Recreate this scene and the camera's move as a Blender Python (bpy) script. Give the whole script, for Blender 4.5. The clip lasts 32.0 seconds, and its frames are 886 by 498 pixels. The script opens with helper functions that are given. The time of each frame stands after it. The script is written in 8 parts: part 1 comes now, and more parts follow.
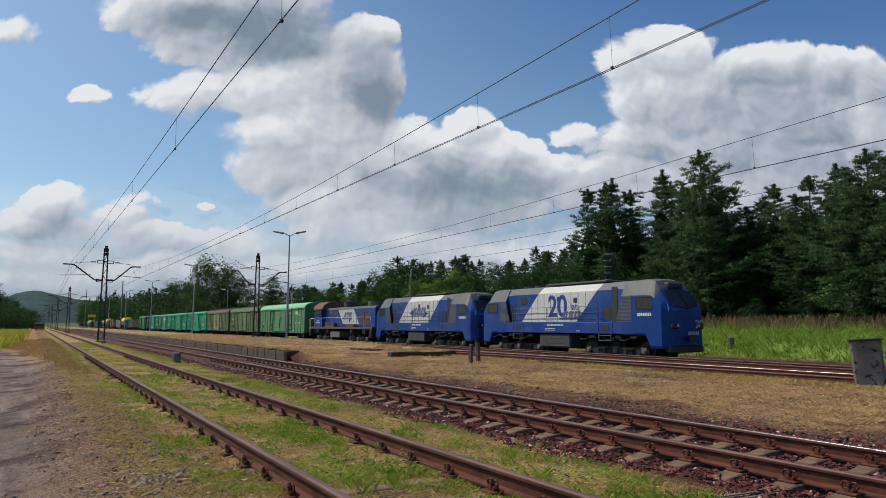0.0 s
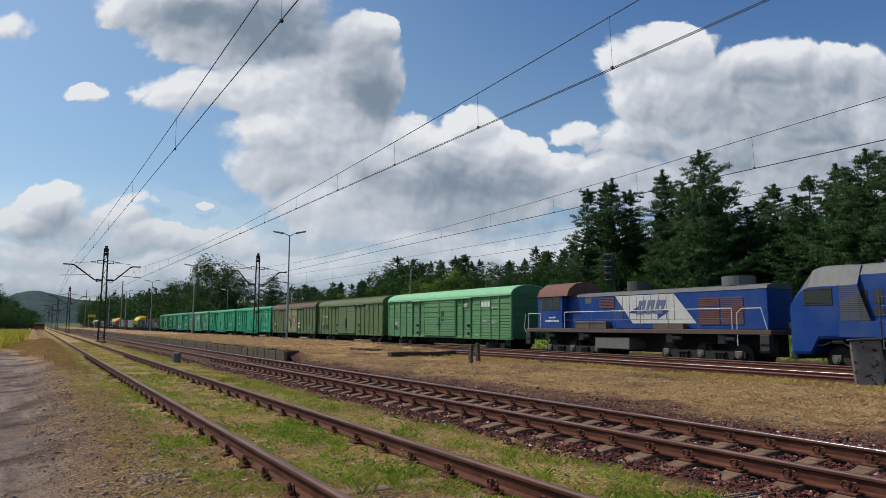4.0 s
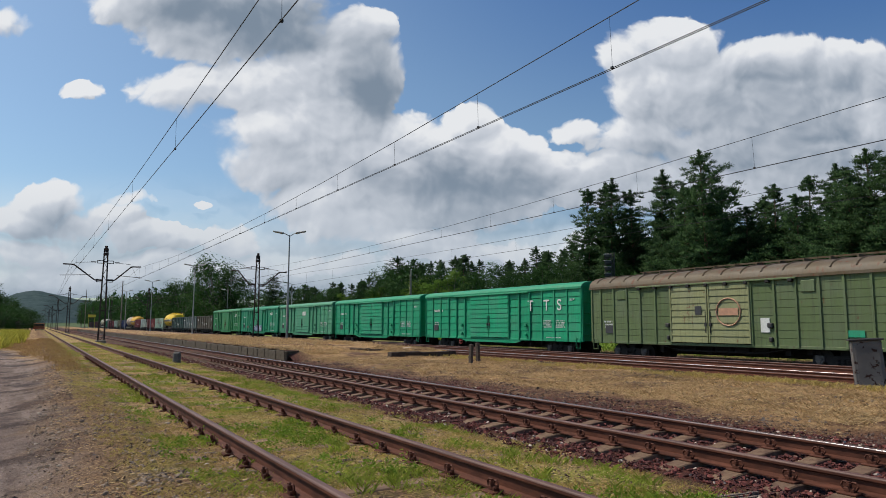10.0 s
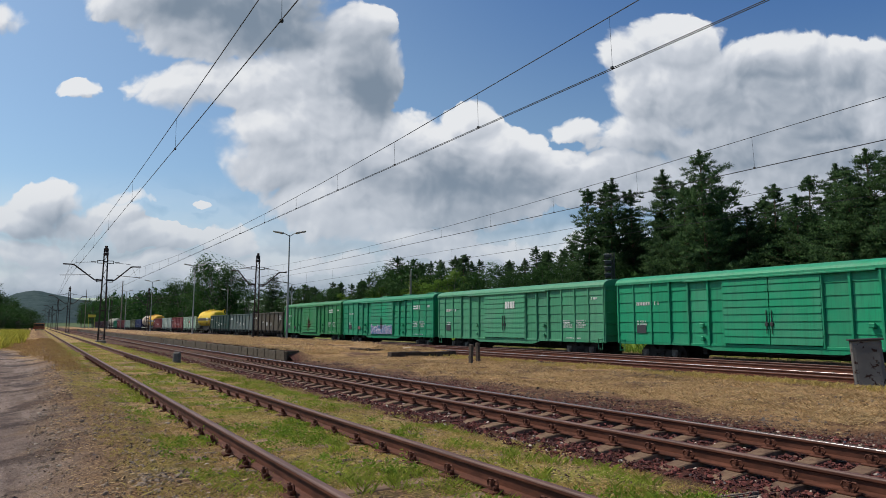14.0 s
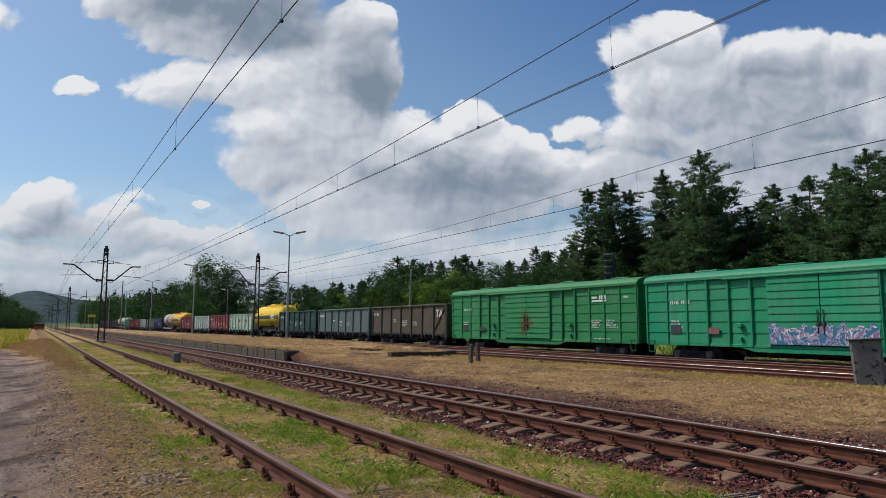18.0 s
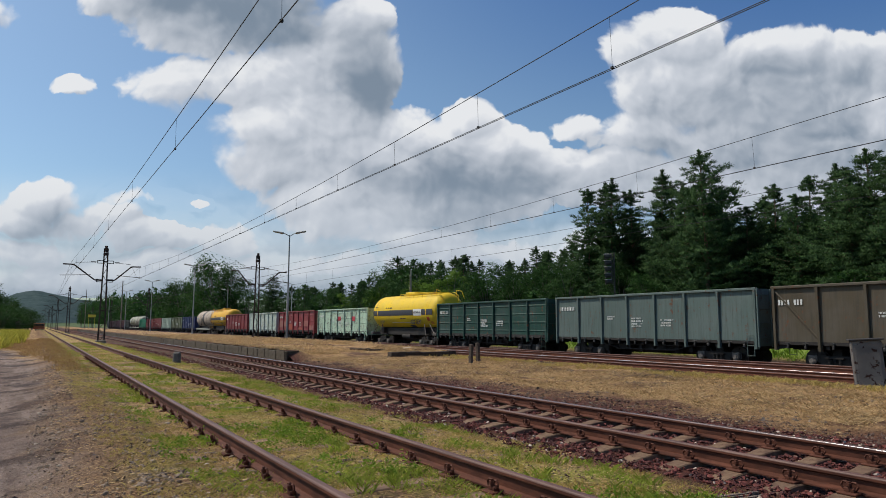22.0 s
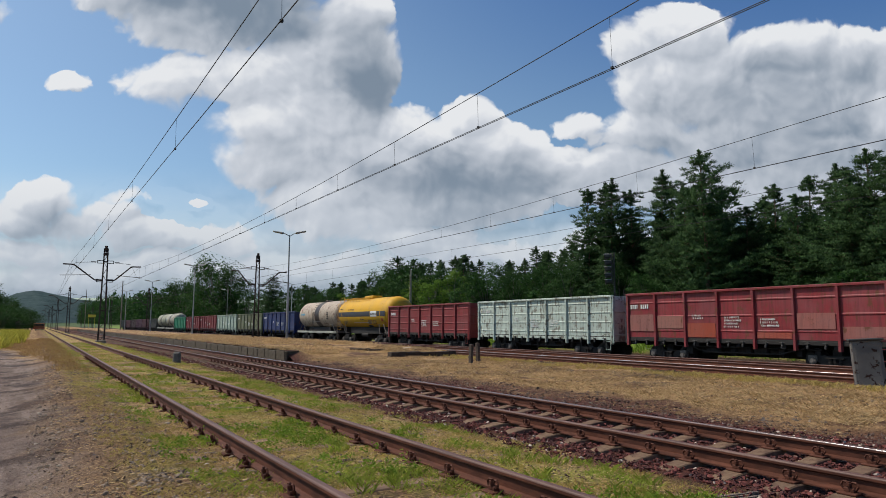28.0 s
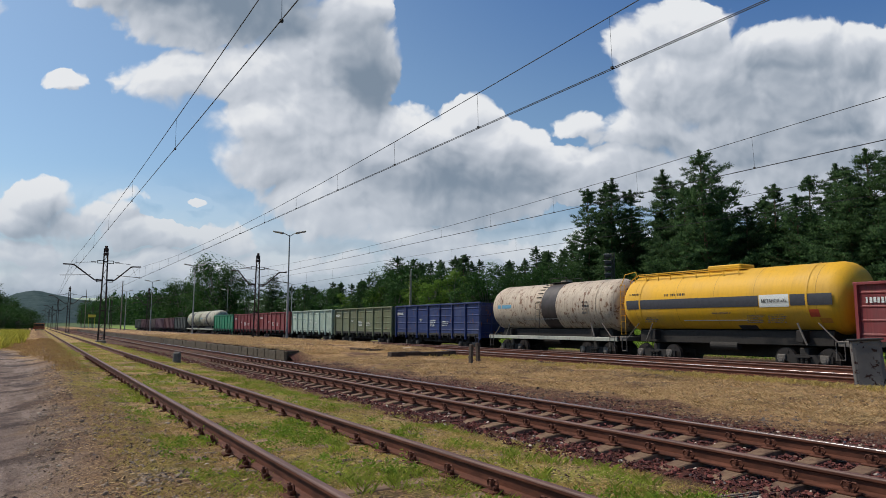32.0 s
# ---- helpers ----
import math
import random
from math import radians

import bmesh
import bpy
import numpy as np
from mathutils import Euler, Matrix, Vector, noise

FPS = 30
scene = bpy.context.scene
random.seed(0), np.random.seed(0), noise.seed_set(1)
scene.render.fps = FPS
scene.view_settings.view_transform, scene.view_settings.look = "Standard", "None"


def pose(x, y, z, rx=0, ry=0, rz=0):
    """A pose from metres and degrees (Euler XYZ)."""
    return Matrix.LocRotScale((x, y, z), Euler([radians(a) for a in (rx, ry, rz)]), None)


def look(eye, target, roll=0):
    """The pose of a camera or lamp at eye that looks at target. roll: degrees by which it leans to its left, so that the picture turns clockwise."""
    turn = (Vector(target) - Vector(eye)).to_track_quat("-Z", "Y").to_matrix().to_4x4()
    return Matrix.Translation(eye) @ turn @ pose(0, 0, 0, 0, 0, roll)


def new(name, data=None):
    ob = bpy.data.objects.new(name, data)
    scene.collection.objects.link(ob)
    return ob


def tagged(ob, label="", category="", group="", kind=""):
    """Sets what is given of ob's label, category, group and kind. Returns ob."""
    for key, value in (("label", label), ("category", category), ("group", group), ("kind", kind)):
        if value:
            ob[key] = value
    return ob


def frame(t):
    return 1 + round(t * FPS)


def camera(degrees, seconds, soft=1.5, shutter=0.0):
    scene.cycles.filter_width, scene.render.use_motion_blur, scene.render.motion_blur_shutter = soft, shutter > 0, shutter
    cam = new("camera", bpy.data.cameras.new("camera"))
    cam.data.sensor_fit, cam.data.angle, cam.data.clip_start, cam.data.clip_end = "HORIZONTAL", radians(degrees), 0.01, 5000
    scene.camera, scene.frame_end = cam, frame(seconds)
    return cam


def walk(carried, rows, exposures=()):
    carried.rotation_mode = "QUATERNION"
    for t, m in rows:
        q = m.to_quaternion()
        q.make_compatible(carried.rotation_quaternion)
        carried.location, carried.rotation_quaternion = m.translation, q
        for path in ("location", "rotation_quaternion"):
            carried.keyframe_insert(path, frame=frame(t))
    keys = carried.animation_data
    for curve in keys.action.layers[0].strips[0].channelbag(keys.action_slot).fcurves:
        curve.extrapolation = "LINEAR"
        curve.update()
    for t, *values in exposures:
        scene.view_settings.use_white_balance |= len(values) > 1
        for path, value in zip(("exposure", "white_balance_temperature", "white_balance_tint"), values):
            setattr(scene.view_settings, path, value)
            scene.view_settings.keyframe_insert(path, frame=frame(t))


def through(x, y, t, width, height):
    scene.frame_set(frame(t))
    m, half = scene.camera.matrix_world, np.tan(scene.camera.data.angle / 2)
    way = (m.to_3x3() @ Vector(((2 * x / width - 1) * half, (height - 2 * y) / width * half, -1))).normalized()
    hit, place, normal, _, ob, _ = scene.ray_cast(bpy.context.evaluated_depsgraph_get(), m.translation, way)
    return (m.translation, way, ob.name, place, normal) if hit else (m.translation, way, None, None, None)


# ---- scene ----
import functools

YAW, PITCH, ROLL, EYE_H, LENS = 30.957, 6.515, 0.167, 1.585, 66.62
SPEED = 10.0          # metres per second, towards -Y
END = 32.0
Z = Vector((0, 0, 1))


def heading(yaw, pitch):
    y, p = radians(yaw), radians(pitch)
    return Vector((math.sin(y) * math.cos(p), math.cos(y) * math.cos(p), math.sin(p)))


# ---- camera: held still beside the tracks ----
cam = camera(LENS, END, soft=0.7, shutter=0.06)
eye = Vector((0, 0, EYE_H))
hold = look(eye, eye + heading(YAW, PITCH) * 10, ROLL)
walk(cam, [(0, hold), (END, hold)])

# ---- world and sun ----
SUN_AZ, SUN_EL = -44.0, 54.0
to_sun = heading(SUN_AZ, SUN_EL)
world = bpy.data.worlds.new("world")
scene.world = world
world.use_nodes = True
wn = world.node_tree.nodes
sky = wn.new("ShaderNodeTexSky")
sky.sky_type = "NISHITA"
sky.sun_disc = False
sky.sun_elevation = radians(SUN_EL)
sky.sun_rotation = radians(SUN_AZ)
sky.altitude = 200
sky.air_density, sky.dust_density, sky.ozone_density = 1.0, 1.8, 1.3
wn["Background"].inputs["Strength"].default_value = 0.128
tint = wn.new("ShaderNodeMix")
tint.data_type, tint.blend_type = "RGBA", "MULTIPLY"
tint.inputs[0].default_value = 1.0
tint.inputs[7].default_value = (0.80, 0.96, 1.03, 1.0)      # hazy summer air, a little greener
world.node_tree.links.new(sky.outputs[0], tint.inputs[6])
parts_rgb = wn.new("ShaderNodeSeparateColor")               # clearer, deeper blue away from the sun
world.node_tree.links.new(tint.outputs[2], parts_rgb.inputs[0])
clear = wn.new("ShaderNodeMapRange")
clear.interpolation_type = "SMOOTHSTEP"
clear.inputs[1].default_value, clear.inputs[2].default_value = 2.9, 1.5
world.node_tree.links.new(parts_rgb.outputs[1], clear.inputs[0])
air = wn.new("ShaderNodeMix")
air.data_type, air.blend_type = "RGBA", "MULTIPLY"
air.inputs[7].default_value = (0.38, 0.60, 0.90, 1.0)
world.node_tree.links.new(clear.outputs[0], air.inputs[0])
world.node_tree.links.new(tint.outputs[2], air.inputs[6])
world.node_tree.links.new(air.outputs[2], wn["Background"].inputs["Color"])
sun = new("sun", bpy.data.lights.new("sun", "SUN"))
sun.data.energy, sun.data.angle, sun.data.color = 4.2, radians(0.6), (1.0, 0.92, 0.80)
sun.matrix_world = look(to_sun * 300, (0, 0, 0))
scene.view_settings.exposure = -0.16

# ---- materials ----
MATS = {}


class Nodes:
    """Small helper round one material's node tree."""

    def __init__(self, name, tree=None):
        if tree:
            self.tree = tree
            return
        self.mat = bpy.data.materials.new(name)
        self.mat.use_nodes = True
        self.tree = self.mat.node_tree
        self.b = self.tree.nodes["Principled BSDF"]
        self.out = self.tree.nodes["Material Output"]

    def add(self, idname, **vals):
        n = self.tree.nodes.new(idname)
        for k, v in vals.items():
            if k == "op":
                n.operation = v
            elif k == "kind":
                n.data_type = v
            elif k == "blend":
                n.blend_type = v
        return n

    def link(self, a, b):
        self.tree.links.new(a, b)

    def put(self, socket, v):
        if isinstance(v, bpy.types.NodeSocket):
            self.link(v, socket)
        else:
            socket.default_value = v

    def math(self, op, a, b=0.0, c=0.0, clamp=False):
        n = self.add("ShaderNodeMath", op=op)
        n.use_clamp = clamp
        for i, v in enumerate((a, b, c)):
            self.put(n.inputs[i], v)
        return n.outputs[0]

    def vec(self, op, a, b=(0, 0, 0)):
        n = self.add("ShaderNodeVectorMath", op=op)
        self.put(n.inputs[0], a)
        self.put(n.inputs[1], b)
        return n.outputs["Value"] if op in ("LENGTH", "DOT_PRODUCT") else n.outputs[0]

    def coord(self, which="Object"):
        return self.add("ShaderNodeTexCoord").outputs[which]

    def world_pos(self):
        return self.add("ShaderNodeNewGeometry").outputs["Position"]

    def noise(self, scale, vec=None, detail=4.0, rough=0.55, stretch=None, dist=0.0):
        n = self.add("ShaderNodeTexNoise")
        v = vec if vec is not None else self.coord()
        if stretch:
            v = self.vec("MULTIPLY", v, stretch)
        self.link(v, n.inputs["Vector"])
        n.inputs["Scale"].default_value = scale
        n.inputs["Detail"].default_value = detail
        n.inputs["Roughness"].default_value = rough
        n.inputs["Distortion"].default_value = dist
        return n.outputs["Fac"]

    def ramp(self, fac, lo, hi):
        n = self.add("ShaderNodeMapRange")
        n.interpolation_type = "SMOOTHSTEP"
        self.put(n.inputs[0], fac)
        n.inputs[1].default_value, n.inputs[2].default_value = lo, hi
        return n.outputs[0]

    def mix(self, fac, a, b, blend="MIX"):
        n = self.add("ShaderNodeMix", kind="RGBA", blend=blend)
        self.put(n.inputs[0], fac)
        for s, v in ((n.inputs[6], a), (n.inputs[7], b)):
            self.put(s, v if isinstance(v, bpy.types.NodeSocket) else (*v, 1.0))
        return n.outputs[2]

    def bump(self, height, strength=0.3, dist=0.02):
        n = self.add("ShaderNodeBump")
        n.inputs["Strength"].default_value = strength
        n.inputs["Distance"].default_value = dist
        self.link(height, n.inputs["Height"])
        self.link(n.outputs[0], self.b.inputs["Normal"])

    def done(self, color, rough=0.6, metal=0.0, spec=None):
        self.put(self.b.inputs["Base Color"], color if isinstance(color, bpy.types.NodeSocket) else (*color, 1.0))
        self.put(self.b.inputs["Roughness"], rough)
        self.put(self.b.inputs["Metallic"], metal)
        if spec is not None:
            self.b.inputs["Specular IOR Level"].default_value = spec
        return self.mat


def keep(f):
    """One material for each set of arguments."""
    return functools.lru_cache(maxsize=None)(f)


@keep
def paint(name, color, dirt=0.35, rust=0.1, rough=0.45, streak=0.4):
    """Weathered vehicle paint: fading, rain streaks, grime towards no side, rust specks."""
    n = Nodes(name)
    rnd = n.add("ShaderNodeObjectInfo").outputs["Random"]
    off = n.add("ShaderNodeCombineXYZ")
    for k, q in enumerate((31.0, 17.0, 5.0)):
        n.link(n.math("MULTIPLY", rnd, q), off.inputs[k])
    pos = n.vec("ADD", n.coord(), off.outputs[0])
    big = n.noise(0.7, pos, 3)
    fine = n.noise(9.0, pos, 5, 0.65)
    run = n.noise(2.2, pos, 4, 0.6, stretch=(1.0, 3.0, 0.25))
    faded = n.mix(n.ramp(big, 0.35, 0.75), color, tuple(min(1, c * 0.82 + 0.035) for c in color))
    tone = n.math("MULTIPLY_ADD", rnd, 0.16, 0.92)
    faded = n.mix(1.0, faded, n.add_tone(tone), "MULTIPLY")
    grime = n.math("MULTIPLY", n.ramp(run, 0.45, 0.75), streak)
    drip = n.noise(5.0, pos, 5, 0.65, stretch=(1.0, 2.6, 0.10))
    c1 = n.mix(grime, faded, tuple(0.3 * c + 0.02 for c in color))
    c1 = n.mix(n.math("MULTIPLY", n.ramp(drip, 0.54, 0.68), streak * 1.1), c1, tuple(0.35 * c + 0.018 for c in color))
    c1 = n.mix(n.math("MULTIPLY", n.ramp(drip, 0.44, 0.30), streak * 0.6), c1, tuple(min(1, 0.85 * c + 0.06) for c in color))
    c2 = n.mix(n.math("MULTIPLY", n.ramp(fine, 0.5, 0.8), dirt), c1, (0.10, 0.085, 0.065))
    rusty = n.ramp(n.math("MULTIPLY", n.noise(3.1, pos, 6, 0.7), n.math("ADD", run, 0.5)), 0.72 - rust, 0.82 - rust)
    c3 = n.mix(n.math("MULTIPLY", rusty, 0.85 if rust > 0 else 0.0), c2, (0.13, 0.05, 0.022) if color[1] < 0.4 else (0.150, 0.130, 0.100))
    n.bump(fine, 0.12, 0.01)
    return n.done(c3, n.math("MULTIPLY_ADD", fine, 0.3, rough), 0.0, 0.28)


def add_tone(self, value):
    c = self.add("ShaderNodeCombineColor")
    for i in range(3):
        self.link(value, c.inputs[i])
    return c.outputs[0]


Nodes.add_tone = add_tone


@keep
def plain(name, color, rough=0.6, metal=0.0, vary=0.25, scale=6.0):
    n = Nodes(name)
    f = n.noise(scale, None, 5, 0.6)
    c = n.mix(n.ramp(f, 0.3, 0.75), color, tuple(c * (1 - vary) for c in color))
    n.bump(f, 0.15, 0.01)
    return n.done(c, n.math("MULTIPLY_ADD", f, 0.25, rough - 0.1), metal)


@keep
def rail_side(k=1.0):
    n = Nodes("rail_steel_rusted")
    f = n.noise(14, None, 5, 0.65, stretch=(1, 0.2, 1))
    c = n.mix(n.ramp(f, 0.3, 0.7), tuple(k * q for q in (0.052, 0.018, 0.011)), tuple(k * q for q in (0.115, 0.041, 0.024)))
    n.bump(f, 0.3, 0.004)
    return n.done(c, 0.75, 0.0, 0.2)


@keep
def rail_head(polish):
    n = Nodes("rail_running_surface")
    f = n.noise(4, None, 4, 0.6, stretch=(4, 0.3, 4))
    c = n.mix(n.ramp(f, 0.3, 0.7), (0.42, 0.40, 0.39), (0.20, 0.13, 0.10)) if polish > 0.5 else n.mix(
        n.ramp(f, 0.3, 0.7), (0.135, 0.066, 0.048), (0.075, 0.031, 0.021))
    if 0.5 < polish < 0.95:              # rusty tread, polished by the last trains
        c = n.mix(n.ramp(f, 0.3, 0.7), (0.15, 0.085, 0.066), (0.085, 0.042, 0.032))
        return n.done(c, 0.24, 0.0, 1.0)
    return n.done(c, 0.34 if polish > 0.5 else 0.6, 0.85 if polish > 0.5 else 0.0)


# ---- mesh helpers ----
def bm_new():
    return bmesh.new()


def box(bm, x0, x1, y0, y1, z0, z1, bevel=0.0, taper=None):
    """A box between the corners, its edges rounded by bevel."""
    m = Matrix.Translation(((x0 + x1) / 2, (y0 + y1) / 2, (z0 + z1) / 2)) @ Matrix.Diagonal((abs(x1 - x0), abs(y1 - y0), abs(z1 - z0), 1))
    made = bmesh.ops.create_cube(bm, size=1, matrix=m)["verts"]
    if bevel:
        edges = list({e for v in made for e in v.link_edges})
        bmesh.ops.bevel(bm, geom=edges, offset=bevel, segments=1, affect="EDGES", profile=0.5)
    return made


def tube(bm, a, b, r, r2=None, sides=8, caps=True):
    """A round bar from a to b."""
    a, b = Vector(a), Vector(b)
    d = b - a
    m = Matrix.Translation((a + b) / 2) @ d.to_track_quat("Z", "Y").to_matrix().to_4x4()
    return bmesh.ops.create_cone(bm, cap_ends=caps, segments=sides, radius1=r, radius2=r if r2 is None else r2, depth=d.length, matrix=m)["verts"]


def pipe(bm, pts, r, sides=6):
    for a, b in zip(pts, pts[1:]):
        tube(bm, a, b, r, None, sides)


def cable(bm, pts, r, sides=5):
    """One unbroken round wire through the points."""
    rings = []
    for i, p in enumerate(pts):
        d = (Vector(pts[min(i + 1, len(pts) - 1)]) - Vector(pts[max(i - 1, 0)])).normalized()
        u = d.cross(Z).normalized()
        w = u.cross(d)
        rings.append([bm.verts.new(Vector(p) + (u * math.cos(k * math.tau / sides) + w * math.sin(k * math.tau / sides)) * r) for k in range(sides)])
    for a, b in zip(rings, rings[1:]):
        for k in range(sides):
            j = (k + 1) % sides
            bm.faces.new((a[k], a[j], b[j], b[k]))
    bm.faces.new(rings[0][::-1]), bm.faces.new(rings[-1])


def sweep(bm, profile, y0, y1, close=True, cap=True):
    """A profile of (x, z) swept along Y."""
    a = [bm.verts.new((x, y0, z)) for x, z in profile]
    b = [bm.verts.new((x, y1, z)) for x, z in profile]
    n = len(profile)
    for i in range(n if close else n - 1):
        j = (i + 1) % n
        bm.faces.new((a[i], a[j], b[j], b[i]))
    if close and cap:
        bm.faces.new(a[::-1])
        bm.faces.new(b)
    return a, b


def mesh_of(name, bm, material, smooth=False):
    bmesh.ops.recalc_face_normals(bm, faces=bm.faces)
    me = bpy.data.meshes.new(name)
    bm.to_mesh(me)
    bm.free()
    for m in material if isinstance(material, (list, tuple)) else [material]:
        me.materials.append(m)
    if smooth:
        me.shade_smooth()
        me.set_sharp_from_angle(angle=radians(40))
    return me


def thing(name, label, category, group="", kind=""):
    ob = new(name)
    ob.empty_display_size = 0.2
    return tagged(ob, label, category, group, kind)


def part(name, bm, material, parent, label="", smooth=False, at=None):
    ob = new(name, mesh_of(name, bm, material, smooth))
    ob.parent = parent
    if at is not None:
        ob.matrix_basis = at
    if label:
        tagged(ob, label)
    return ob


def solo(name, bm, material, label, category="", group="", kind="", smooth=False):
    return tagged(new(name, mesh_of(name, bm, material, smooth)), label, category, group, kind)


def smoothstep(a, b, x):
    t = min(1, max(0, (x - a) / (b - a)))
    return t * t * (3 - 2 * t)


# ---- the plan: X across the tracks, Y along them, away from the camera ----
SIDING_X, SIDING_Z = 2.71, 0.385      # grass-grown siding, middle and rail top
MAIN_X, MAIN_Z = 7.24, 0.26           # ballasted track on concrete sleepers
LOOP_X, LOOP_Z = 19.80, 0.23          # bright track before the train
MID_X, MID_Z = 24.05, 0.215           # rusty track between it and the train
TRAIN_X, DROP = 28.36, 0.25           # the goods train's track lies lower by DROP
FACE_X, FACE_Y0, DECK_Z = 9.35, 29.0, 0.52   # low platform


def ground_z(x, y):
    """Lie of the land."""
    z = 0.20
    z += (0.025 - 0.20) * smoothstep(4.2, 5.6, x)                 # down to the second track's bed
    z += (0.14 - 0.025) * smoothstep(9.2, 11.0, x)
    z += (0.02 - 0.14) * smoothstep(17.0, 18.6, x)
    z += -0.44 * smoothstep(25.5, 26.8, x)                        # down to the train's track
    z += (1.18 * smoothstep(30.6, 34.5, x) + 0.85 * smoothstep(34, 41, x)) * (1 - 0.35 * smoothstep(50, 110, y))
    z += 0.10 * smoothstep(-0.2, 0.8, x) * (1 - smoothstep(0.8, 1.6, x)) - 0.05 * (1 - smoothstep(-0.6, 0.4, x))
    z += 0.25 * smoothstep(-7, -12, x)
    far = max(abs(x) - 60, 0) + max(y - 300, 0)
    z += min(6.0, far * 0.004)
    rough = 0.035 * (1 - smoothstep(60, 140, math.hypot(x, y)))
    z += rough * (noise.noise(Vector((x * 0.9, y * 0.9, 0))) + 0.5 * noise.noise(Vector((x * 3.1, y * 3.1, 4))))
    if 10 < x < 17.5:
        z += 0.06 * noise.noise(Vector((x * 0.5, y * 0.35, 9))) * (1 - smoothstep(60, 120, y))
    return z


@keep
def ground_material():
    n = Nodes("ground_soil_and_dry_grass")
    p = n.world_pos()
    s = n.add("ShaderNodeSeparateXYZ")
    n.link(p, s.inputs[0])
    x, y = s.outputs[0], s.outputs[1]
    wob = n.noise(0.45, p, 4, 0.6)
    xw = n.math("ADD", x, n.math("MULTIPLY_ADD", wob, 2.4, -1.2))
    fine = n.noise(30, p, 6, 0.75)
    grit = n.noise(110, p, 3, 0.7)
    mid = n.noise(3.2, p, 6, 0.7)
    patch = n.noise(0.55, p, 6, 0.65, dist=0.4)
    crumb = n.add("ShaderNodeTexVoronoi")
    n.link(p, crumb.inputs["Vector"])
    crumb.inputs["Scale"].default_value = 22.0
    lump = crumb.outputs["Distance"]
    straw = n.mix(n.ramp(fine, 0.40, 0.60), (0.205, 0.112, 0.045), (0.71, 0.465, 0.215))
    straw = n.mix(n.ramp(mid, 0.42, 0.70), straw, (0.27, 0.150, 0.066))
    soil = n.mix(n.ramp(fine, 0.40, 0.60), (0.066, 0.032, 0.018), (0.25, 0.138, 0.078))
    green = n.mix(n.ramp(fine, 0.40, 0.60), (0.175, 0.155, 0.028), (0.42, 0.365, 0.085))
    # dirt road
    rut = n.noise(1.1, p, 5, 0.65, stretch=(1.6, 0.18, 1))
    road = n.mix(n.ramp(mid, 0.3, 0.75), (0.165, 0.112, 0.086), (0.34, 0.245, 0.195))
    road = n.mix(n.math("MULTIPLY", n.ramp(rut, 0.46, 0.60), 0.65), road, (0.44, 0.335, 0.275))
    road = n.mix(n.math("MULTIPLY", n.ramp(patch, 0.49, 0.60), 0.85), road, (0.050, 0.034, 0.029))
    road = n.mix(n.math("MULTIPLY", n.ramp(grit, 0.60, 0.72), 0.6), road, (0.24, 0.18, 0.14))
    road = n.mix(n.math("MULTIPLY", n.ramp(fine, 0.62, 0.50), 0.35), road, (0.060, 0.040, 0.032))
    base = n.mix(n.ramp(patch, 0.50, 0.60), straw, soil)
    base = n.mix(n.math("MULTIPLY", n.ramp(grit, 0.55, 0.63), 0.74), base, (0.034, 0.020, 0.013))
    edge = n.math("MULTIPLY", n.ramp(xw, -0.2, 0.5), n.math("SUBTRACT", 1.0, n.ramp(xw, 1.2, 2.0)))
    base = n.mix(n.math("MULTIPLY", edge, 0.7), base, soil)
    # green in the siding
    wet = n.math("MULTIPLY", n.ramp(xw, 0.6, 1.6), n.math("SUBTRACT", 1.0, n.ramp(xw, 5.2, 6.4)))
    base = n.mix(n.math("MULTIPLY", wet, n.ramp(n.noise(0.8, p, 5, 0.65), 0.42, 0.62)), base, green)
    bend = n.math("MULTIPLY_ADD", n.math("MAXIMUM", n.math("SUBTRACT", y, 27.0), 0.0), 0.10, xw)      # the road bears away
    base = n.mix(n.math("SUBTRACT", 1.0, n.ramp(bend, -0.2, 0.9)), base, road)
    # beds
    bed = n.math("MULTIPLY", n.ramp(xw, 4.9, 5.9), n.math("SUBTRACT", 1.0, n.ramp(xw, 9.3, 11.2)))
    base = n.mix(bed, base, n.mix(n.ramp(fine, 0.35, 0.65), (0.040, 0.013, 0.010), (0.140, 0.050, 0.036)))
    bed2 = n.math("MULTIPLY", n.ramp(x, 17.6, 18.6), n.math("SUBTRACT", 1.0, n.ramp(x, 31.8, 32.6)))
    base = n.mix(bed2, base, n.mix(n.ramp(fine, 0.35, 0.65), (0.026, 0.017, 0.013), (0.085, 0.054, 0.040)))
    # meadow behind the train and beyond the road
    mead = n.mix(n.ramp(n.noise(0.35, p, 5, 0.6), 0.35, 0.65), (0.13, 0.215, 0.030), (0.21, 0.28, 0.06))
    base = n.mix(n.ramp(x, 31.9, 32.6), base, mead)
    left = n.math("SUBTRACT", 1.0, n.ramp(xw, -9.0, -6.5))
    base = n.mix(left, base, n.mix(n.ramp(mid, 0.3, 0.7), (0.13, 0.145, 0.035), (0.26, 0.235, 0.09)))
    base = n.mix(n.ramp(y, 300, 500), base, (0.055, 0.085, 0.03))
    rough = n.math("MULTIPLY_ADD", mid, 2.2, n.math("MULTIPLY_ADD", grit, 0.35, fine))
    n.bump(n.math("MULTIPLY_ADD", lump, 0.8, rough), 0.95, 0.040)
    return n.done(base, 0.92, 0.0, 0.2)


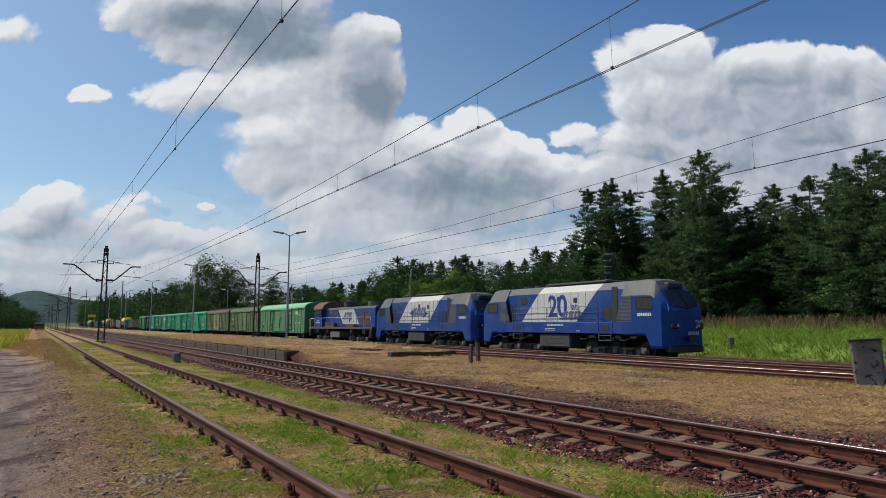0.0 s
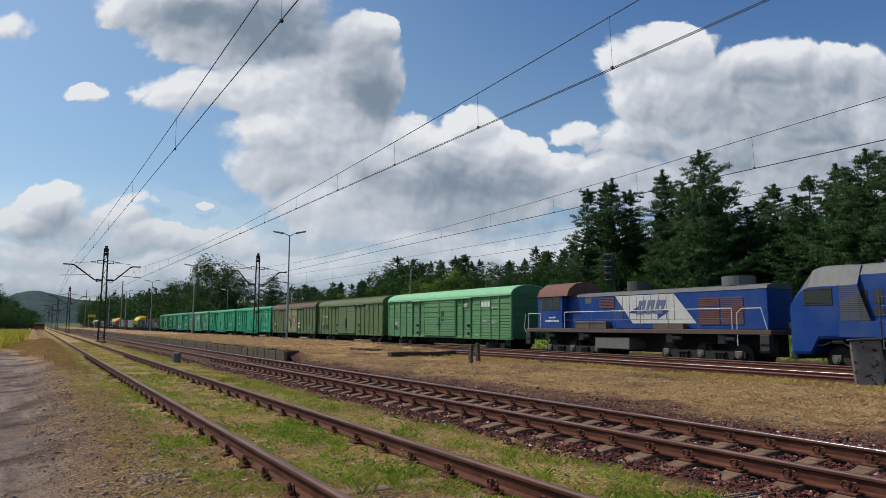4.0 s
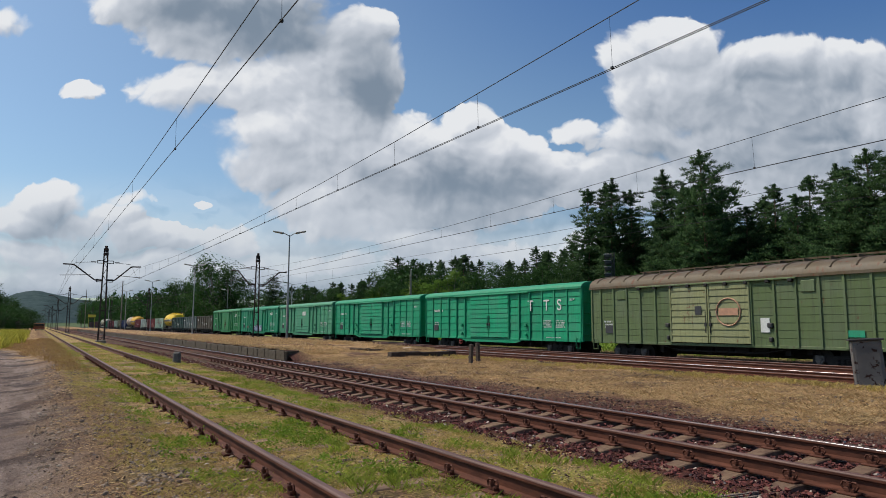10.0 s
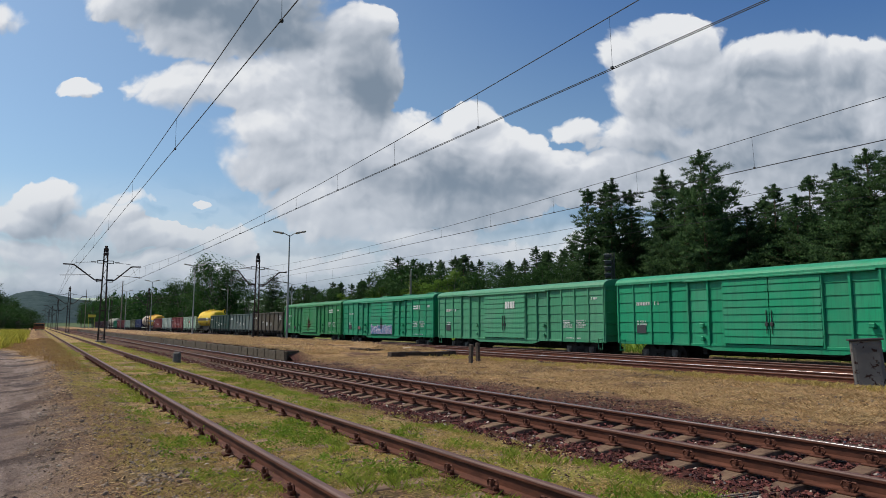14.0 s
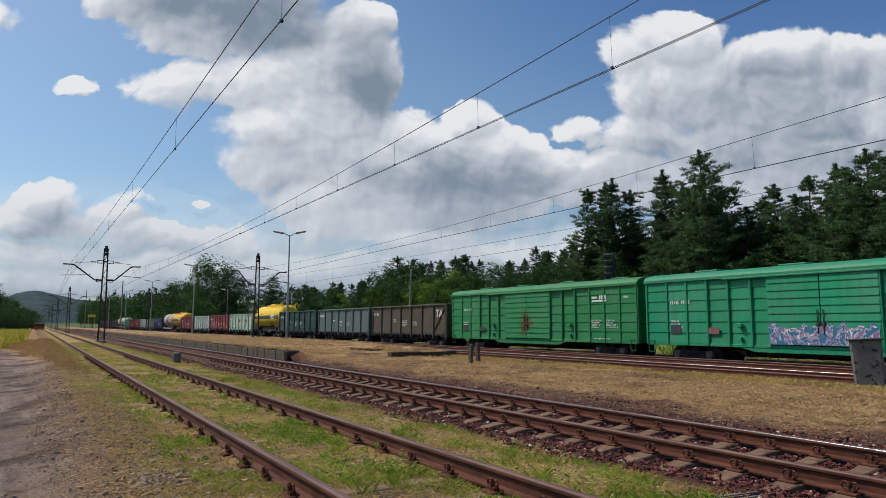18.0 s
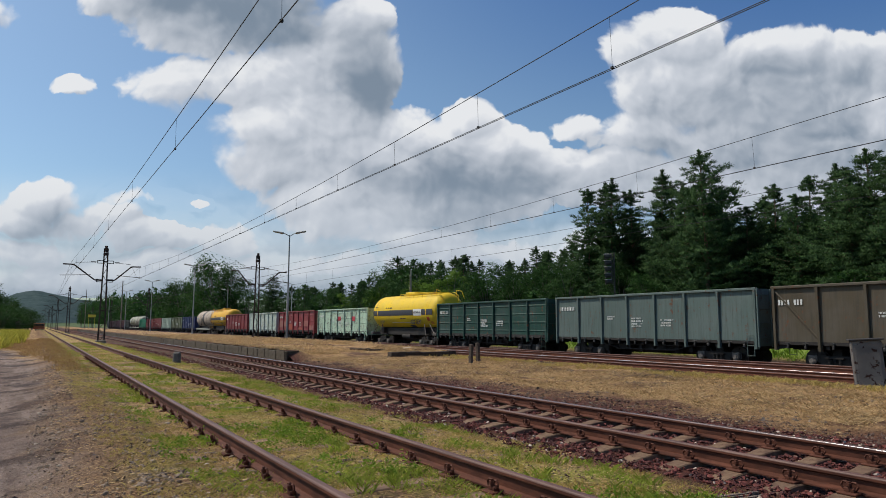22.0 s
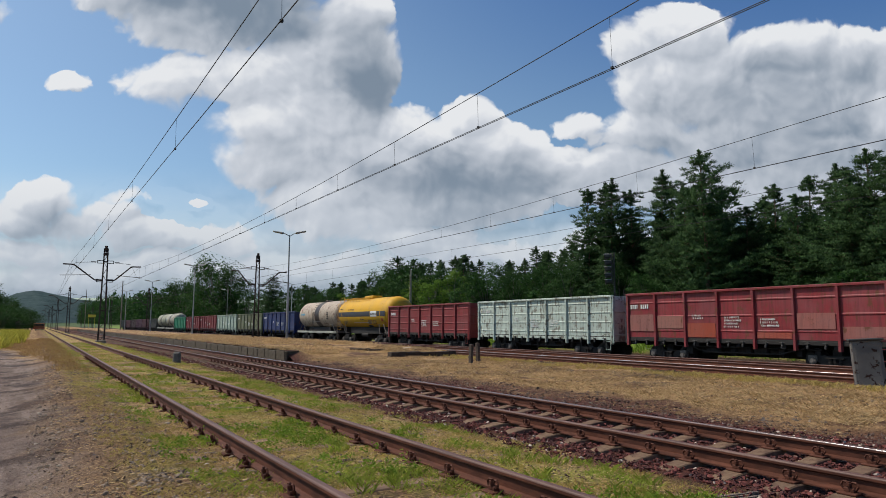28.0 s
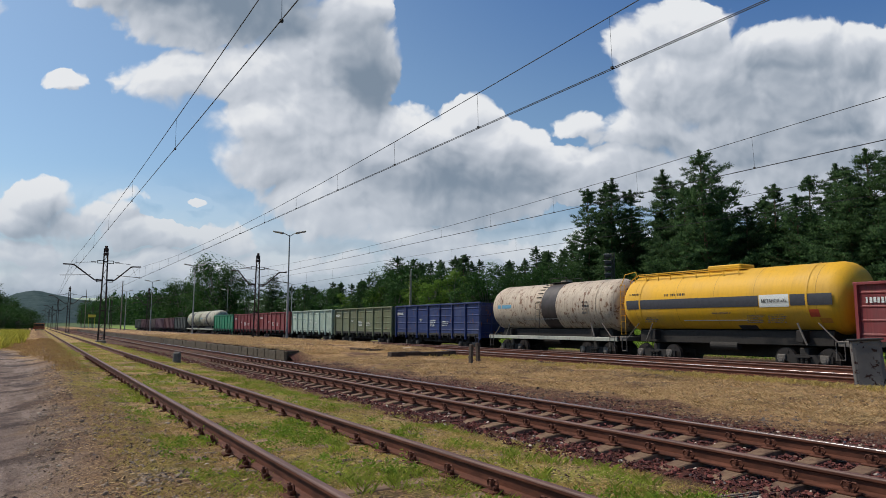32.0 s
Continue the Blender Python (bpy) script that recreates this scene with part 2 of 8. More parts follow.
def build_ground():
    xs = [-4500, -2500, -1200, -600, -300, -150, -80, -50, -30, -20, -14]
    xs += [-12 + 0.25 * i for i in range(0, 96)]
    xs += [12 + 0.5 * i for i in range(0, 64)]
    xs += [44, 46, 50, 55, 60, 70, 90, 130, 200, 350, 600, 1200, 2500, 4500]
    ys = [-4500, -2000, -800, -300, -120, -60, -30, -15, -8, -4, -2, 0, 1, 2, 3]
    ys += [3.25 + 0.25 * i for i in range(0, 80)]
    ys += [23.5 + 0.6 * i for i in range(0, 60)]
    ys += [60 + 2.5 * i for i in range(0, 36)]
    ys += [152, 160, 170, 185, 200, 225, 250, 290, 340, 420, 520, 700, 1000, 1500, 2300, 3300, 4600]
    verts = [(x, y, ground_z(x, y)) for y in ys for x in xs]
    w = len(xs)
    faces = [(j * w + i, j * w + i + 1, (j + 1) * w + i + 1, (j + 1) * w + i) for j in range(len(ys) - 1) for i in range(w - 1)]
    me = bpy.data.meshes.new("ground")
    me.from_pydata(verts, [], faces)
    me.materials.append(ground_material())
    me.shade_smooth()
    return tagged(new("ground", me), "trodden soil, dry mown grass and dirt road between the tracks", "ground", kind="structure")


build_ground()

# ---- tracks ----
RAIL_PROFILE = [(-0.075, -0.172), (0.075, -0.172), (0.075, -0.158), (0.014, -0.135), (0.010, -0.052), (0.036, -0.038)]
RAIL_PROFILE += [(0.036 - 0.018 + 0.018 * math.cos(radians(a)), -0.018 + 0.018 * math.sin(radians(a))) for a in (0, 18, 36, 54, 72, 90)]
RAIL_PROFILE += [(-x, z) for x, z in RAIL_PROFILE[::-1]]


def rail(parent, x, z, polish, pale, y0=-40, y1=900):
    bm = bm_new()
    n = 24
    for k in range(n):
        a = y0 + (y1 - y0) * (k / n) ** 2
        b = y0 + (y1 - y0) * ((k + 1) / n) ** 2
        sweep(bm, RAIL_PROFILE, a, b, True, False)
    bmesh.ops.remove_doubles(bm, verts=bm.verts, dist=0.0005)
    bmesh.ops.recalc_face_normals(bm, faces=bm.faces)
    for f in bm.faces:
        f.material_index = 1 if f.calc_center_median().z > -0.0165 else 0
    ob = part("rail", bm, [rail_side(pale), rail_head(polish)], parent, smooth=True)
    ob.matrix_basis = pose(x, 0, z)
    return ob


def track(name, label, x, z, gauge, polish):
    t = thing(name, label, "railway track", kind="structure")
    for s in (-1, 1):
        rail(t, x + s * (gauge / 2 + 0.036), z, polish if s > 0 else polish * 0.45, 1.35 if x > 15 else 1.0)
    return t


siding = track("track_siding", "rusty railway siding grown over with grass", SIDING_X, SIDING_Z, 1.435, 0.3)
main_track = track("track_main", "railway track on concrete sleepers in red-brown ballast", MAIN_X, MAIN_Z, 1.435, 0.9)
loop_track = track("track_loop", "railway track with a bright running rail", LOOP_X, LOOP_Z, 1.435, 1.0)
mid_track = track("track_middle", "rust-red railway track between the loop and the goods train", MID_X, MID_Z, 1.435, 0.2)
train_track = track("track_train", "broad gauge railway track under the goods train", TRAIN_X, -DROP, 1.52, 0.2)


# ---- clouds: one far layer that drifts towards the camera ----
CLOUD_H = 200.0


def cloud_layer():
    n = Nodes("cloud_layer")
    tree = bpy.data.node_groups.new("cloud_density", "ShaderNodeTree")
    tree.interface.new_socket("P", in_out="INPUT", socket_type="NodeSocketVector")
    tree.interface.new_socket("D", in_out="OUTPUT", socket_type="NodeSocketFloat")
    tree.interface.new_socket("Lump", in_out="OUTPUT", socket_type="NodeSocketFloat")
    tree.interface.new_socket("Core", in_out="OUTPUT", socket_type="NodeSocketFloat")
    g = Nodes("", tree)
    gi = tree.nodes.new("NodeGroupInput")
    go = tree.nodes.new("NodeGroupOutput")
    pin = gi.outputs[0]

    def warp(vec, scale, amp, detail):
        t = g.add("ShaderNodeTexNoise")
        g.link(vec, t.inputs["Vector"])
        t.inputs["Scale"].default_value = scale
        t.inputs["Detail"].default_value = detail
        t.inputs["Roughness"].default_value = 0.6
        off = g.vec("SUBTRACT", t.outputs["Color"], (0.5, 0.5, 0.5))
        return g.vec("ADD", vec, g.vec("MULTIPLY", off, (amp, amp * 0.8, 0)))

    p = warp(pin, 5.0, 0.09, 2.0)
    p = warp(p, 16.0, 0.040, 3.0)
    p = warp(p, 60.0, 0.008, 3.0)
    total = None
    for u, v, ru, rv, amt in CLOUDS:
        d = g.vec("MULTIPLY", g.vec("SUBTRACT", p, (u, v, 0)), (1 / ru, 1 / rv, 0))
        q = g.vec("DOT_PRODUCT", d, d)
        e = g.math("MULTIPLY_ADD", q, -amt, amt)
        total = e if total is None else g.math("SMOOTH_MAX", total, e, 0.25)
    total = g.math("ADD", total, 0.10)
    lump = total
    for scale, amp, smooth, fine in ((13.0, 0.55, 0.5, 0), (29.0, 0.36, 0.5, 0), (62.0, 0.20, 0.4, 0), (130.0, 0.10, 0.3, 1)):      # cauliflower heads on heads
        cell = g.add("ShaderNodeTexVoronoi")
        cell.voronoi_dimensions, cell.feature = "2D", "SMOOTH_F1"
        g.link(p, cell.inputs["Vector"])
        cell.inputs["Scale"].default_value = scale
        cell.inputs["Smoothness"].default_value = smooth
        head = g.math("SUBTRACT", 0.38, cell.outputs["Distance"])
        total = g.math("MULTIPLY_ADD", head, amp, total)
        if not fine:
            lump = g.math("MULTIPLY_ADD", head, amp, lump)
    fb = g.noise(11.0, pin, 6, 0.60)
    total = g.math("MULTIPLY_ADD", g.math("SUBTRACT", fb, 0.5), 1.0, total)
    g.link(total, go.inputs[0])
    g.link(lump, go.inputs[1])
    core = 0.0
    for u, v, ru, rv, amt in SHADED:
        d = g.vec("MULTIPLY", g.vec("SUBTRACT", p, (u, v, 0)), (1 / ru, 1 / rv, 0))
        core = g.math("MULTIPLY_ADD", g.math("EXPONENT", g.math("MULTIPLY", g.vec("DOT_PRODUCT", d, d), -1.1)), amt, core)
    g.link(core, go.inputs[2])

    pos = n.coord("Object")
    s = n.add("ShaderNodeSeparateXYZ")
    n.link(pos, s.inputs[0])
    cy, sy = math.cos(radians(YAW)), math.sin(radians(YAW))
    right = n.math("SUBTRACT", n.math("MULTIPLY", s.outputs[0], cy), n.math("MULTIPLY", s.outputs[1], sy))
    fwd = n.math("ADD", n.math("MULTIPLY", s.outputs[0], sy), n.math("MULTIPLY", s.outputs[1], cy))
    c = n.add("ShaderNodeCombineXYZ")
    n.link(n.math("DIVIDE", right, fwd), c.inputs[0])
    n.link(n.math("DIVIDE", CLOUD_H - EYE_H, fwd), c.inputs[1])
    uv = c.outputs[0]

    def dens(v):
        k = n.add("ShaderNodeGroup")
        k.node_tree = tree
        n.link(v, k.inputs[0])
        return k.outputs[0], k.outputs[1], k.outputs[2]

    d0, l0, core = dens(uv)
    d1 = dens(n.vec("ADD", uv, (-0.014, 0.028, 0)))[1]
    d2 = dens(n.vec("ADD", uv, (-0.006, 0.011, 0)))[1]
    low = n.ramp(n.add_z(uv), 0.24, 0.06)
    veil = n.noise(3.0, uv, 5, 0.6, stretch=(1.0, 3.0, 1.0))
    soft = n.ramp(n.noise(6.5, uv, 3, 0.5), 0.40, 0.62)                  # crisp heads, frayed flanks
    alpha = n.ramp(n.math("DIVIDE", n.math("ADD", d0, n.math("MULTIPLY", soft, 0.14)), n.math("MULTIPLY_ADD", soft, 0.65, 0.20)), 0.0, 1.0)
    alpha = n.math("MAXIMUM", alpha, n.math("MULTIPLY", low, n.ramp(veil, 0.05, 0.60)))
    tex = n.noise(7.0, uv, 5, 0.6)
    body = n.math("MULTIPLY_ADD", n.math("SUBTRACT", l0, d1), -0.32, core)
    body = n.math("MULTIPLY_ADD", n.math("SUBTRACT", l0, d2), -0.48, body)
    body = n.math("ADD", body, n.math("MULTIPLY_ADD", tex, 0.45, -0.27))
    body = n.math("ADD", body, n.math("MULTIPLY", n.ramp(d0, 0.25, 1.5), 0.22))
    grey = n.ramp(body, -0.20, 1.05)
    col = n.mix(grey, (0.69, 0.73, 0.80), (0.225, 0.290, 0.375))
    col = n.mix(n.ramp(body, 0.08, -0.34), col, (0.88, 0.90, 0.93))
    col = n.mix(n.math("MULTIPLY", low, 0.55), col, (0.44, 0.52, 0.61))
    em = n.add("ShaderNodeEmission")
    n.link(col, em.inputs[0])
    em.inputs[1].default_value = 1.0
    tr = n.add("ShaderNodeBsdfTransparent")
    mx = n.add("ShaderNodeMixShader")
    n.link(alpha, mx.inputs[0])
    n.link(tr.outputs[0], mx.inputs[1])
    n.link(em.outputs[0], mx.inputs[2])
    n.link(mx.outputs[0], n.out.inputs[0])
    return n.mat


def add_z(self, vec):
    s = self.add("ShaderNodeSeparateXYZ")
    self.link(vec, s.inputs[0])
    return s.outputs[1]


Nodes.add_z = add_z


SHADED = []      # thick, shaded cores
SHADED += [(-0.294, 0.477, 0.149, 0.051, 1.00)]
SHADED += [(-0.214, 0.427, 0.070, 0.024, 0.50)]
SHADED += [(-0.112, 0.355, 0.042, 0.060, 1.00)]
SHADED += [(-0.192, 0.244, 0.111, 0.026, 0.40)]
SHADED += [(0.099, 0.227, 0.103, 0.031, 0.45)]
SHADED += [(-0.021, 0.209, 0.111, 0.037, 0.55)]
SHADED += [(0.064, 0.179, 0.170, 0.026, 0.45)]
SHADED += [(-0.580, 0.152, 0.051, 0.021, 0.50)]
SHADED += [(-0.417, 0.127, 0.110, 0.017, 0.25)]
SHADED += [(0.403, 0.347, 0.130, 0.045, 0.27)]
SHADED += [(0.550, 0.343, 0.113, 0.045, 0.31)]
SHADED += [(0.339, 0.267, 0.120, 0.031, 0.34)]
SHADED += [(0.485, 0.268, 0.146, 0.044, 0.34)]
SHADED += [(0.631, 0.268, 0.094, 0.053, 0.31)]
SHADED += [(-0.400, 0.481, 0.053, 0.028, 0.30)]
SHADED += [(0.603, 0.370, 0.122, 0.050, 0.26)]
SHADED += [(0.457, 0.388, 0.078, 0.041, 0.19)]
SHADED += [(0.354, 0.211, 0.171, 0.035, 0.24)]
SHADED += [(0.568, 0.211, 0.136, 0.035, 0.24)]
CLOUDS = []
CLOUDS += [(-0.427, 0.495, 0.114, 0.056, 1.00)]
CLOUDS += [(-0.346, 0.458, 0.140, 0.069, 1.15)]
CLOUDS += [(-0.233, 0.468, 0.079, 0.074, 1.00)]
CLOUDS += [(-0.144, 0.431, 0.066, 0.050, 0.90)]
CLOUDS += [(-0.113, 0.368, 0.054, 0.068, 1.20)]
CLOUDS += [(-0.196, 0.386, 0.104, 0.064, 0.90)]
CLOUDS += [(-0.273, 0.359, 0.121, 0.054, 0.80)]
CLOUDS += [(-0.385, 0.354, 0.087, 0.040, 0.70)]
CLOUDS += [(-0.194, 0.310, 0.112, 0.054, 0.90)]
CLOUDS += [(-0.271, 0.287, 0.077, 0.044, 0.75)]
CLOUDS += [(-0.295, 0.248, 0.043, 0.031, 0.60)]
CLOUDS += [(-0.252, 0.235, 0.073, 0.039, 0.90)]
CLOUDS += [(-0.192, 0.235, 0.051, 0.053, 0.80)]
CLOUDS += [(0.039, 0.302, 0.043, 0.028, 0.90)]
CLOUDS += [(-0.004, 0.271, 0.077, 0.040, 1.00)]
CLOUDS += [(0.090, 0.262, 0.069, 0.040, 1.00)]
CLOUDS += [(0.150, 0.232, 0.068, 0.039, 1.00)]
CLOUDS += [(0.056, 0.227, 0.145, 0.053, 1.20)]
CLOUDS += [(-0.072, 0.218, 0.077, 0.048, 0.90)]
CLOUDS += [(-0.114, 0.192, 0.068, 0.048, 0.80)]
CLOUDS += [(0.013, 0.175, 0.161, 0.039, 1.20)]
CLOUDS += [(-0.139, 0.149, 0.093, 0.033, 0.90)]
CLOUDS += [(-0.054, 0.132, 0.169, 0.021, 0.80)]
CLOUDS += [(0.184, 0.201, 0.051, 0.030, 0.90)]
CLOUDS += [(0.345, 0.433, 0.083, 0.046, 1.00)]
CLOUDS += [(0.283, 0.405, 0.052, 0.036, 0.70)]
CLOUDS += [(0.483, 0.397, 0.104, 0.045, 1.00)]
CLOUDS += [(0.596, 0.384, 0.078, 0.038, 1.00)]
CLOUDS += [(0.660, 0.370, 0.052, 0.050, 1.00)]
CLOUDS += [(0.290, 0.351, 0.061, 0.054, 1.00)]
CLOUDS += [(0.385, 0.343, 0.113, 0.072, 1.10)]
CLOUDS += [(0.531, 0.325, 0.130, 0.067, 1.20)]
CLOUDS += [(0.649, 0.281, 0.069, 0.071, 1.10)]
CLOUDS += [(0.194, 0.289, 0.043, 0.016, 0.70)]
CLOUDS += [(0.314, 0.280, 0.112, 0.040, 0.90)]
CLOUDS += [(0.425, 0.263, 0.146, 0.053, 1.10)]
CLOUDS += [(0.578, 0.246, 0.137, 0.044, 1.10)]
CLOUDS += [(0.287, 0.228, 0.094, 0.035, 0.90)]
CLOUDS += [(-0.534, 0.347, 0.038, 0.018, 0.80)]
CLOUDS += [(-0.671, 0.462, 0.048, 0.024, 0.80)]
CLOUDS += [(-0.590, 0.186, 0.053, 0.033, 0.95)]
CLOUDS += [(-0.631, 0.160, 0.059, 0.026, 0.90)]
CLOUDS += [(-0.554, 0.148, 0.059, 0.024, 0.80)]
CLOUDS += [(-0.496, 0.165, 0.051, 0.015, 0.60)]
CLOUDS += [(-0.448, 0.138, 0.076, 0.026, 0.80)]
CLOUDS += [(-0.359, 0.179, 0.017, 0.008, 0.70)]
CLOUDS += [(-0.384, 0.127, 0.093, 0.019, 0.70)]
CLOUDS += [(-0.611, 0.113, 0.101, 0.022, 0.60)]
CLOUDS += [(-0.316, 0.127, 0.051, 0.034, 0.70)]
CLOUDS += [(-0.467, 0.186, 0.038, 0.009, 0.60)]
CLOUDS += [(-0.491, 0.084, 0.219, 0.021, 0.60)]
CLOUDS += [(-0.222, 0.089, 0.252, 0.021, 0.60)]
CLOUDS += [(0.098, 0.115, 0.253, 0.026, 0.70)]
CLOUDS += [(-0.118, 0.235, 0.080, 0.050, 0.95)]
CLOUDS += [(-0.050, 0.290, 0.060, 0.040, 0.90)]
CLOUDS += [(-0.180, 0.180, 0.090, 0.036, 0.80)]
CLOUDS += [(0.440, 0.205, 0.260, 0.050, 1.10)]
CLOUDS += [(0.200, 0.215, 0.120, 0.034, 0.90)]
CLOUDS += [(0.600, 0.215, 0.160, 0.050, 1.10)]


def build_clouds():
    bm = bm_new()
    rows = []
    for r in (320, 480, 700, 1000, 1500, 2200, 3200, 4850, 8800):
        rows.append([bm.verts.new((r * math.sin(radians(a)), r * math.cos(radians(a)), CLOUD_H)) for a in range(-20, 86, 3)])
    for a, b in zip(rows, rows[1:]):
        for i in range(len(a) - 1):
            bm.faces.new((a[i], a[i + 1], b[i + 1], b[i]))
    ob = solo("backdrop_clouds", bm, cloud_layer(), "white and grey cumulus clouds drifting across a blue sky", "clouds", kind="structure")
    return ob


clouds = build_clouds()


# ---- the goods train ----
TRAIN = []      # (thing, y of its front at the start)
WHEELS = []     # (wheelset, radius, pose on its bogie)
# grimy running gear; also the black that stands in for shade under wagons
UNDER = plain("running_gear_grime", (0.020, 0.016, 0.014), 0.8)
AXLE_BOX = plain("axle_box_dusty_iron", (0.15, 0.13, 0.115), 0.65, 0.2)
TYRE = plain("wheel_tread_steel", (0.026, 0.020, 0.018), 0.6, 0.3)
BLACK = plain("black_iron", (0.03, 0.028, 0.026), 0.6)
GLASS = plain("cab_window_dark", (0.015, 0.018, 0.020), 0.12, 0.0, 0.1)
WHITE_MARK = plain("white_stencil_paint", (0.72, 0.72, 0.68), 0.7, 0.0, 0.3, 30)
DARK_MARK = plain("dark_stencil_paint", (0.04, 0.04, 0.045), 0.7, 0.0, 0.3, 30)
RAILING = plain("white_handrail_paint", (0.62, 0.62, 0.60), 0.5)


@keep
def wheelset_mesh(r):
    bm = bm_new()
    for s in (-1, 1):
        tube(bm, (s * 0.72, 0, 0), (s * 0.85, 0, 0), r, None, 28)
        tube(bm, (s * 0.70, 0, 0), (s * 0.73, 0, 0), r + 0.03, None, 28)
        tube(bm, (s * 0.85, 0, 0), (s * 0.93, 0, 0), 0.16, 0.13, 12)
        for k in range(6):
            a = k * math.tau / 6
            m = Matrix.Rotation(a, 4, "X")
            box(bm, s * 0.845, s * 0.872, -0.035, 0.035, 0.13, r * 0.82)
            for v in bm.verts[-8:]:
                v.co = m @ v.co
    tube(bm, (-0.8, 0, 0), (0.8, 0, 0), 0.085, None, 10)
    bm.verts.ensure_lookup_table()
    return mesh_of("wheelset", bm, TYRE)


@keep
def bogie_mesh(axles, pitch, r):
    """Cast side frames with axle boxes, springs and bolster."""
    bm = bm_new()
    half = pitch * (axles - 1) / 2
    ys = [-half + i * pitch for i in range(axles)]
    for s in (-1, 1):
        x0, x1 = s * 0.97, s * 1.10
        prof = [(-half - 0.30, r - 0.10), (-half - 0.30, r + 0.16), (-half + 0.35, r + 0.22), (half - 0.35, r + 0.22), (half + 0.30, r + 0.16),
                (half + 0.30, r - 0.10), (half - 0.25, r - 0.06), (half - 0.45, r - 0.22), (-half + 0.45, r - 0.22), (-half + 0.25, r - 0.06)]
        a = [bm.verts.new((x0, y, z)) for y, z in prof]
        b = [bm.verts.new((x1, y, z)) for y, z in prof]
        for i in range(len(prof)):
            j = (i + 1) % len(prof)
            bm.faces.new((a[i], a[j], b[j], b[i]))
        bm.faces.new(a), bm.faces.new(b)
        mids = [(ys[i] + ys[i + 1]) / 2 for i in range(axles - 1)]
        for m in mids:
            for k in (-0.2, 0, 0.2):
                for h in range(3):
                    tube(bm, (s * 1.14, m + k, r - 0.19 + h * 0.10), (s * 1.14, m + k, r - 0.12 + h * 0.10), 0.082, None, 8)
            box(bm, s * 1.02, s * 1.24, m - 0.36, m + 0.36, r + 0.10, r + 0.16)
    box(bm, -1.0, 1.0, -0.2, 0.2, r - 0.05, r + 0.25 + DROP, 0.03)
    # added off-centre block, makes the gap between the wheels read as dark shade
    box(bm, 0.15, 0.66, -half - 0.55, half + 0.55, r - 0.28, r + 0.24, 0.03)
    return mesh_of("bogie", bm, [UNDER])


def bogie(parent, y, axles=2, pitch=1.85, r=0.475):
    b = new("bogie", bogie_mesh(axles, pitch, r))
    b.parent = parent
    b.matrix_basis = pose(0, y, -DROP)
    for i in range(axles):
        w = new("wheelset", wheelset_mesh(r))
        w.parent = b
        at = pose(0, (i - (axles - 1) / 2) * pitch, r)
        w.matrix_basis = at
        WHEELS.append((w, r, at))
        for s in (-1, 1):
            use("axle_box", "axle_box", b, pose(s * 1.09, at.translation.y, r, 0, 0, 0 if s > 0 else 180))
    return b


def coupler(parent, y, way, z=1.0):
    bm = bm_new()
    box(bm, -0.12, 0.12, min(y, y + way * 0.42), max(y, y + way * 0.42), z - 0.12, z + 0.12, 0.03)
    box(bm, -0.24, 0.20, min(y + way * 0.40, y + way * 0.62), max(y + way * 0.40, y + way * 0.62), z - 0.17, z + 0.17, 0.05)
    return part("coupler", bm, BLACK, parent)


def lettering(parent, text, size, x, y, z, material, face=-1, name="lettering", bold=0.0, squeeze=1.0):
    """Built-in font turned into a mesh, standing on a side wall (face -1: towards -X)."""
    cu = bpy.data.curves.new("text", "FONT")
    cu.body, cu.size, cu.extrude, cu.offset = text, size, 0.004, bold
    cu.align_x = "LEFT"
    tmp = bpy.data.objects.new("text", cu)
    scene.collection.objects.link(tmp)
    bpy.context.view_layer.update()
    me = bpy.data.meshes.new_from_object(tmp.evaluated_get(bpy.context.evaluated_depsgraph_get()))
    bpy.data.objects.remove(tmp)
    me.name = name
    me.materials.clear()
    me.materials.append(material)
    m = Matrix(((0, 0, -1, x), (-squeeze, 0, 0, y), (0, 1, 0, z), (0, 0, 0, 1)))
    me.transform(m)
    ob = new(name, me)
    ob.parent = parent
    return ob


@keep
def shared(kind, *args):
    """Mesh data that alike parts share."""
    return MAKERS[kind](*args)


MAKERS = {}


def maker(kind):
    def note(f):
        MAKERS[kind] = f
        return f
    return note


def use(name, kind, parent, at, *args, label=""):
    o = new(name, shared(kind, *args))
    o.parent = parent
    o.matrix_basis = at
    return tagged(o, label) if label else o


@maker("axle_box")
def axle_box():
    """Roller-bearing end cap under a spring seat."""
    bm = bm_new()
    box(bm, 0.0, 0.07, -0.19, 0.19, -0.02, 0.22, 0.02)
    tube(bm, (0, 0, 0), (0.10, 0, 0), 0.15, 0.14, 12)
    tube(bm, (0.10, 0, 0), (0.13, 0, 0), 0.10, 0.08, 12)
    return mesh_of("axle_box", bm, AXLE_BOX)


def colour_paint(color, dirt=0.35, rust=0.1, streak=0.4):
    return paint("paint_%02x%02x%02x" % tuple(int(c * 255) for c in color), color, dirt, rust, 0.42, streak)


def bars(parent, x, y, z, w, h, material, cells=1, gap=0.35, name="marking"):
    """Plain bars in place of small writing, on the side towards -X; y is the end nearest the front's far side."""
    bm = bm_new()
    step = w / cells
    for i in range(cells):
        box(bm, x - 0.008, x + 0.004, y - i * step - step * (1 - gap), y - i * step, z, z + h)
    return tagged(part(name, bm, material, parent), kind="stuff" if cells > 1 else "")


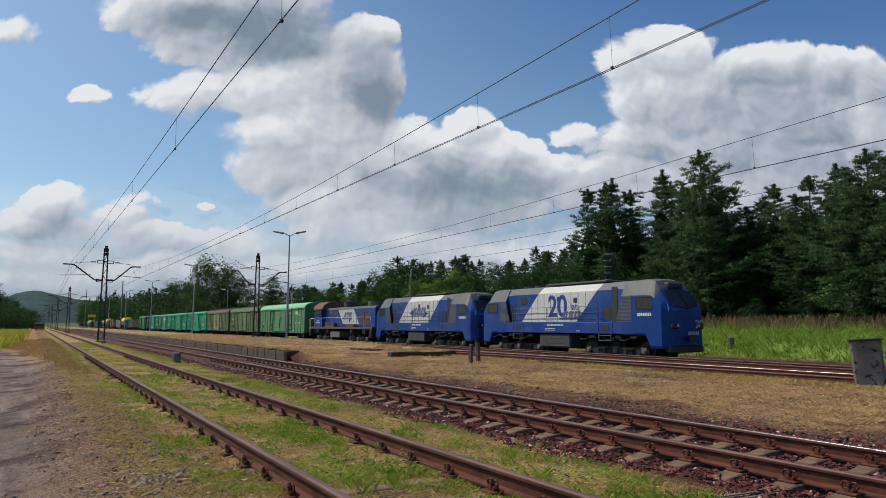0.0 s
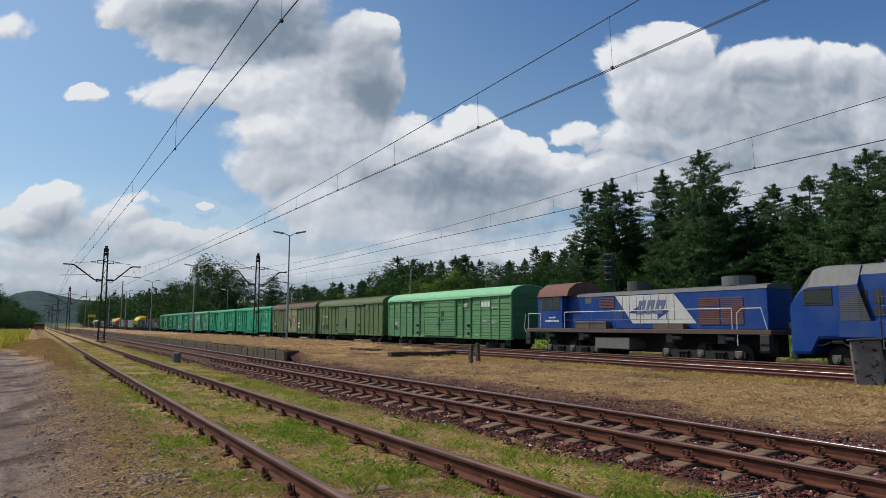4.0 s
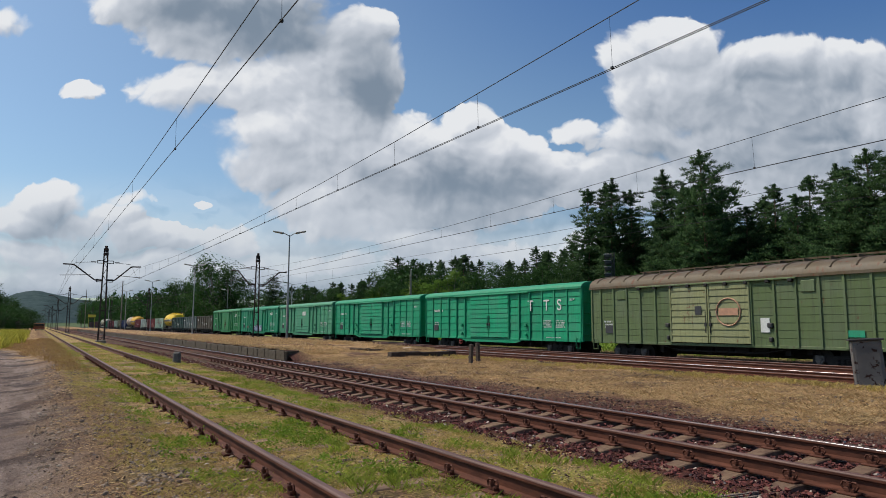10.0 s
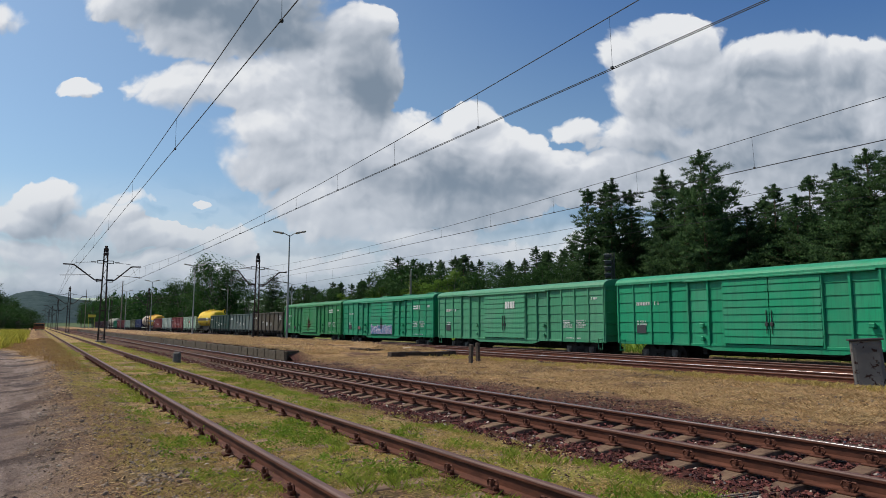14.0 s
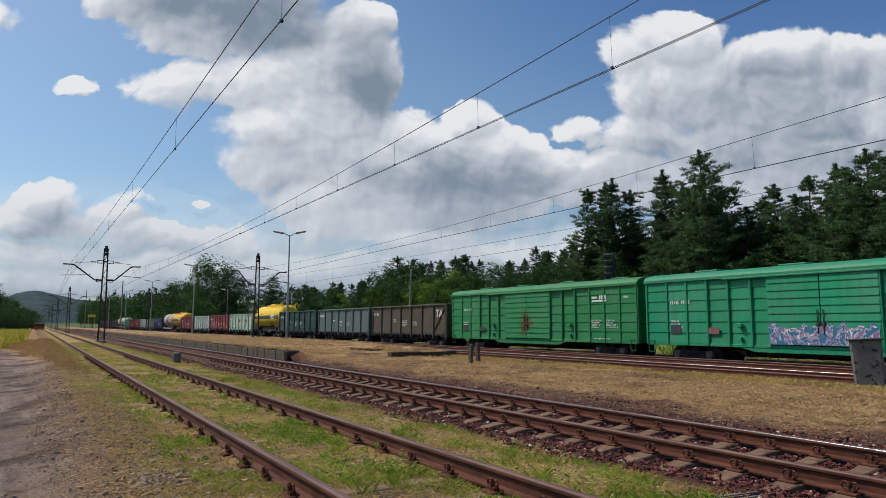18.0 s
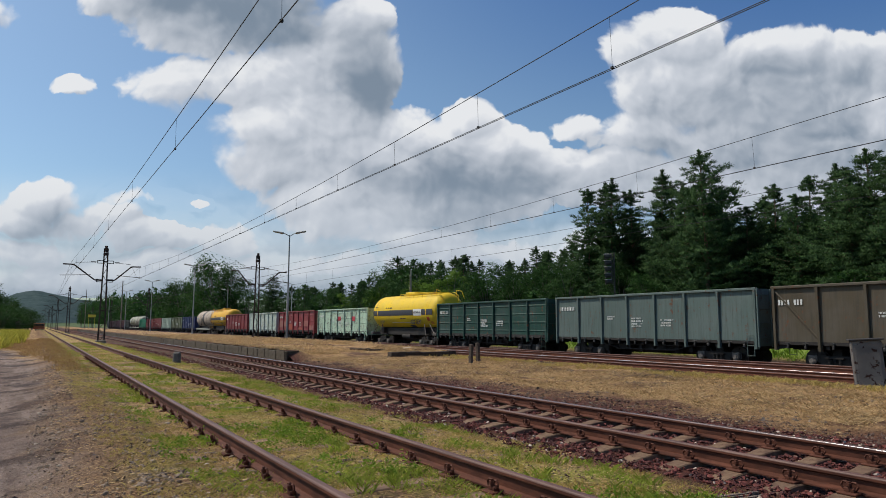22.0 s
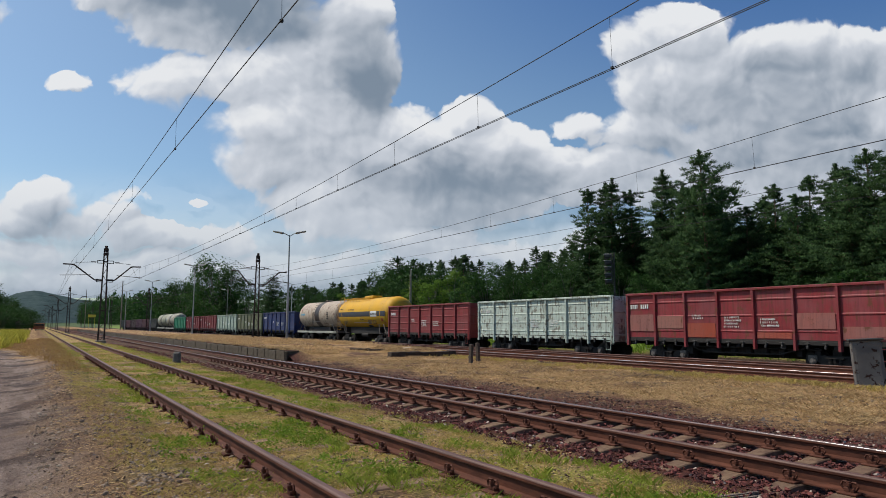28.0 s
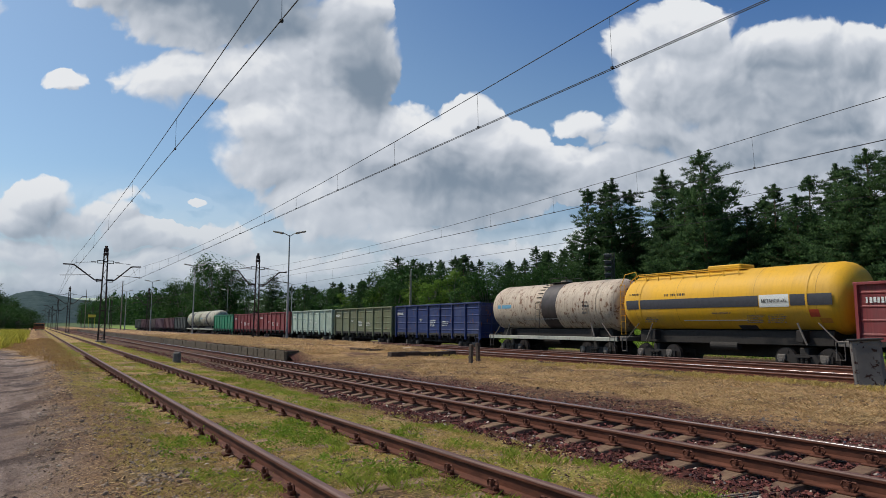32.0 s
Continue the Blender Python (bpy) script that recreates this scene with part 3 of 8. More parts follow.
def underframe(parent, length, sill, half=1.4, mat=None):
    bm = bm_new()
    box(bm, -0.25, 0.25, 0.05, length - 0.05, sill - 0.10, sill + 0.22)
    # added dark mass, hides the sunny bank and stands for shade under the wagon
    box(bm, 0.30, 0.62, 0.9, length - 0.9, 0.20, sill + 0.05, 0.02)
    for k in range(9):
        y = length * (0.24 + 0.06 * k)
        box(bm, -1.05, -0.75, y - 0.14, y + 0.10, sill - 0.30 - 0.07 * (k % 3), sill, 0.02)
    box(bm, -half, half, 0.1, 0.5, sill - 0.02, sill + 0.2)
    box(bm, -half, half, length - 0.5, length - 0.1, sill - 0.02, sill + 0.2)
    for k in range(1, 6):
        y = length * k / 6
        box(bm, -half, half, y - 0.08, y + 0.08, sill - 0.04, sill + 0.15)
    box(bm, -0.9, -0.4, length * 0.47, length * 0.53, sill - 0.38, sill - 0.02, 0.03)
    tube(bm, (0.5, length * 0.55, sill - 0.2), (0.5, length * 0.62, sill - 0.2), 0.2, None, 12)
    tube(bm, (-0.75, length * 0.36, sill - 0.18), (-0.75, length * 0.44, sill - 0.18), 0.16, None, 12)
    pipe(bm, [(-1.15, length * 0.22, sill - 0.06), (-1.15, length * 0.78, sill - 0.06)], 0.03)
    box(bm, -0.20, 0.20, length * 0.14, length * 0.86, sill - 0.32, sill - 0.08, 0.02)
    for s in (-1, 1):
        pipe(bm, [(s * 1.2, length * 0.27, sill), (s * 1.2, length * 0.36, sill - 0.30), (s * 1.2, length * 0.64, sill - 0.30), (s * 1.2, length * 0.73, sill)], 0.035)
        box(bm, s * 0.55, s * 1.0, length * 0.42, length * 0.46, sill - 0.36, sill, 0.02)
        box(bm, s * 0.55, s * 1.05, length * 0.60, length * 0.66, sill - 0.30, sill, 0.02)
    return part("underframe", bm, mat or UNDER, parent)


HALF = 1.52      # half width of the wagons


@maker("wall_panel")
def wall_panel(width, z0, z1, steps, style, mat):
    """Pressed steel side sheet, its back at x = 0 and its face towards -X; laps, low beads or plain."""
    bm = bm_new()
    h = z1 - z0
    if style == "bead":
        prof = [(0.02, z1), (0.02, z0), (-0.008, z0)]
        for k in range(steps):
            z = z0 + h * (k + 0.6) / (steps + 0.2)
            prof += [(-0.008, z - 0.055), (-0.030, z - 0.020), (-0.030, z + 0.020), (-0.008, z + 0.055)]
        sweep(bm, prof + [(-0.008, z1)], 0, width)
    elif style == "plank":               # boards with narrow joints
        prof = [(0.02, z1), (0.02, z0)]
        for k in range(steps):
            a, b = z0 + h * k / steps, z0 + h * (k + 1) / steps
            prof += [(-0.016, a), (-0.020, b - 0.026), (0.006, b - 0.018), (0.006, b - 0.004)]
        sweep(bm, prof, 0, width)
    else:
        prof = [(0.02, z1), (0.02, z0)]
        zs = [z0 + h * k / steps for k in range(steps + 1)]
        if style == "dense":
            zs = [z0 + h * q for q in (0, 0.055, 0.12, 0.185, 0.25, 0.315, 0.38, 0.445, 0.52, 0.66, 0.80, 0.92, 1.0)]
        for a, b in zip(zs, zs[1:]):
            prof += [(-0.035, a + 0.004), (-0.035, a + 0.035), (-0.004, b - 0.006)]
        sweep(bm, prof, 0, width)
    return mesh_of("panel", bm, mat)


@maker("wall_rib")
def wall_rib(z0, z1, deep, wide, mat):
    bm = bm_new()
    prof = [(-wide, 0.01), (-wide * 0.62, -deep), (wide * 0.62, -deep), (wide, 0.01)]
    a = [bm.verts.new((x, y, z0)) for y, x in prof]
    b = [bm.verts.new((x, y, z1)) for y, x in prof]
    for i in range(4):
        j = (i + 1) % 4
        bm.faces.new((a[i], a[j], b[j], b[i]))
    bm.faces.new(a), bm.faces.new(b)
    return mesh_of("rib", bm, mat)


@maker("flap_hook")
def flap_hook():
    bm = bm_new()
    box(bm, -0.10, 0.0, -0.03, 0.03, 0.0, 0.16, 0.01)
    box(bm, -0.13, -0.05, -0.045, 0.045, -0.10, 0.02, 0.01)
    tube(bm, (-0.09, -0.12, 0.12), (-0.09, 0.12, 0.12), 0.018, None, 5)
    return mesh_of("flap_hook", bm, BLACK)


@maker("step_ladder")
def step_ladder(h, mat):
    bm = bm_new()
    for y in (-0.17, 0.17):
        tube(bm, (0, y, 0), (0, y, h), 0.017, None, 6)
    n = max(2, int(h / 0.3))
    for k in range(n):
        tube(bm, (0, -0.17, 0.03 + k * (h - 0.06) / (n - 1)), (0, 0.17, 0.03 + k * (h - 0.06) / (n - 1)), 0.013, None, 5)
    return mesh_of("ladder", bm, mat)


@maker("plate_marks")
def plate_marks(w, h, rows, cells, seed, mat):
    """Rows of small plain bars where writing is too small to read."""
    rng = random.Random(seed)
    bm = bm_new()
    for r in range(rows):
        y = 0.0
        z = -(r + 1) * h / rows
        tall = h / rows * 0.62
        stop = w * rng.uniform(0.7, 1.0)
        while y < stop:
            c = min(tall * 0.62, w / cells)
            if rng.random() > 0.16:
                lo = rng.choice((0.0, 0.0, 0.3))
                box(bm, -0.006, 0.004, -y - c * rng.uniform(0.38, 0.66), -y, z + tall * lo * 0.3, z + tall)
            y += c
    return mesh_of("marking", bm, mat)


def marks(parent, y, z, w, h, rows=3, cells=8, seed=1, mat=None, x=-HALF - 0.04):
    return tagged(use("marking", "plate_marks", parent, pose(x, y, z), w, h, rows, cells, seed, mat or WHITE_MARK), kind="stuff")


def side_frame(w, s):
    """Turns a part made for the side towards -X to side s."""
    return lambda y, width=0.0: pose(s * HALF, y + (width if s > 0 else 0), 0, 0, 0, 180 if s > 0 else 0)


@maker("end_bead")
def end_bead(half, mat):
    bm = bm_new()
    box(bm, -half, half, -0.035, 0.0, -0.03, 0.03, 0.012)
    return mesh_of("stiffener", bm, mat)


@maker("end_stanchion")
def end_stanchion(h, mat):
    bm = bm_new()
    box(bm, -0.06, 0.06, -0.07, 0.0, 0, h, 0.015)
    return mesh_of("end_post", bm, mat)


def wagon_ends(w, length, z0, z1, mat, beads=5, half=HALF - 0.02, posts=(-0.55, 0.55)):
    for y, way in ((0.0, -1), (length, 1)):
        bm = bm_new()
        box(bm, -half, half, min(y, y - way * 0.06), max(y, y - way * 0.06), z0, z1)
        wall = part("end_wall", bm, mat, w)
        if y > 0 and way > 0:
            continue                     # the trailing end stays plain
        for k in range(beads):
            use("stiffener", "end_bead", wall, pose(0, y, z0 + (z1 - z0) * (k + 0.6) / beads), half * 0.92, mat)
        for x in (-half, *posts, half):
            use("end_post", "end_stanchion", wall, pose(x, y, z0 - 0.05), z1 - z0 + 0.05, mat)


def arch(half, z_eave, z_top, n=10, flat=0.0):
    """Half-round roof section from one eave to the other."""
    pts = []
    for k in range(n + 1):
        a = math.pi * k / n
        pts.append((half * math.cos(a), z_eave + (z_top - z_eave) * math.sin(a) ** (0.75 if flat else 1.0)))
    return pts


def box_wagon(y0, length, color, label, style="modern", mark=0, bleached=False):
    """A covered bogie wagon: pressed side sheets between ribs, twin sliding doors, arched roof."""
    w = thing("box_wagon", label, "goods wagon", "goods train")
    mat = colour_paint(color, 0.40 if style == "old" else 0.14, 0.06 if style == "old" else 0.0, 0.45 if style == "old" else 0.34)
    roof_col = {"arch": (0.20, 0.46, 0.24), "old": (0.120, 0.085, 0.045) if bleached else (0.115, 0.150, 0.060), "modern": tuple(c * 0.92 + 0.012 for c in color)}[style]
    roof_mat = colour_paint(roof_col, 0.5, 0.16 if style == "old" else 0.10 if mark == 4 else 0.0, 0.3)
    sill, eave, top = 0.74, 3.70, 4.38
    if style == "modern":
        eave, top = 3.84, 4.26
        ribs = [0.0, 1.24, 2.40, 3.55, 4.78, 5.90, 7.02, 11.53, 12.36, 13.50, 14.62, 15.78, 16.95, length]
        door, seg, pstyle = (7.02, 11.53), 6, "lap"
    elif style == "arch":
        ribs = [0.0, 1.38, 2.40, 3.63, 4.90, 5.95, 6.91, 11.58, 12.49, 13.69, 14.78, 15.93, 17.03, length]
        door, seg, pstyle = (6.91, 11.58), 8, "dense"
    else:
        ribs = [0.0, 1.0, 2.02, 3.0, 3.98, 4.95, 6.05, 10.45, 11.40, 12.40, 13.32, 14.28, 15.26, length]
        door, seg, pstyle = (6.05, 10.45), 9, "plank"
    underframe(w, length, sill)
    bogie(w, 2.45), bogie(w, length - 2.45)
    coupler(w, 0, -1), coupler(w, length, 1)
    wagon_ends(w, length, sill, eave, mat)
    for s in (-1, 1):
        at = side_frame(w, s)
        for a, b in zip(ribs, ribs[1:]):
            if (a, b) != door:
                recess = 0.05 if style != "old" and (abs(b - door[0]) < 2.3 and b <= door[0] or abs(a - door[1]) < 2.1 and a >= door[1]) else 0.0
                o = use("panel", "wall_panel", w, at(a, b - a), round(b - a, 2), sill + 0.06, eave, seg, pstyle, mat)
                o.location.x -= s * recess
        for y in ribs:
            yy = min(max(y, 0.06), length - 0.06)
            use("rib", "wall_rib", w, at(yy), sill, eave, 0.075, 0.075, mat)
        # doors
        mid = (door[0] + door[1]) / 2
        door_mat = mat
        if bleached and s < 0:
            door_mat = colour_paint((0.24, 0.25, 0.115), 0.4, 0.1, 0.4)
        for a, b in ((door[0], mid), (mid, door[1])):
            leaf = use("door", "wall_panel", w, at(a + 0.02, b - a - 0.04), round(b - a - 0.04, 2), sill + 0.10, eave - 0.10,
                       9 if style != "arch" else 8, {"modern": "lap" if mark in (0, 1) else "smooth", "old": "lap", "arch": "dense"}[style], door_mat)
            leaf.location.x += s * 0.07
            bm = bm_new()
            yh = a + 0.12 if a == mid else b - 0.12
            tube(bm, (s * (HALF + 0.13), yh, 1.3), (s * (HALF + 0.13), yh, 2.3), 0.02, None, 6)
            box(bm, s * (HALF + 0.08), s * (HALF + 0.15), yh - 0.07, yh + 0.07, 1.62, 1.78, 0.015)
            part("door_latch", bm, BLACK, w)
            for ye in (a + 0.06, b - 0.06):
                if style != "modern":
                    use("rib", "wall_rib", w, pose(s * (HALF + 0.07), ye, 0, 0, 0, 180 if s > 0 else 0), sill + 0.1, eave - 0.1, 0.05, 0.05, door_mat)
        bm = bm_new()
        box(bm, s * (HALF - 0.05), s * (HALF + 0.16), door[0] - 2.15, door[1] + 2.15, eave - 0.14, eave - 0.05, 0.02)
        part("door_rail", bm, roof_mat if style != "old" else mat, w)
        if style == "old":
            for k in range(9):
                bm = bm_new()
                y = door[0] - 1.9 + k * 1.03
                box(bm, s * HALF, s * (HALF + 0.19), y - 0.09, y + 0.09, eave - 0.24, eave - 0.10, 0.02)
                part("roller", bm, UNDER, w)
            for y in (3.45, length - 2.3):
                bm = bm_new()
                box(bm, s * HALF, s * (HALF + 0.07), y - 0.30, y + 0.30, 3.0, 3.5, 0.03)
                part("hatch", bm, mat, w)
        bm = bm_new()
        box(bm, s * (HALF - 0.08), s * (HALF + 0.03), 0, length, sill - 0.06, sill + 0.07, 0.015)
        part("side_sill", bm, mat, w)
        if style == "modern":            # deep sill under the doors
            bm = bm_new()
            q = [(door[0] - 1.5, sill - 0.05), (door[0] - 0.7, sill - 0.24), (door[1] + 0.7, sill - 0.24), (door[1] + 1.5, sill - 0.05)]
            v = [bm.verts.new((s * xx, y, z)) for xx in (HALF + 0.01, HALF - 0.03) for y, z in q]
            bm.faces.new(v[:4]), bm.faces.new(v[4:])
            for i in range(4):
                bm.faces.new((v[i], v[(i + 1) % 4], v[4 + (i + 1) % 4], v[4 + i]))
            part("deep_sill", bm, mat, w)
        for y in (0.32, length - 0.32):
            use("ladder", "step_ladder", w, pose(s * (HALF + 0.06), y, 0.32), 0.62, mat)
        bm = bm_new()
        ya, yb = 5.15, length - 5.4
        for y in (ya, yb):
            box(bm, s * HALF, s * (HALF + 0.16), y - 0.12, y + 0.12, 1.55, 1.75, 0.03)
            box(bm, s * HALF, s * (HALF + 0.14), y - 0.08, y + 0.08, 0.95, 1.15, 0.03)
        part("door_stop", bm, BLACK if style != "modern" else mat, w)
    # roof
    bm = bm_new()
    prof = arch(HALF + 0.10, eave, top, 12, 0.0 if style == "arch" else 1.0)
    inner = [(x * 0.97, z - 0.05) for x, z in prof][::-1]
    sweep(bm, prof + inner, -0.06, length + 0.06)
    roof = part("roof", bm, roof_mat, w, smooth=True)
    bm = bm_new()
    for x in (-HALF - 0.115, HALF + 0.085):
        box(bm, x, x + 0.03, -0.06, length + 0.06, eave - 0.07, eave + 0.05)
    part("eave_trim", bm, roof_mat, w)
    for y, way in ((-0.055, -1), (length + 0.055, 1)):
        bm = bm_new()
        vs = [bm.verts.new((x * 0.985, y, z - 0.01)) for x, z in prof]
        vs2 = [bm.verts.new((x * 0.985, y - way * 0.05, z - 0.01)) for x, z in prof]
        bm.faces.new(vs), bm.faces.new(vs2)
        for i in range(len(vs) - 1):
            bm.faces.new((vs[i], vs[i + 1], vs2[i + 1], vs2[i]))
        part("gable", bm, mat, w)
    if style == "old":
        n = int(length / 0.98)
        for k in range(n):
            y = 0.5 + k * (length - 1.0) / (n - 1)
            bm = bm_new()
            for (xa, za), (xb, zb) in zip(prof[1:-1], prof[2:-1]):
                tube(bm, (xa, y, za + 0.015), (xb, y, zb + 0.015), 0.035, None, 4)
            part("roof_rib", bm, roof_mat, w)
    if style == "old" and bleached or mark in (3, 4):
        bm = bm_new()
        z = top + 0.12
        if bleached:
            for x in (-0.30, 0.10):
                box(bm, x, x + 0.08, 0.8, length - 2.5, z, z + 0.03)
            for k in range(12):
                y = 0.9 + k * 1.12
                box(bm, -0.34, 0.22, y, y + 0.06, top - 0.06, z)
        else:
            for k in range(4):
                y = 1.6 + k * 4.4
                box(bm, -0.5, 0.5, y, y + 1.3, top - 0.02, top + 0.07, 0.03)
        part("roof_walk", bm, roof_mat, w)
    # stencilled markings
    seed = int(y0)
    marks(w, ribs[-2] - 0.25, 1.95, 0.7, 0.45, 3, 7, seed)
    if style == "modern":
        marks(w, ribs[2] - 0.15, 2.0, 0.85, 0.5, 4, 9, seed + 1)
        marks(w, ribs[3] - 0.15, 2.0, 0.85, 0.5, 4, 9, seed + 2)
        marks(w, ribs[1] - 0.25, 3.3, 0.5, 0.22, 1, 1, seed + 3)
        marks(w, ribs[-3] + 0.95, 2.95, 1.5, 0.28, 1, 8, seed + 4)
        marks(w, 3.2, 0.98, 1.6, 0.10, 1, 9, seed + 5)
        bars(w, -HALF - 0.045, ribs[-2] - 0.2, 1.25, 0.62, 0.42, DARK_MARK, 1, 0.0)
    if style == "arch":
        logo = bm_new()
        for dy, dz in ((0, 0), (0.16, 0.06), (0.32, 0.12)):
            box(logo, -HALF - 0.05, -HALF - 0.036, 5.75 - dy - 0.10, 5.75 - dy, 2.95 + dz * 0.3, 3.2 + dz * 0.3)
        box(logo, -HALF - 0.05, -HALF - 0.036, 5.2, 5.85, 3.05, 3.09)
        part("emblem", logo, WHITE_MARK, w)
        bars(w, -HALF - 0.045, 3.5, 2.92, 1.15, 0.36, WHITE_MARK, 3, 0.25)
        marks(w, 2.3, 2.98, 1.0, 0.18, 1, 8, 5)
        marks(w, 9.1, 2.98, 1.5, 0.16, 1, 9, 6, DARK_MARK)
        bars(w, -HALF - 0.11, 8.95, 2.3, 0.42, 0.42, DARK_MARK, 1, 0.0)
        bars(w, -HALF - 0.11, 8.98, 2.0, 0.46, 0.16, DARK_MARK, 1, 0.0)
        bars(w, -HALF - 0.045, 16.9, 1.28, 0.55, 0.38, DARK_MARK, 1, 0.0)
        marks(w, 4.7, 1.02, 1.1, 0.10, 1, 8, 7)
        marks(w, 3.4, 2.05, 0.8, 0.2, 2, 6, 8), marks(w, 2.3, 1.98, 0.8, 0.2, 2, 6, 9)
    if style == "old":
        bars(w, -HALF - 0.05, 14.9, 1.22, 0.6, 0.42, DARK_MARK, 1, 0.0)
        if not bleached:
            bars(w, -HALF - 0.05, 13.95, 1.22, 0.75, 0.45, UNDER, 1, 0.0)
            marks(w, 14.9, 2.75, 0.85, 0.3, 1, 5, 11), marks(w, 13.9, 2.75, 0.75, 0.3, 1, 5, 12)
            marks(w, 13.8, 3.45, 0.6, 0.3, 2, 4, 13)
        else:
            bm = bm_new()
            for k in range(20):
                a = k * math.tau / 20
                b = (k + 1) * math.tau / 20
                tube(bm, (-HALF - 0.115, 7.15 + 0.62 * math.cos(a), 2.25 + 0.62 * math.sin(a)), (-HALF - 0.115, 7.15 + 0.62 * math.cos(b), 2.25 + 0.62 * math.sin(b)), 0.035, None, 4)
            box(bm, -HALF - 0.12, -HALF - 0.105, 6.65, 7.65, 2.1, 2.42)
            part("painted_ring", bm, plain("salmon_paint", (0.50, 0.27, 0.17), 0.8), w, "faded salmon-pink painted ring")
            bars(w, -HALF - 0.115, 8.95, 2.15, 0.36, 0.4, DARK_MARK, 1, 0.0)
            bars(w, -HALF - 0.05, 5.62, 1.35, 0.42, 0.62, WHITE_MARK, 1, 0.0)
            bars(w, -HALF - 0.05, 2.0, 1.2, 0.65, 0.26, colour_paint((0.02, 0.30, 0.16)), 1, 0.0)
    if mark == 0 and style == "modern":
        bm = bm_new()
        ring = [(-HALF + 0.02, 13.0 + 0.21 * math.cos(k * math.tau / 16), 0.52 + 0.21 * math.sin(k * math.tau / 16)) for k in range(17)]
        pipe(bm, ring, 0.028, 5)
        for k in (0, 4):
            pipe(bm, [ring[k], ring[k + 8]], 0.018, 5)
        part("handwheel", bm, plain("handwheel_red", (0.35, 0.05, 0.04), 0.5), w, "red handbrake wheel")
        for ch, y in (("T", 3.35 + 1.55), ("T", 3.35), ("S", 2.1)):
            lettering(w, ch, 0.95, -HALF - 0.05, y + 0.05, 2.55, WHITE_MARK, bold=0.006)
    if mark == 2:
        bars(w, -HALF - 0.11, 9.1, 2.75, 1.1, 0.45, WHITE_MARK, 4, 0.25)
        marks(w, 9.0, 2.4, 1.0, 0.18, 1, 8, 31)
    if mark in (3, 4):
        bars(w, -HALF - 0.05, 3.3, 2.95, 1.1, 0.10, WHITE_MARK, 1, 0.0), bars(w, -HALF - 0.05, 2.75, 3.08, 0.55, 0.22, WHITE_MARK, 4, 0.3)
        bars(w, -HALF - 0.05, 3.35, 3.14, 0.45, 0.10, WHITE_MARK, 1, 0.0)
        bars(w, -HALF - 0.05, 14.7, 1.25, 0.7, 0.3, DARK_MARK if mark == 4 else colour_paint((0.22, 0.10, 0.09)), 1, 0.0)
    if mark == 3:
        graffiti(w)
    if mark == 4:
        bm = bm_new()
        box(bm, -HALF - 0.105, -HALF - 0.095, 8.2, 10.5, 0.85, 2.7)
        part("rust_stain", bm, rust_wash(), w, "brown rust bleeding from the door latch")
    TRAIN.append((w, y0))
    return w


@keep
def rust_wash():
    """Rust and bare patches over paint, thinning out to nothing at the edges of its sheet."""
    n = Nodes("rust_wash")
    p = n.coord("Generated")
    s = n.add("ShaderNodeSeparateXYZ")
    n.link(p, s.inputs[0])
    dy = n.math("ABSOLUTE", n.math("SUBTRACT", s.outputs[1], 0.5))
    dz = n.math("ABSOLUTE", n.math("SUBTRACT", s.outputs[2], 0.45))
    near = n.math("SUBTRACT", 1.0, n.math("ADD", n.math("MULTIPLY", dy, 1.9), n.math("MULTIPLY", dz, 1.2)))
    f = n.noise(1.7, n.coord(), 8, 0.68)
    a = n.math("MULTIPLY", 0.85, n.ramp(n.math("ADD", near, n.math("MULTIPLY", n.math("SUBTRACT", f, 0.5), 1.6)), 0.30, 1.15))
    n.done(n.mix(n.ramp(f, 0.4, 0.6), (0.17, 0.15, 0.09), (0.19, 0.062, 0.024)), 0.85)
    n.put(n.b.inputs["Alpha"], a)
    return n.mat


@keep
def graffiti_mat():
    n = Nodes("graffiti_spray")
    p = n.coord()
    a = n.noise(1.5, p, 1, 0.4, dist=2.6)
    b = n.noise(2.6, p, 1, 0.4, dist=2.0)
    c = n.mix(n.ramp(a, 0.44, 0.50), (0.20, 0.13, 0.24), (0.03, 0.13, 0.24))
    c = n.mix(n.ramp(b, 0.54, 0.57), c, (0.30, 0.24, 0.36))
    edge = n.math("ABSOLUTE", n.math("SUBTRACT", a, 0.5))
    c = n.mix(n.math("SUBTRACT", 1.0, n.ramp(edge, 0.010, 0.022)), c, (0.62, 0.60, 0.62))
    return n.done(c, 0.6)


def graffiti(w):
    """Spray painting along the foot of the doors, an uneven top edge."""
    bm = bm_new()
    rng = random.Random(8)
    x = -HALF - 0.112
    ys = [7.1 + k * 0.22 for k in range(21)]
    top = [1.62 + rng.uniform(-0.12, 0.18) for _ in ys]
    lo = [bm.verts.new((x, y, 0.86)) for y in ys]
    hi = [bm.verts.new((x, y, z)) for y, z in zip(ys, top)]
    for i in range(len(ys) - 1):
        bm.faces.new((lo[i], lo[i + 1], hi[i + 1], hi[i]))
    part("graffiti", bm, graffiti_mat(), w, "purple and blue graffiti on the doors")


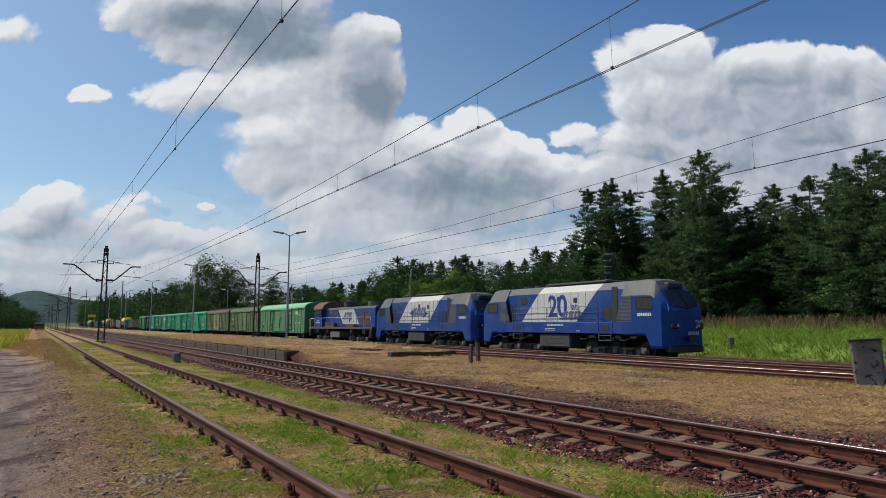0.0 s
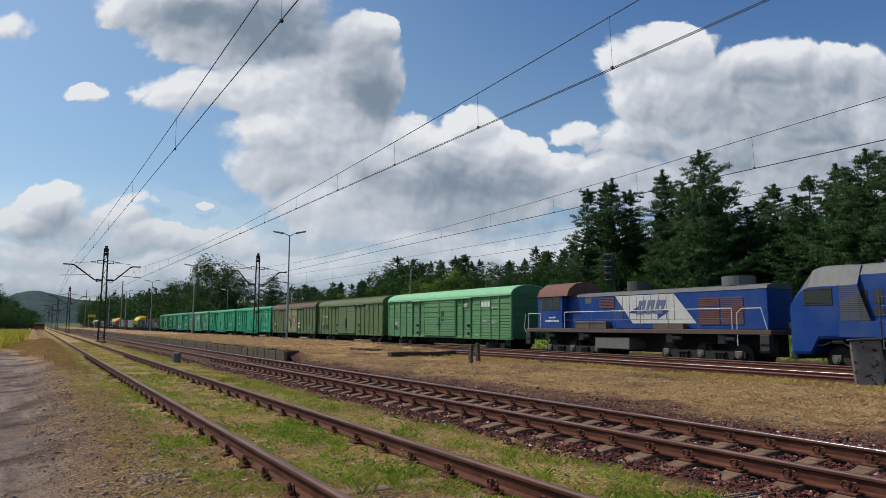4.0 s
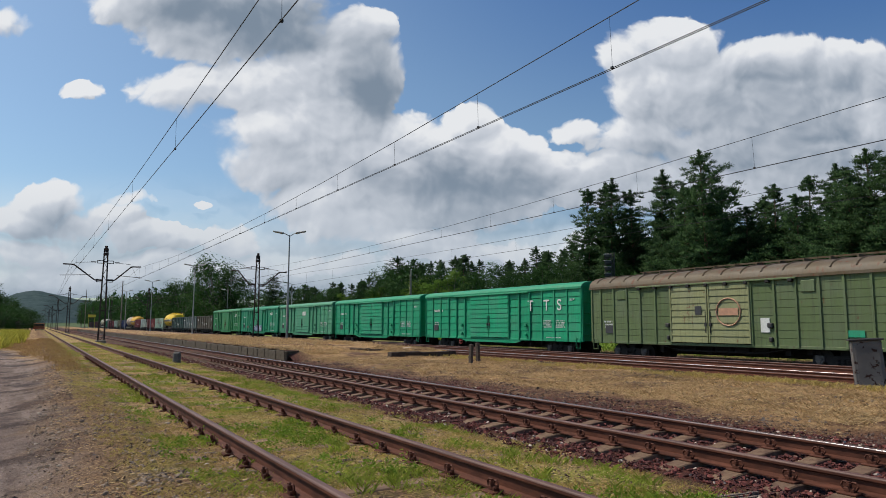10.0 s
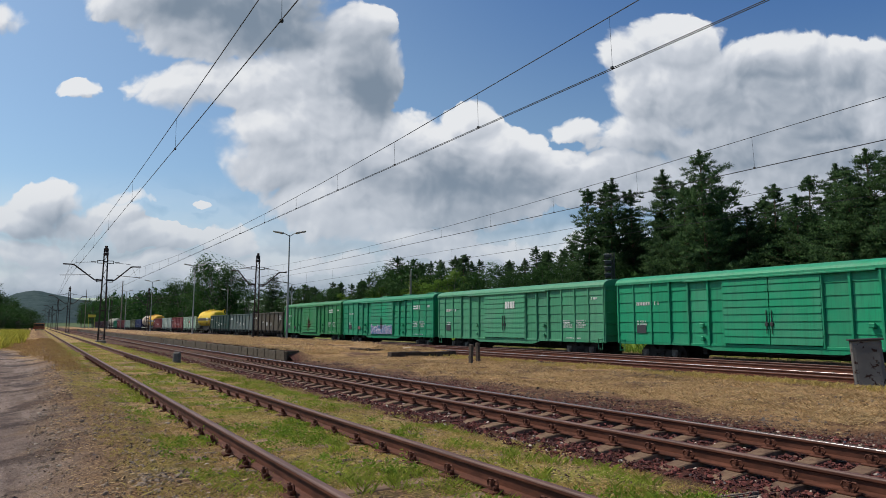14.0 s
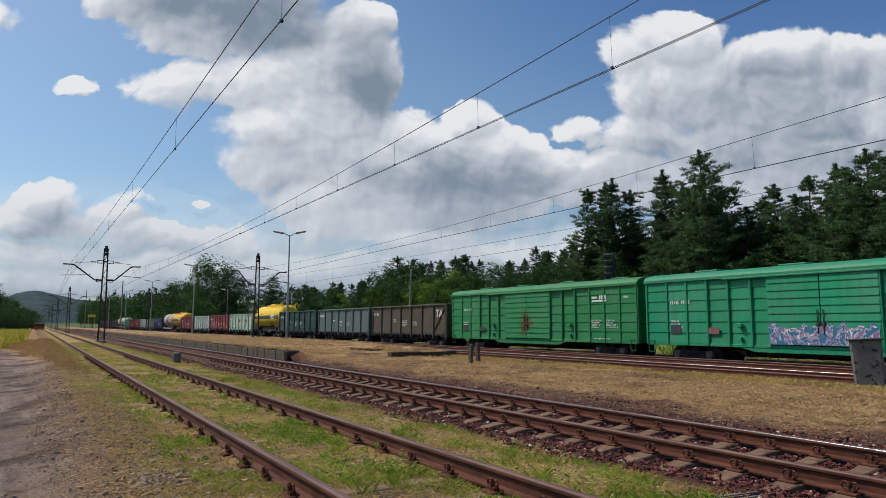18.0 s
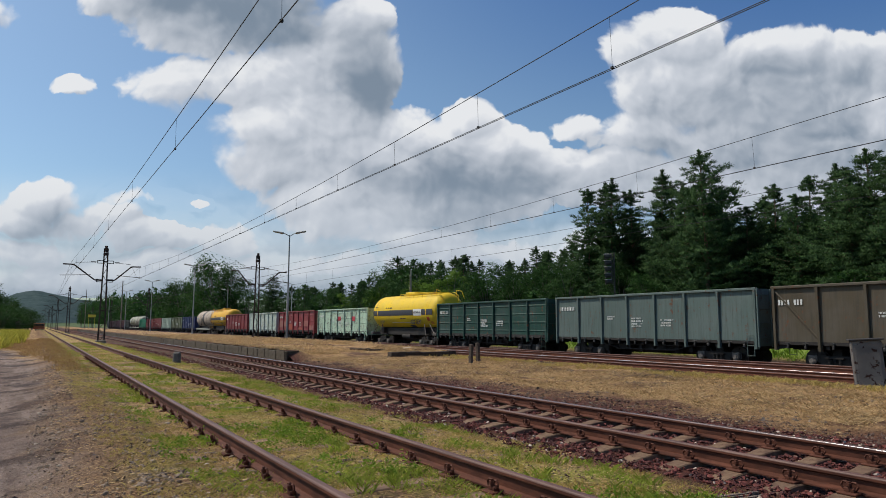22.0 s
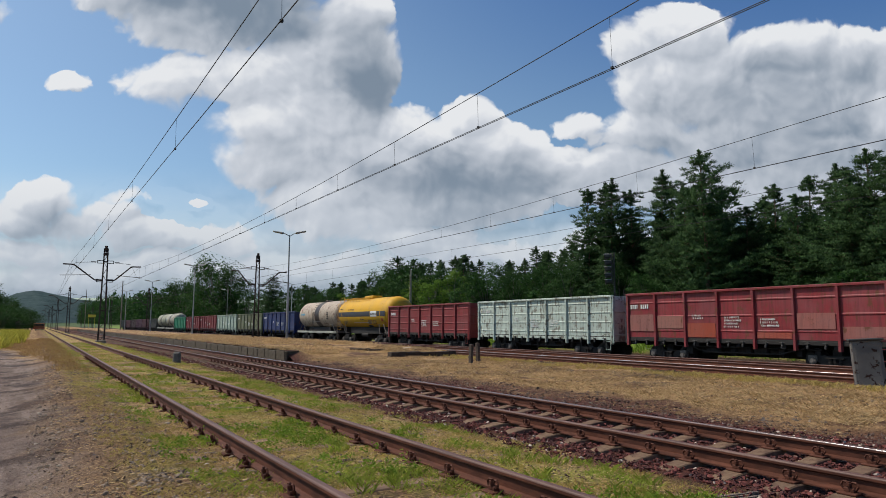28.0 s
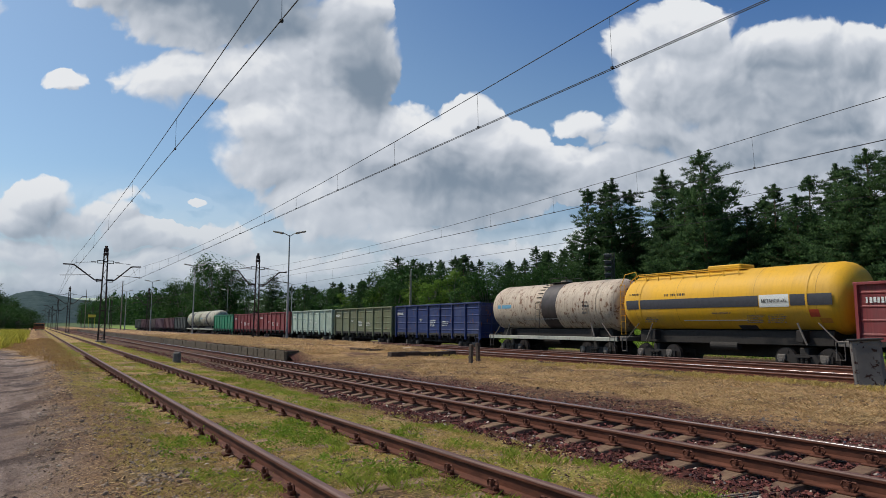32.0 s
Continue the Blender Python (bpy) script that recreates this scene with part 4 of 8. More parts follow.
def gondola(y0, length, color, label, bays=7, bead=4, brace=False, peel=0.12, patches=None, low=0.70, top=3.30):
    """An open bogie wagon: ribbed sides, cap rail, bottom flaps with hooks."""
    w = thing("open_wagon", label, "goods wagon", "goods train")
    mat = colour_paint(color, 0.40, peel, 0.50)
    rib_mat = mat
    z0 = 0.98
    underframe(w, length, 0.72)
    bogie(w, 2.35), bogie(w, length - 2.35)
    coupler(w, 0, -1), coupler(w, length, 1)
    wagon_ends(w, length, 0.75, top - 0.05, mat, 4)
    bm = bm_new()
    box(bm, -HALF + 0.05, HALF - 0.05, 0.05, length - 0.05, 0.95, 1.05)
    part("floor", bm, UNDER, w)
    edge = [0.10 + (length - 0.20) * k / bays for k in range(bays + 1)]
    for s in (-1, 1):
        at = side_frame(w, s)
        for k, (a, b) in enumerate(zip(edge, edge[1:])):
            o = use("panel", "wall_panel", w, at(a, b - a), round(b - a, 2), z0, top - 0.10, max(bead, 1), "bead" if bead else "smooth", mat)
            o.location.x -= s * 0.07
            if y0 < 390:
                for q in (0.3, 0.7):
                    use("flap_hook", "flap_hook", w, pose(s * (HALF - 0.05), a + (b - a) * q, 0.80, 0, 0, 180 if s > 0 else 0))
        for y in edge:
            use("rib", "wall_rib", w, pose(s * (HALF - 0.07), y, 0, 0, 0, 180 if s > 0 else 0), 0.62, top - 0.06, 0.12, 0.085, rib_mat)
        bm = bm_new()
        box(bm, s * (HALF - 0.12), s * (HALF + 0.05), 0, length, top - 0.12, top, 0.02)
        part("cap_rail", bm, mat, w)
        bm = bm_new()
        box(bm, s * (HALF - 0.14), s * (HALF - 0.04), 0.05, length - 0.05, 0.84, z0 + 0.03, 0.015)
        part("side_sill", bm, mat if color[0] > 0.3 else UNDER, w)
        use("ladder", "step_ladder", w, pose(s * (HALF + 0.03), 0.35, 0.30), 0.95, mat)
        if brace:
            for a, b in ((edge[0], edge[1]), (edge[-1], edge[-2])):
                bm = bm_new()
                tube(bm, (s * (HALF - 0.03), b, 1.05), (s * (HALF - 0.03), a, top - 0.15), 0.05, None, 4)
                part("brace", bm, mat, w)
    seed = int(y0)
    if y0 < 420:
        x = -HALF + 0.03
        marks(w, edge[-1] - 0.18, top - 0.45, 1.45, 0.36, 1, 8, seed, None, x)
        marks(w, edge[4] - 0.3, 2.1, 0.9, 0.55, 4, 7, seed + 1, None, x)
        marks(w, edge[3] - 0.3, 2.0, 0.9, 0.4, 3, 7, seed + 2, None, x)
        marks(w, edge[5] - 0.4, 2.2, 0.6, 0.25, 2, 4, seed + 3, None, x)
    if brace:
        lettering(w, "TA", 0.82, -HALF + 0.025, 1.66, 2.28, WHITE_MARK, bold=0.004)
    for (k, zl, zh, col, *part_of) in patches or ():
        bars(w, -HALF + 0.035, edge[k + 1] - 0.12, zl, ((edge[1] - edge[0]) - 0.26) * (part_of[0] if part_of else 1.0), zh - zl, colour_paint(col, 0.5, 0.12), 1, 0.0, "paint_patch")
    TRAIN.append((w, y0))
    return w


def tank_wagon(y0, length, color, label, style="stripe", radius=1.50, mid=2.78, flip=False):
    """A bogie tank wagon: barrel with domed ends on a centre sill, ladder, walkway and hatch."""
    w = thing("tank_wagon", label, "tank wagon", "goods train")
    mat = colour_paint(color, 0.12 if style == "stripe" else 0.7, 0.0 if style == "stripe" else 0.17, 0.13 if style == "stripe" else 0.42)
    bogie(w, 2.1), bogie(w, length - 2.1)
    coupler(w, 0, -1), coupler(w, length, 1)
    r = radius
    stations = [(-0.05, 0.30), (0.05, 0.62), (0.22, 0.84), (0.45, 0.95), (0.75, 1.0), (length - 0.75, 1.0), (length - 0.45, 0.95), (length - 0.22, 0.84), (length - 0.05, 0.62), (length + 0.05, 0.30)]
    bm = bm_new()
    rings = []
    for y, k in stations:
        rings.append([bm.verts.new((r * k * math.cos(a * math.tau / 40), y, mid + r * k * math.sin(a * math.tau / 40))) for a in range(40)])
    for a, b in zip(rings, rings[1:]):
        for i in range(40):
            j = (i + 1) % 40
            bm.faces.new((a[i], a[j], b[j], b[i]))
    bm.faces.new(rings[0][::-1]), bm.faces.new(rings[-1])
    barrel = part("barrel", bm, mat, w, smooth=True)

    def ring(y, wdt, rr, name, m, label=""):
        b2 = bm_new()
        n = 40
        for i in range(n):
            a, b = i * math.tau / n, (i + 1) * math.tau / n
            q = [b2.verts.new((rr * math.cos(t), yy, mid + rr * math.sin(t))) for t, yy in ((a, y), (b, y), (b, y + wdt), (a, y + wdt))]
            b2.faces.new(q)
        bmesh.ops.remove_doubles(b2, verts=b2.verts, dist=0.001)
        return part(name, b2, m, barrel, label, True)

    def shell(ya, yb, za, zb, name, m, label="", rr=r + 0.006, s=-1):
        """A strip of the barrel's own curve between two heights."""
        b2 = bm_new()
        t0, t1 = math.asin(max(-1, min(1, (za - mid) / rr))), math.asin(max(-1, min(1, (zb - mid) / rr)))
        n = 8
        for i in range(n):
            a, b = t0 + (t1 - t0) * i / n, t0 + (t1 - t0) * (i + 1) / n
            b2.faces.new([b2.verts.new((s * rr * math.cos(t), yy, mid + rr * math.sin(t))) for t, yy in ((a, ya), (a, yb), (b, yb), (b, ya))])
        bmesh.ops.remove_doubles(b2, verts=b2.verts, dist=0.001)
        return part(name, b2, m, barrel, label, True)

    seam = plain("weld_seam_shadow", tuple(c * 0.6 for c in color), 0.6)
    for y in (1.2, length * 0.33, length * 0.5, length * 0.68, length - 1.2):
        ring(y, 0.02, r + 0.004, "seam", seam)
    for y in (1.55, length - 1.55):
        ring(y, 0.09, r + 0.02, "strap", mat)
    # frame
    bm = bm_new()
    box(bm, -0.28, 0.28, 0.0, length, 0.78, 1.12, 0.02)
    # added box beside the sill, blackens the view below like deep shade
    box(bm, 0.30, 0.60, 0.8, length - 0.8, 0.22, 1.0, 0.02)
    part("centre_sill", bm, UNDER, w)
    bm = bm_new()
    for k in range(12):                  # black sheet on the barrel's belly, its shade put into colour
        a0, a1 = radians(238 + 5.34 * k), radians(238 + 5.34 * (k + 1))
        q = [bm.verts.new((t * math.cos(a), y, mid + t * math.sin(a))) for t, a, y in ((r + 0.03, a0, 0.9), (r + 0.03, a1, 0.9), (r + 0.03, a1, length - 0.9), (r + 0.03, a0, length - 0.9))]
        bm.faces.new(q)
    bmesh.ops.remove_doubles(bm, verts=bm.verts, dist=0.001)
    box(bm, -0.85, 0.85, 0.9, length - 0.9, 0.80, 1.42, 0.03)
    part("cradle", bm, UNDER, w, "black sheet for the shade on the barrel's belly, with the dark frame", True)
    for y, way in ((0.0, 1), (length, -1)):
        bm = bm_new()
        box(bm, -1.45, 1.45, min(y, y + way * 0.45), max(y, y + way * 0.45), 0.82, 1.05, 0.02)
        part("headstock", bm, AXLE_BOX, w)
        bm = bm_new()
        yb = y + way * 2.1
        box(bm, -1.25, 1.25, yb - 0.16, yb + 0.16, 0.95, 1.45, 0.03)
        part("saddle", bm, UNDER, w)
        for s in (-1, 1):
            bm = bm_new()
            tube(bm, (s * 1.35, yb - way * 0.35, 0.85), (s * 1.28, yb + way * 0.05, 1.75), 0.04, None, 6)
            tube(bm, (s * 1.35, y + way * 0.45, 0.95), (s * 1.30, y + way * 1.25, 1.75), 0.03, None, 6)
            part("stay", bm, AXLE_BOX, w)
            use("ladder", "step_ladder", w, pose(s * 1.47, y + way * 0.35, 0.28), 0.75, AXLE_BOX)
    if style != "stripe":
        for s in (-1, 1):
            bm = bm_new()
            box(bm, s * 1.30, s * 1.46, 0.0, length, 0.78, 1.00, 0.02)
            part("side_sill", bm, colour_paint((0.42, 0.42, 0.36), 0.5, 0.1), w)
    bm = bm_new()
    tube(bm, (-0.75, length * 0.44, 0.72), (-0.75, length * 0.56, 0.72), 0.2, None, 14)
    tube(bm, (0.0, length * 0.5, 0.55), (0.0, length * 0.5, 1.3), 0.18, None, 12)
    part("brake_gear", bm, UNDER, w)
    top = mid + r
    if style == "stripe":
        dark = plain("stripe_dark_grey", (0.045, 0.045, 0.055), 0.5)
        shell(0.55, 2.3, 2.47, 2.94, "stripe", dark)
        shell(3.75, length - 0.6, 2.47, 2.94, "stripe", dark)
        shell(2.35, 3.7, 2.43, 2.96, "name_plate", WHITE_MARK)
        lettering(w, "МЕТАНОЛ «Х»", 0.21, -r - 0.014, 3.60, 2.62, DARK_MARK, squeeze=0.80)
        shell(4.45, 7.9, 1.86, 1.90, "handrail", RAILING, "", r + 0.05)
        shell(4.2, 5.1, 1.38, 1.66, "name_plate", dark)
        shell(1.15, 1.65, 2.0, 2.3, "hazard_label", plain("hazard_red", (0.50, 0.07, 0.03), 0.5), "red diamond hazard label")
        shell(0.75, 1.2, 1.75, 1.95, "hazard_label", plain("hazard_orange", (0.55, 0.22, 0.03), 0.5))
        for ya, za, wd, hh, rows, sd in ((8.9, 3.30, 1.75, 0.26, 1, 1), (4.4, 2.16, 0.9, 0.40, 5, 2), (3.4, 2.16, 0.9, 0.40, 5, 3), (10.3, 2.1, 0.9, 0.3, 3, 4), (6.2, 2.28, 1.1, 0.10, 1, 5), (11.2, 3.35, 0.8, 0.15, 1, 6)):
            t = math.asin((za - 0.1 - mid) / r)
            marks(w, ya, za, wd, hh, rows, 8, sd, DARK_MARK, -r * math.cos(t) - 0.02)
        before = set(w.children)
        bm = bm_new()
        box(bm, -0.55, 0.55, 5.2, 7.0, top - 0.12, top + 0.22, 0.05)
        part("hatch_housing", bm, mat, w)
        bm = bm_new()
        box(bm, -0.62, 0.62, 4.9, length - 0.7, top - 0.04, top + 0.0)
        part("walkway", bm, mat, w)
        for s in (-1, 1):
            bm = bm_new()
            pipe(bm, [(s * 0.95, 4.9, top + 0.02), (s * 0.95, length - 1.0, top + 0.02), (s * 0.80, length - 0.3, top - 0.25), (s * 0.65, length + 0.02, top - 0.85)], 0.026)
            pipe(bm, [(s * 0.95, 4.9, top - 0.14), (s * 0.95, length - 1.0, top - 0.14)], 0.02)
            part("guard_rail", bm, mat, w)
            for k in range(9):
                bm = bm_new()
                y = 5.0 + k * 0.78
                tube(bm, (s * 0.95, y, top - 0.36), (s * 0.95, y, top + 0.02), 0.022, None, 5)
                part("guard_post", bm, mat, w)
        use("ladder", "step_ladder", w, pose(1.12 if flip else -1.12, length + 0.02, 1.15, 0, 0, 90), 2.7, mat)
        for s in (-1, 1):                # hoops where the ladder meets the walkway
            bm = bm_new()
            pipe(bm, [(s * 0.95, length - 0.9, top - 0.1), (s * 0.95, length - 0.8, top + 0.20), (s * 1.02, length - 0.1, top + 0.10), (s * 1.12, length + 0.12, top - 0.5)], 0.024)
            part("grab_hoop", bm, mat, w)
        if flip:
            for o in set(w.children) - before:
                o.matrix_basis = pose(0, length, 0, 0, 0, 180) @ o.matrix_basis
    else:
        stain = plain("oil_stain_black_brown", (0.045, 0.032, 0.030), 0.5, 0.0, 0.5, 2.0)
        ring(4.95, 1.35, r + 0.005, "stained_band", stain, "black-brown spill band round the barrel")
        use("ladder", "step_ladder", w, pose(-r - 0.05, 6.6, 1.05), 2.0, UNDER)
        for k in range(7):
            bm = bm_new()
            a = radians(12 + 11 * k)
            box(bm, -0.03, 0.14, -0.22, 0.22, -0.02, 0.02)
            part("step", bm, UNDER, w, at=Matrix.Translation((-(r + 0.02) * math.cos(a), 6.6, mid + (r + 0.02) * math.sin(a))))
        shell(9.4, 10.9, 2.75, 2.98, "number_plate", plain("pale_blue_patch", (0.12, 0.30, 0.42), 0.6), "pale blue painted patch")
        shell(4.9, 8.2, 2.02, 2.05, "handrail", RAILING, "", r + 0.05)
        marks(w, 2.6, 3.1, 0.5, 0.8, 4, 4, 3, DARK_MARK, -r - 0.02)
        bm = bm_new()
        tube(bm, (0, 5.6, top - 0.1), (0, 5.6, top + 0.14), 0.36, None, 16)
        part("hatch", bm, mat, w)
        bm = bm_new()
        box(bm, -0.6, 0.6, 4.9, 6.5, top + 0.0, top + 0.03)
        for x in (-0.6, 0.6):
            pipe(bm, [(x, 4.9, top), (x, 4.9, top + 0.28), (x, 6.5, top + 0.28), (x, 6.5, top)], 0.018)
        part("platform", bm, UNDER, w)
    TRAIN.append((w, y0))
    return w


# ---- locomotives ----
BLUE = paint("loco_blue", (0.002, 0.042, 0.215), 0.12, 0.0, 0.34, 0.12)
LOCO_WHITE = paint("loco_white", (0.58, 0.57, 0.55), 0.30, 0.0, 0.4, 0.22)
LOCO_GREY = paint("loco_silver_grey", (0.105, 0.110, 0.112), 0.35, 0.0, 0.42, 0.25)
DARK_ROOF = paint("loco_sooty_roof", (0.06, 0.06, 0.06), 0.4, 0.0, 0.6, 0.3)
LOGO_BLUE = plain("lettering_blue", (0.02, 0.035, 0.26), 0.5)
LOGO_GREY = plain("lettering_grey", (0.13, 0.15, 0.24), 0.5)


def slant(bm, xa, xb, ya, yb, za, zb):
    """An italic block stroke with a notch cut in it."""
    lean = 0.3 * (zb - za)
    w = (yb - ya) * 0.34
    for p, q, lo, hi in ((ya, ya + w, za, zb), (yb - w, yb, za, zb), (ya + w, yb - w, za + (zb - za) * 0.62, zb), (ya + w, yb - w, za, za + (zb - za) * 0.28)):
        v = [bm.verts.new((x, y - lean * (z - za) / (zb - za), z)) for x in (xa, xb) for y, z in ((p, lo), (q, lo), (q, hi), (p, hi))]
        bm.faces.new(v[:4]), bm.faces.new(v[4:])
        for i in range(4):
            bm.faces.new((v[i], v[(i + 1) % 4], v[4 + (i + 1) % 4], v[4 + i]))


def cab(parent, flip, length):
    """Streamlined cab: chamfered nose, raked windscreen, grey chamfered roof. flip turns it to the rear end."""
    at = pose(0, length, 0, 0, 0, 180) if flip else Matrix()
    st = [(-0.28, 0.66, 1.02, 2.30, 0.98, 2.38), (-0.16, 0.52, 1.24, 2.34, 1.18, 2.52), (0.10, 0.48, 1.50, 2.62, 1.12, 2.95), (0.50, 0.48, 1.52, 3.02, 1.06, 3.50),
          (0.80, 0.50, 1.52, 3.18, 1.02, 3.92), (1.15, 1.12, 1.52, 3.20, 1.02, 4.02), (1.9, 1.14, 1.52, 3.20, 1.05, 4.02), (2.75, 1.14, 1.52, 3.22, 1.15, 3.96)]
    bm = bm_new()
    rows = []
    for y, zb, wd, zs, wt, zt in st:
        half = [(wd * 0.97, zb), (wd, zb + 0.12), (wd, zs), (wt, zt), (wt * 0.5, zt + 0.07)]
        rows.append([bm.verts.new((-x, y, z)) for x, z in half] + [bm.verts.new((x, y, z)) for x, z in reversed(half)])
    for a, b in zip(rows, rows[1:]):
        for i in range(len(a)):
            j = (i + 1) % len(a)
            bm.faces.new((a[i], a[j], b[j], b[i]))
    bm.faces.new(rows[0]), bm.faces.new(rows[-1])
    bmesh.ops.recalc_face_normals(bm, faces=bm.faces)
    for f in bm.faces:
        c = f.calc_center_median()
        f.material_index = 1 if c.y > 0.55 and c.z > 3.24 else 0
    body = part("cab", bm, [BLUE, LOCO_GREY], parent, at=at)

    def fit(name, b2, m, label="", smooth=False):
        return part(name, b2, m, body, label, smooth)

    # windscreen halves lie on the raked front
    for s in (-1, 1):
        b2 = bm_new()
        q = [(s * 0.03, -0.20, 2.45), (s * 1.02, 0.00, 2.62), (s * 1.00, 0.44, 3.36), (s * 0.03, 0.36, 3.42)]
        v = [b2.verts.new((x, y - 0.10, z + 0.06)) for x, y, z in q] + [b2.verts.new((x, y + 0.1, z - 0.04)) for x, y, z in q]
        b2.faces.new(v[:4]), b2.faces.new(v[4:])
        for i in range(4):
            b2.faces.new((v[i], v[(i + 1) % 4], v[4 + (i + 1) % 4], v[4 + i]))
        fit("windscreen", b2, GLASS)
        b2 = bm_new()
        box(b2, s * 1.515, s * 1.535, 0.68, 1.72, 2.52, 3.08, 0.015)
        win = fit("side_window", b2, GLASS)
        b2 = bm_new()
        for y in (0.64, 1.72):
            box(b2, s * 1.512, s * 1.545, y, y + 0.05, 2.48, 3.12)
        for z in (2.47, 3.08):
            box(b2, s * 1.512, s * 1.545, 0.64, 1.77, z, z + 0.045)
        fit("window_frame", b2, BLACK)
        b2 = bm_new()
        box(b2, s * 0.72, s * 1.18, -0.34, -0.05, 1.48, 1.78, 0.05)
        fit("headlight", b2, GLASS, "dark headlight cluster in the nose")
        b2 = bm_new()
        tube(b2, (s * 0.80, -0.36, 1.64), (s * 0.80, -0.32, 1.64), 0.07, None, 12)
        fit("lamp", b2, plain("lamp_lens", (0.55, 0.55, 0.5), 0.15))
        # louvred fairing behind the cab side
        b2 = bm_new()
        for k in range(19):
            z = 1.84 + k * 0.073
            y1 = 3.15 - 0.41 * k / 18
            box(b2, s * 1.46, s * 1.53, 2.05, y1, z, z + 0.045)
        fit("grille", b2, LOCO_GREY, "grey louvred grille")
        b2 = bm_new()
        v = [b2.verts.new((s * xx, y, z)) for xx in (1.44, 1.40) for y, z in ((2.0, 1.80), (3.10, 1.80), (2.70, 3.22), (2.0, 3.22))]
        b2.faces.new(v[:4]), b2.faces.new(v[4:])
        for i in range(4):
            b2.faces.new((v[i], v[(i + 1) % 4], v[4 + (i + 1) % 4], v[4 + i]))
        fit("grille_back", b2, BLACK)
        b2 = bm_new()
        box(b2, s * 1.45, s * 1.53, 2.0, 2.06, 1.80, 3.22)
        fit("grille_post", b2, BLUE)
    b2 = bm_new()
    box(b2, -0.55, 0.55, 0.36, 0.75, 3.55, 3.86, 0.06)
    fit("headlamp_box", b2, BLACK)
    b2 = bm_new()
    box(b2, -1.25, 1.25, -0.24, 0.1, 0.28, 0.62, 0.05)
    fit("plough", b2, BLACK)
    for s in (-1, 1):
        b2 = bm_new()
        pipe(b2, [(s * 1.05, -0.18, 2.3), (s * 1.12, 0.0, 2.4), (s * 0.65, -0.28, 2.9)], 0.012)
        fit("wiper", b2, BLACK)
    return body


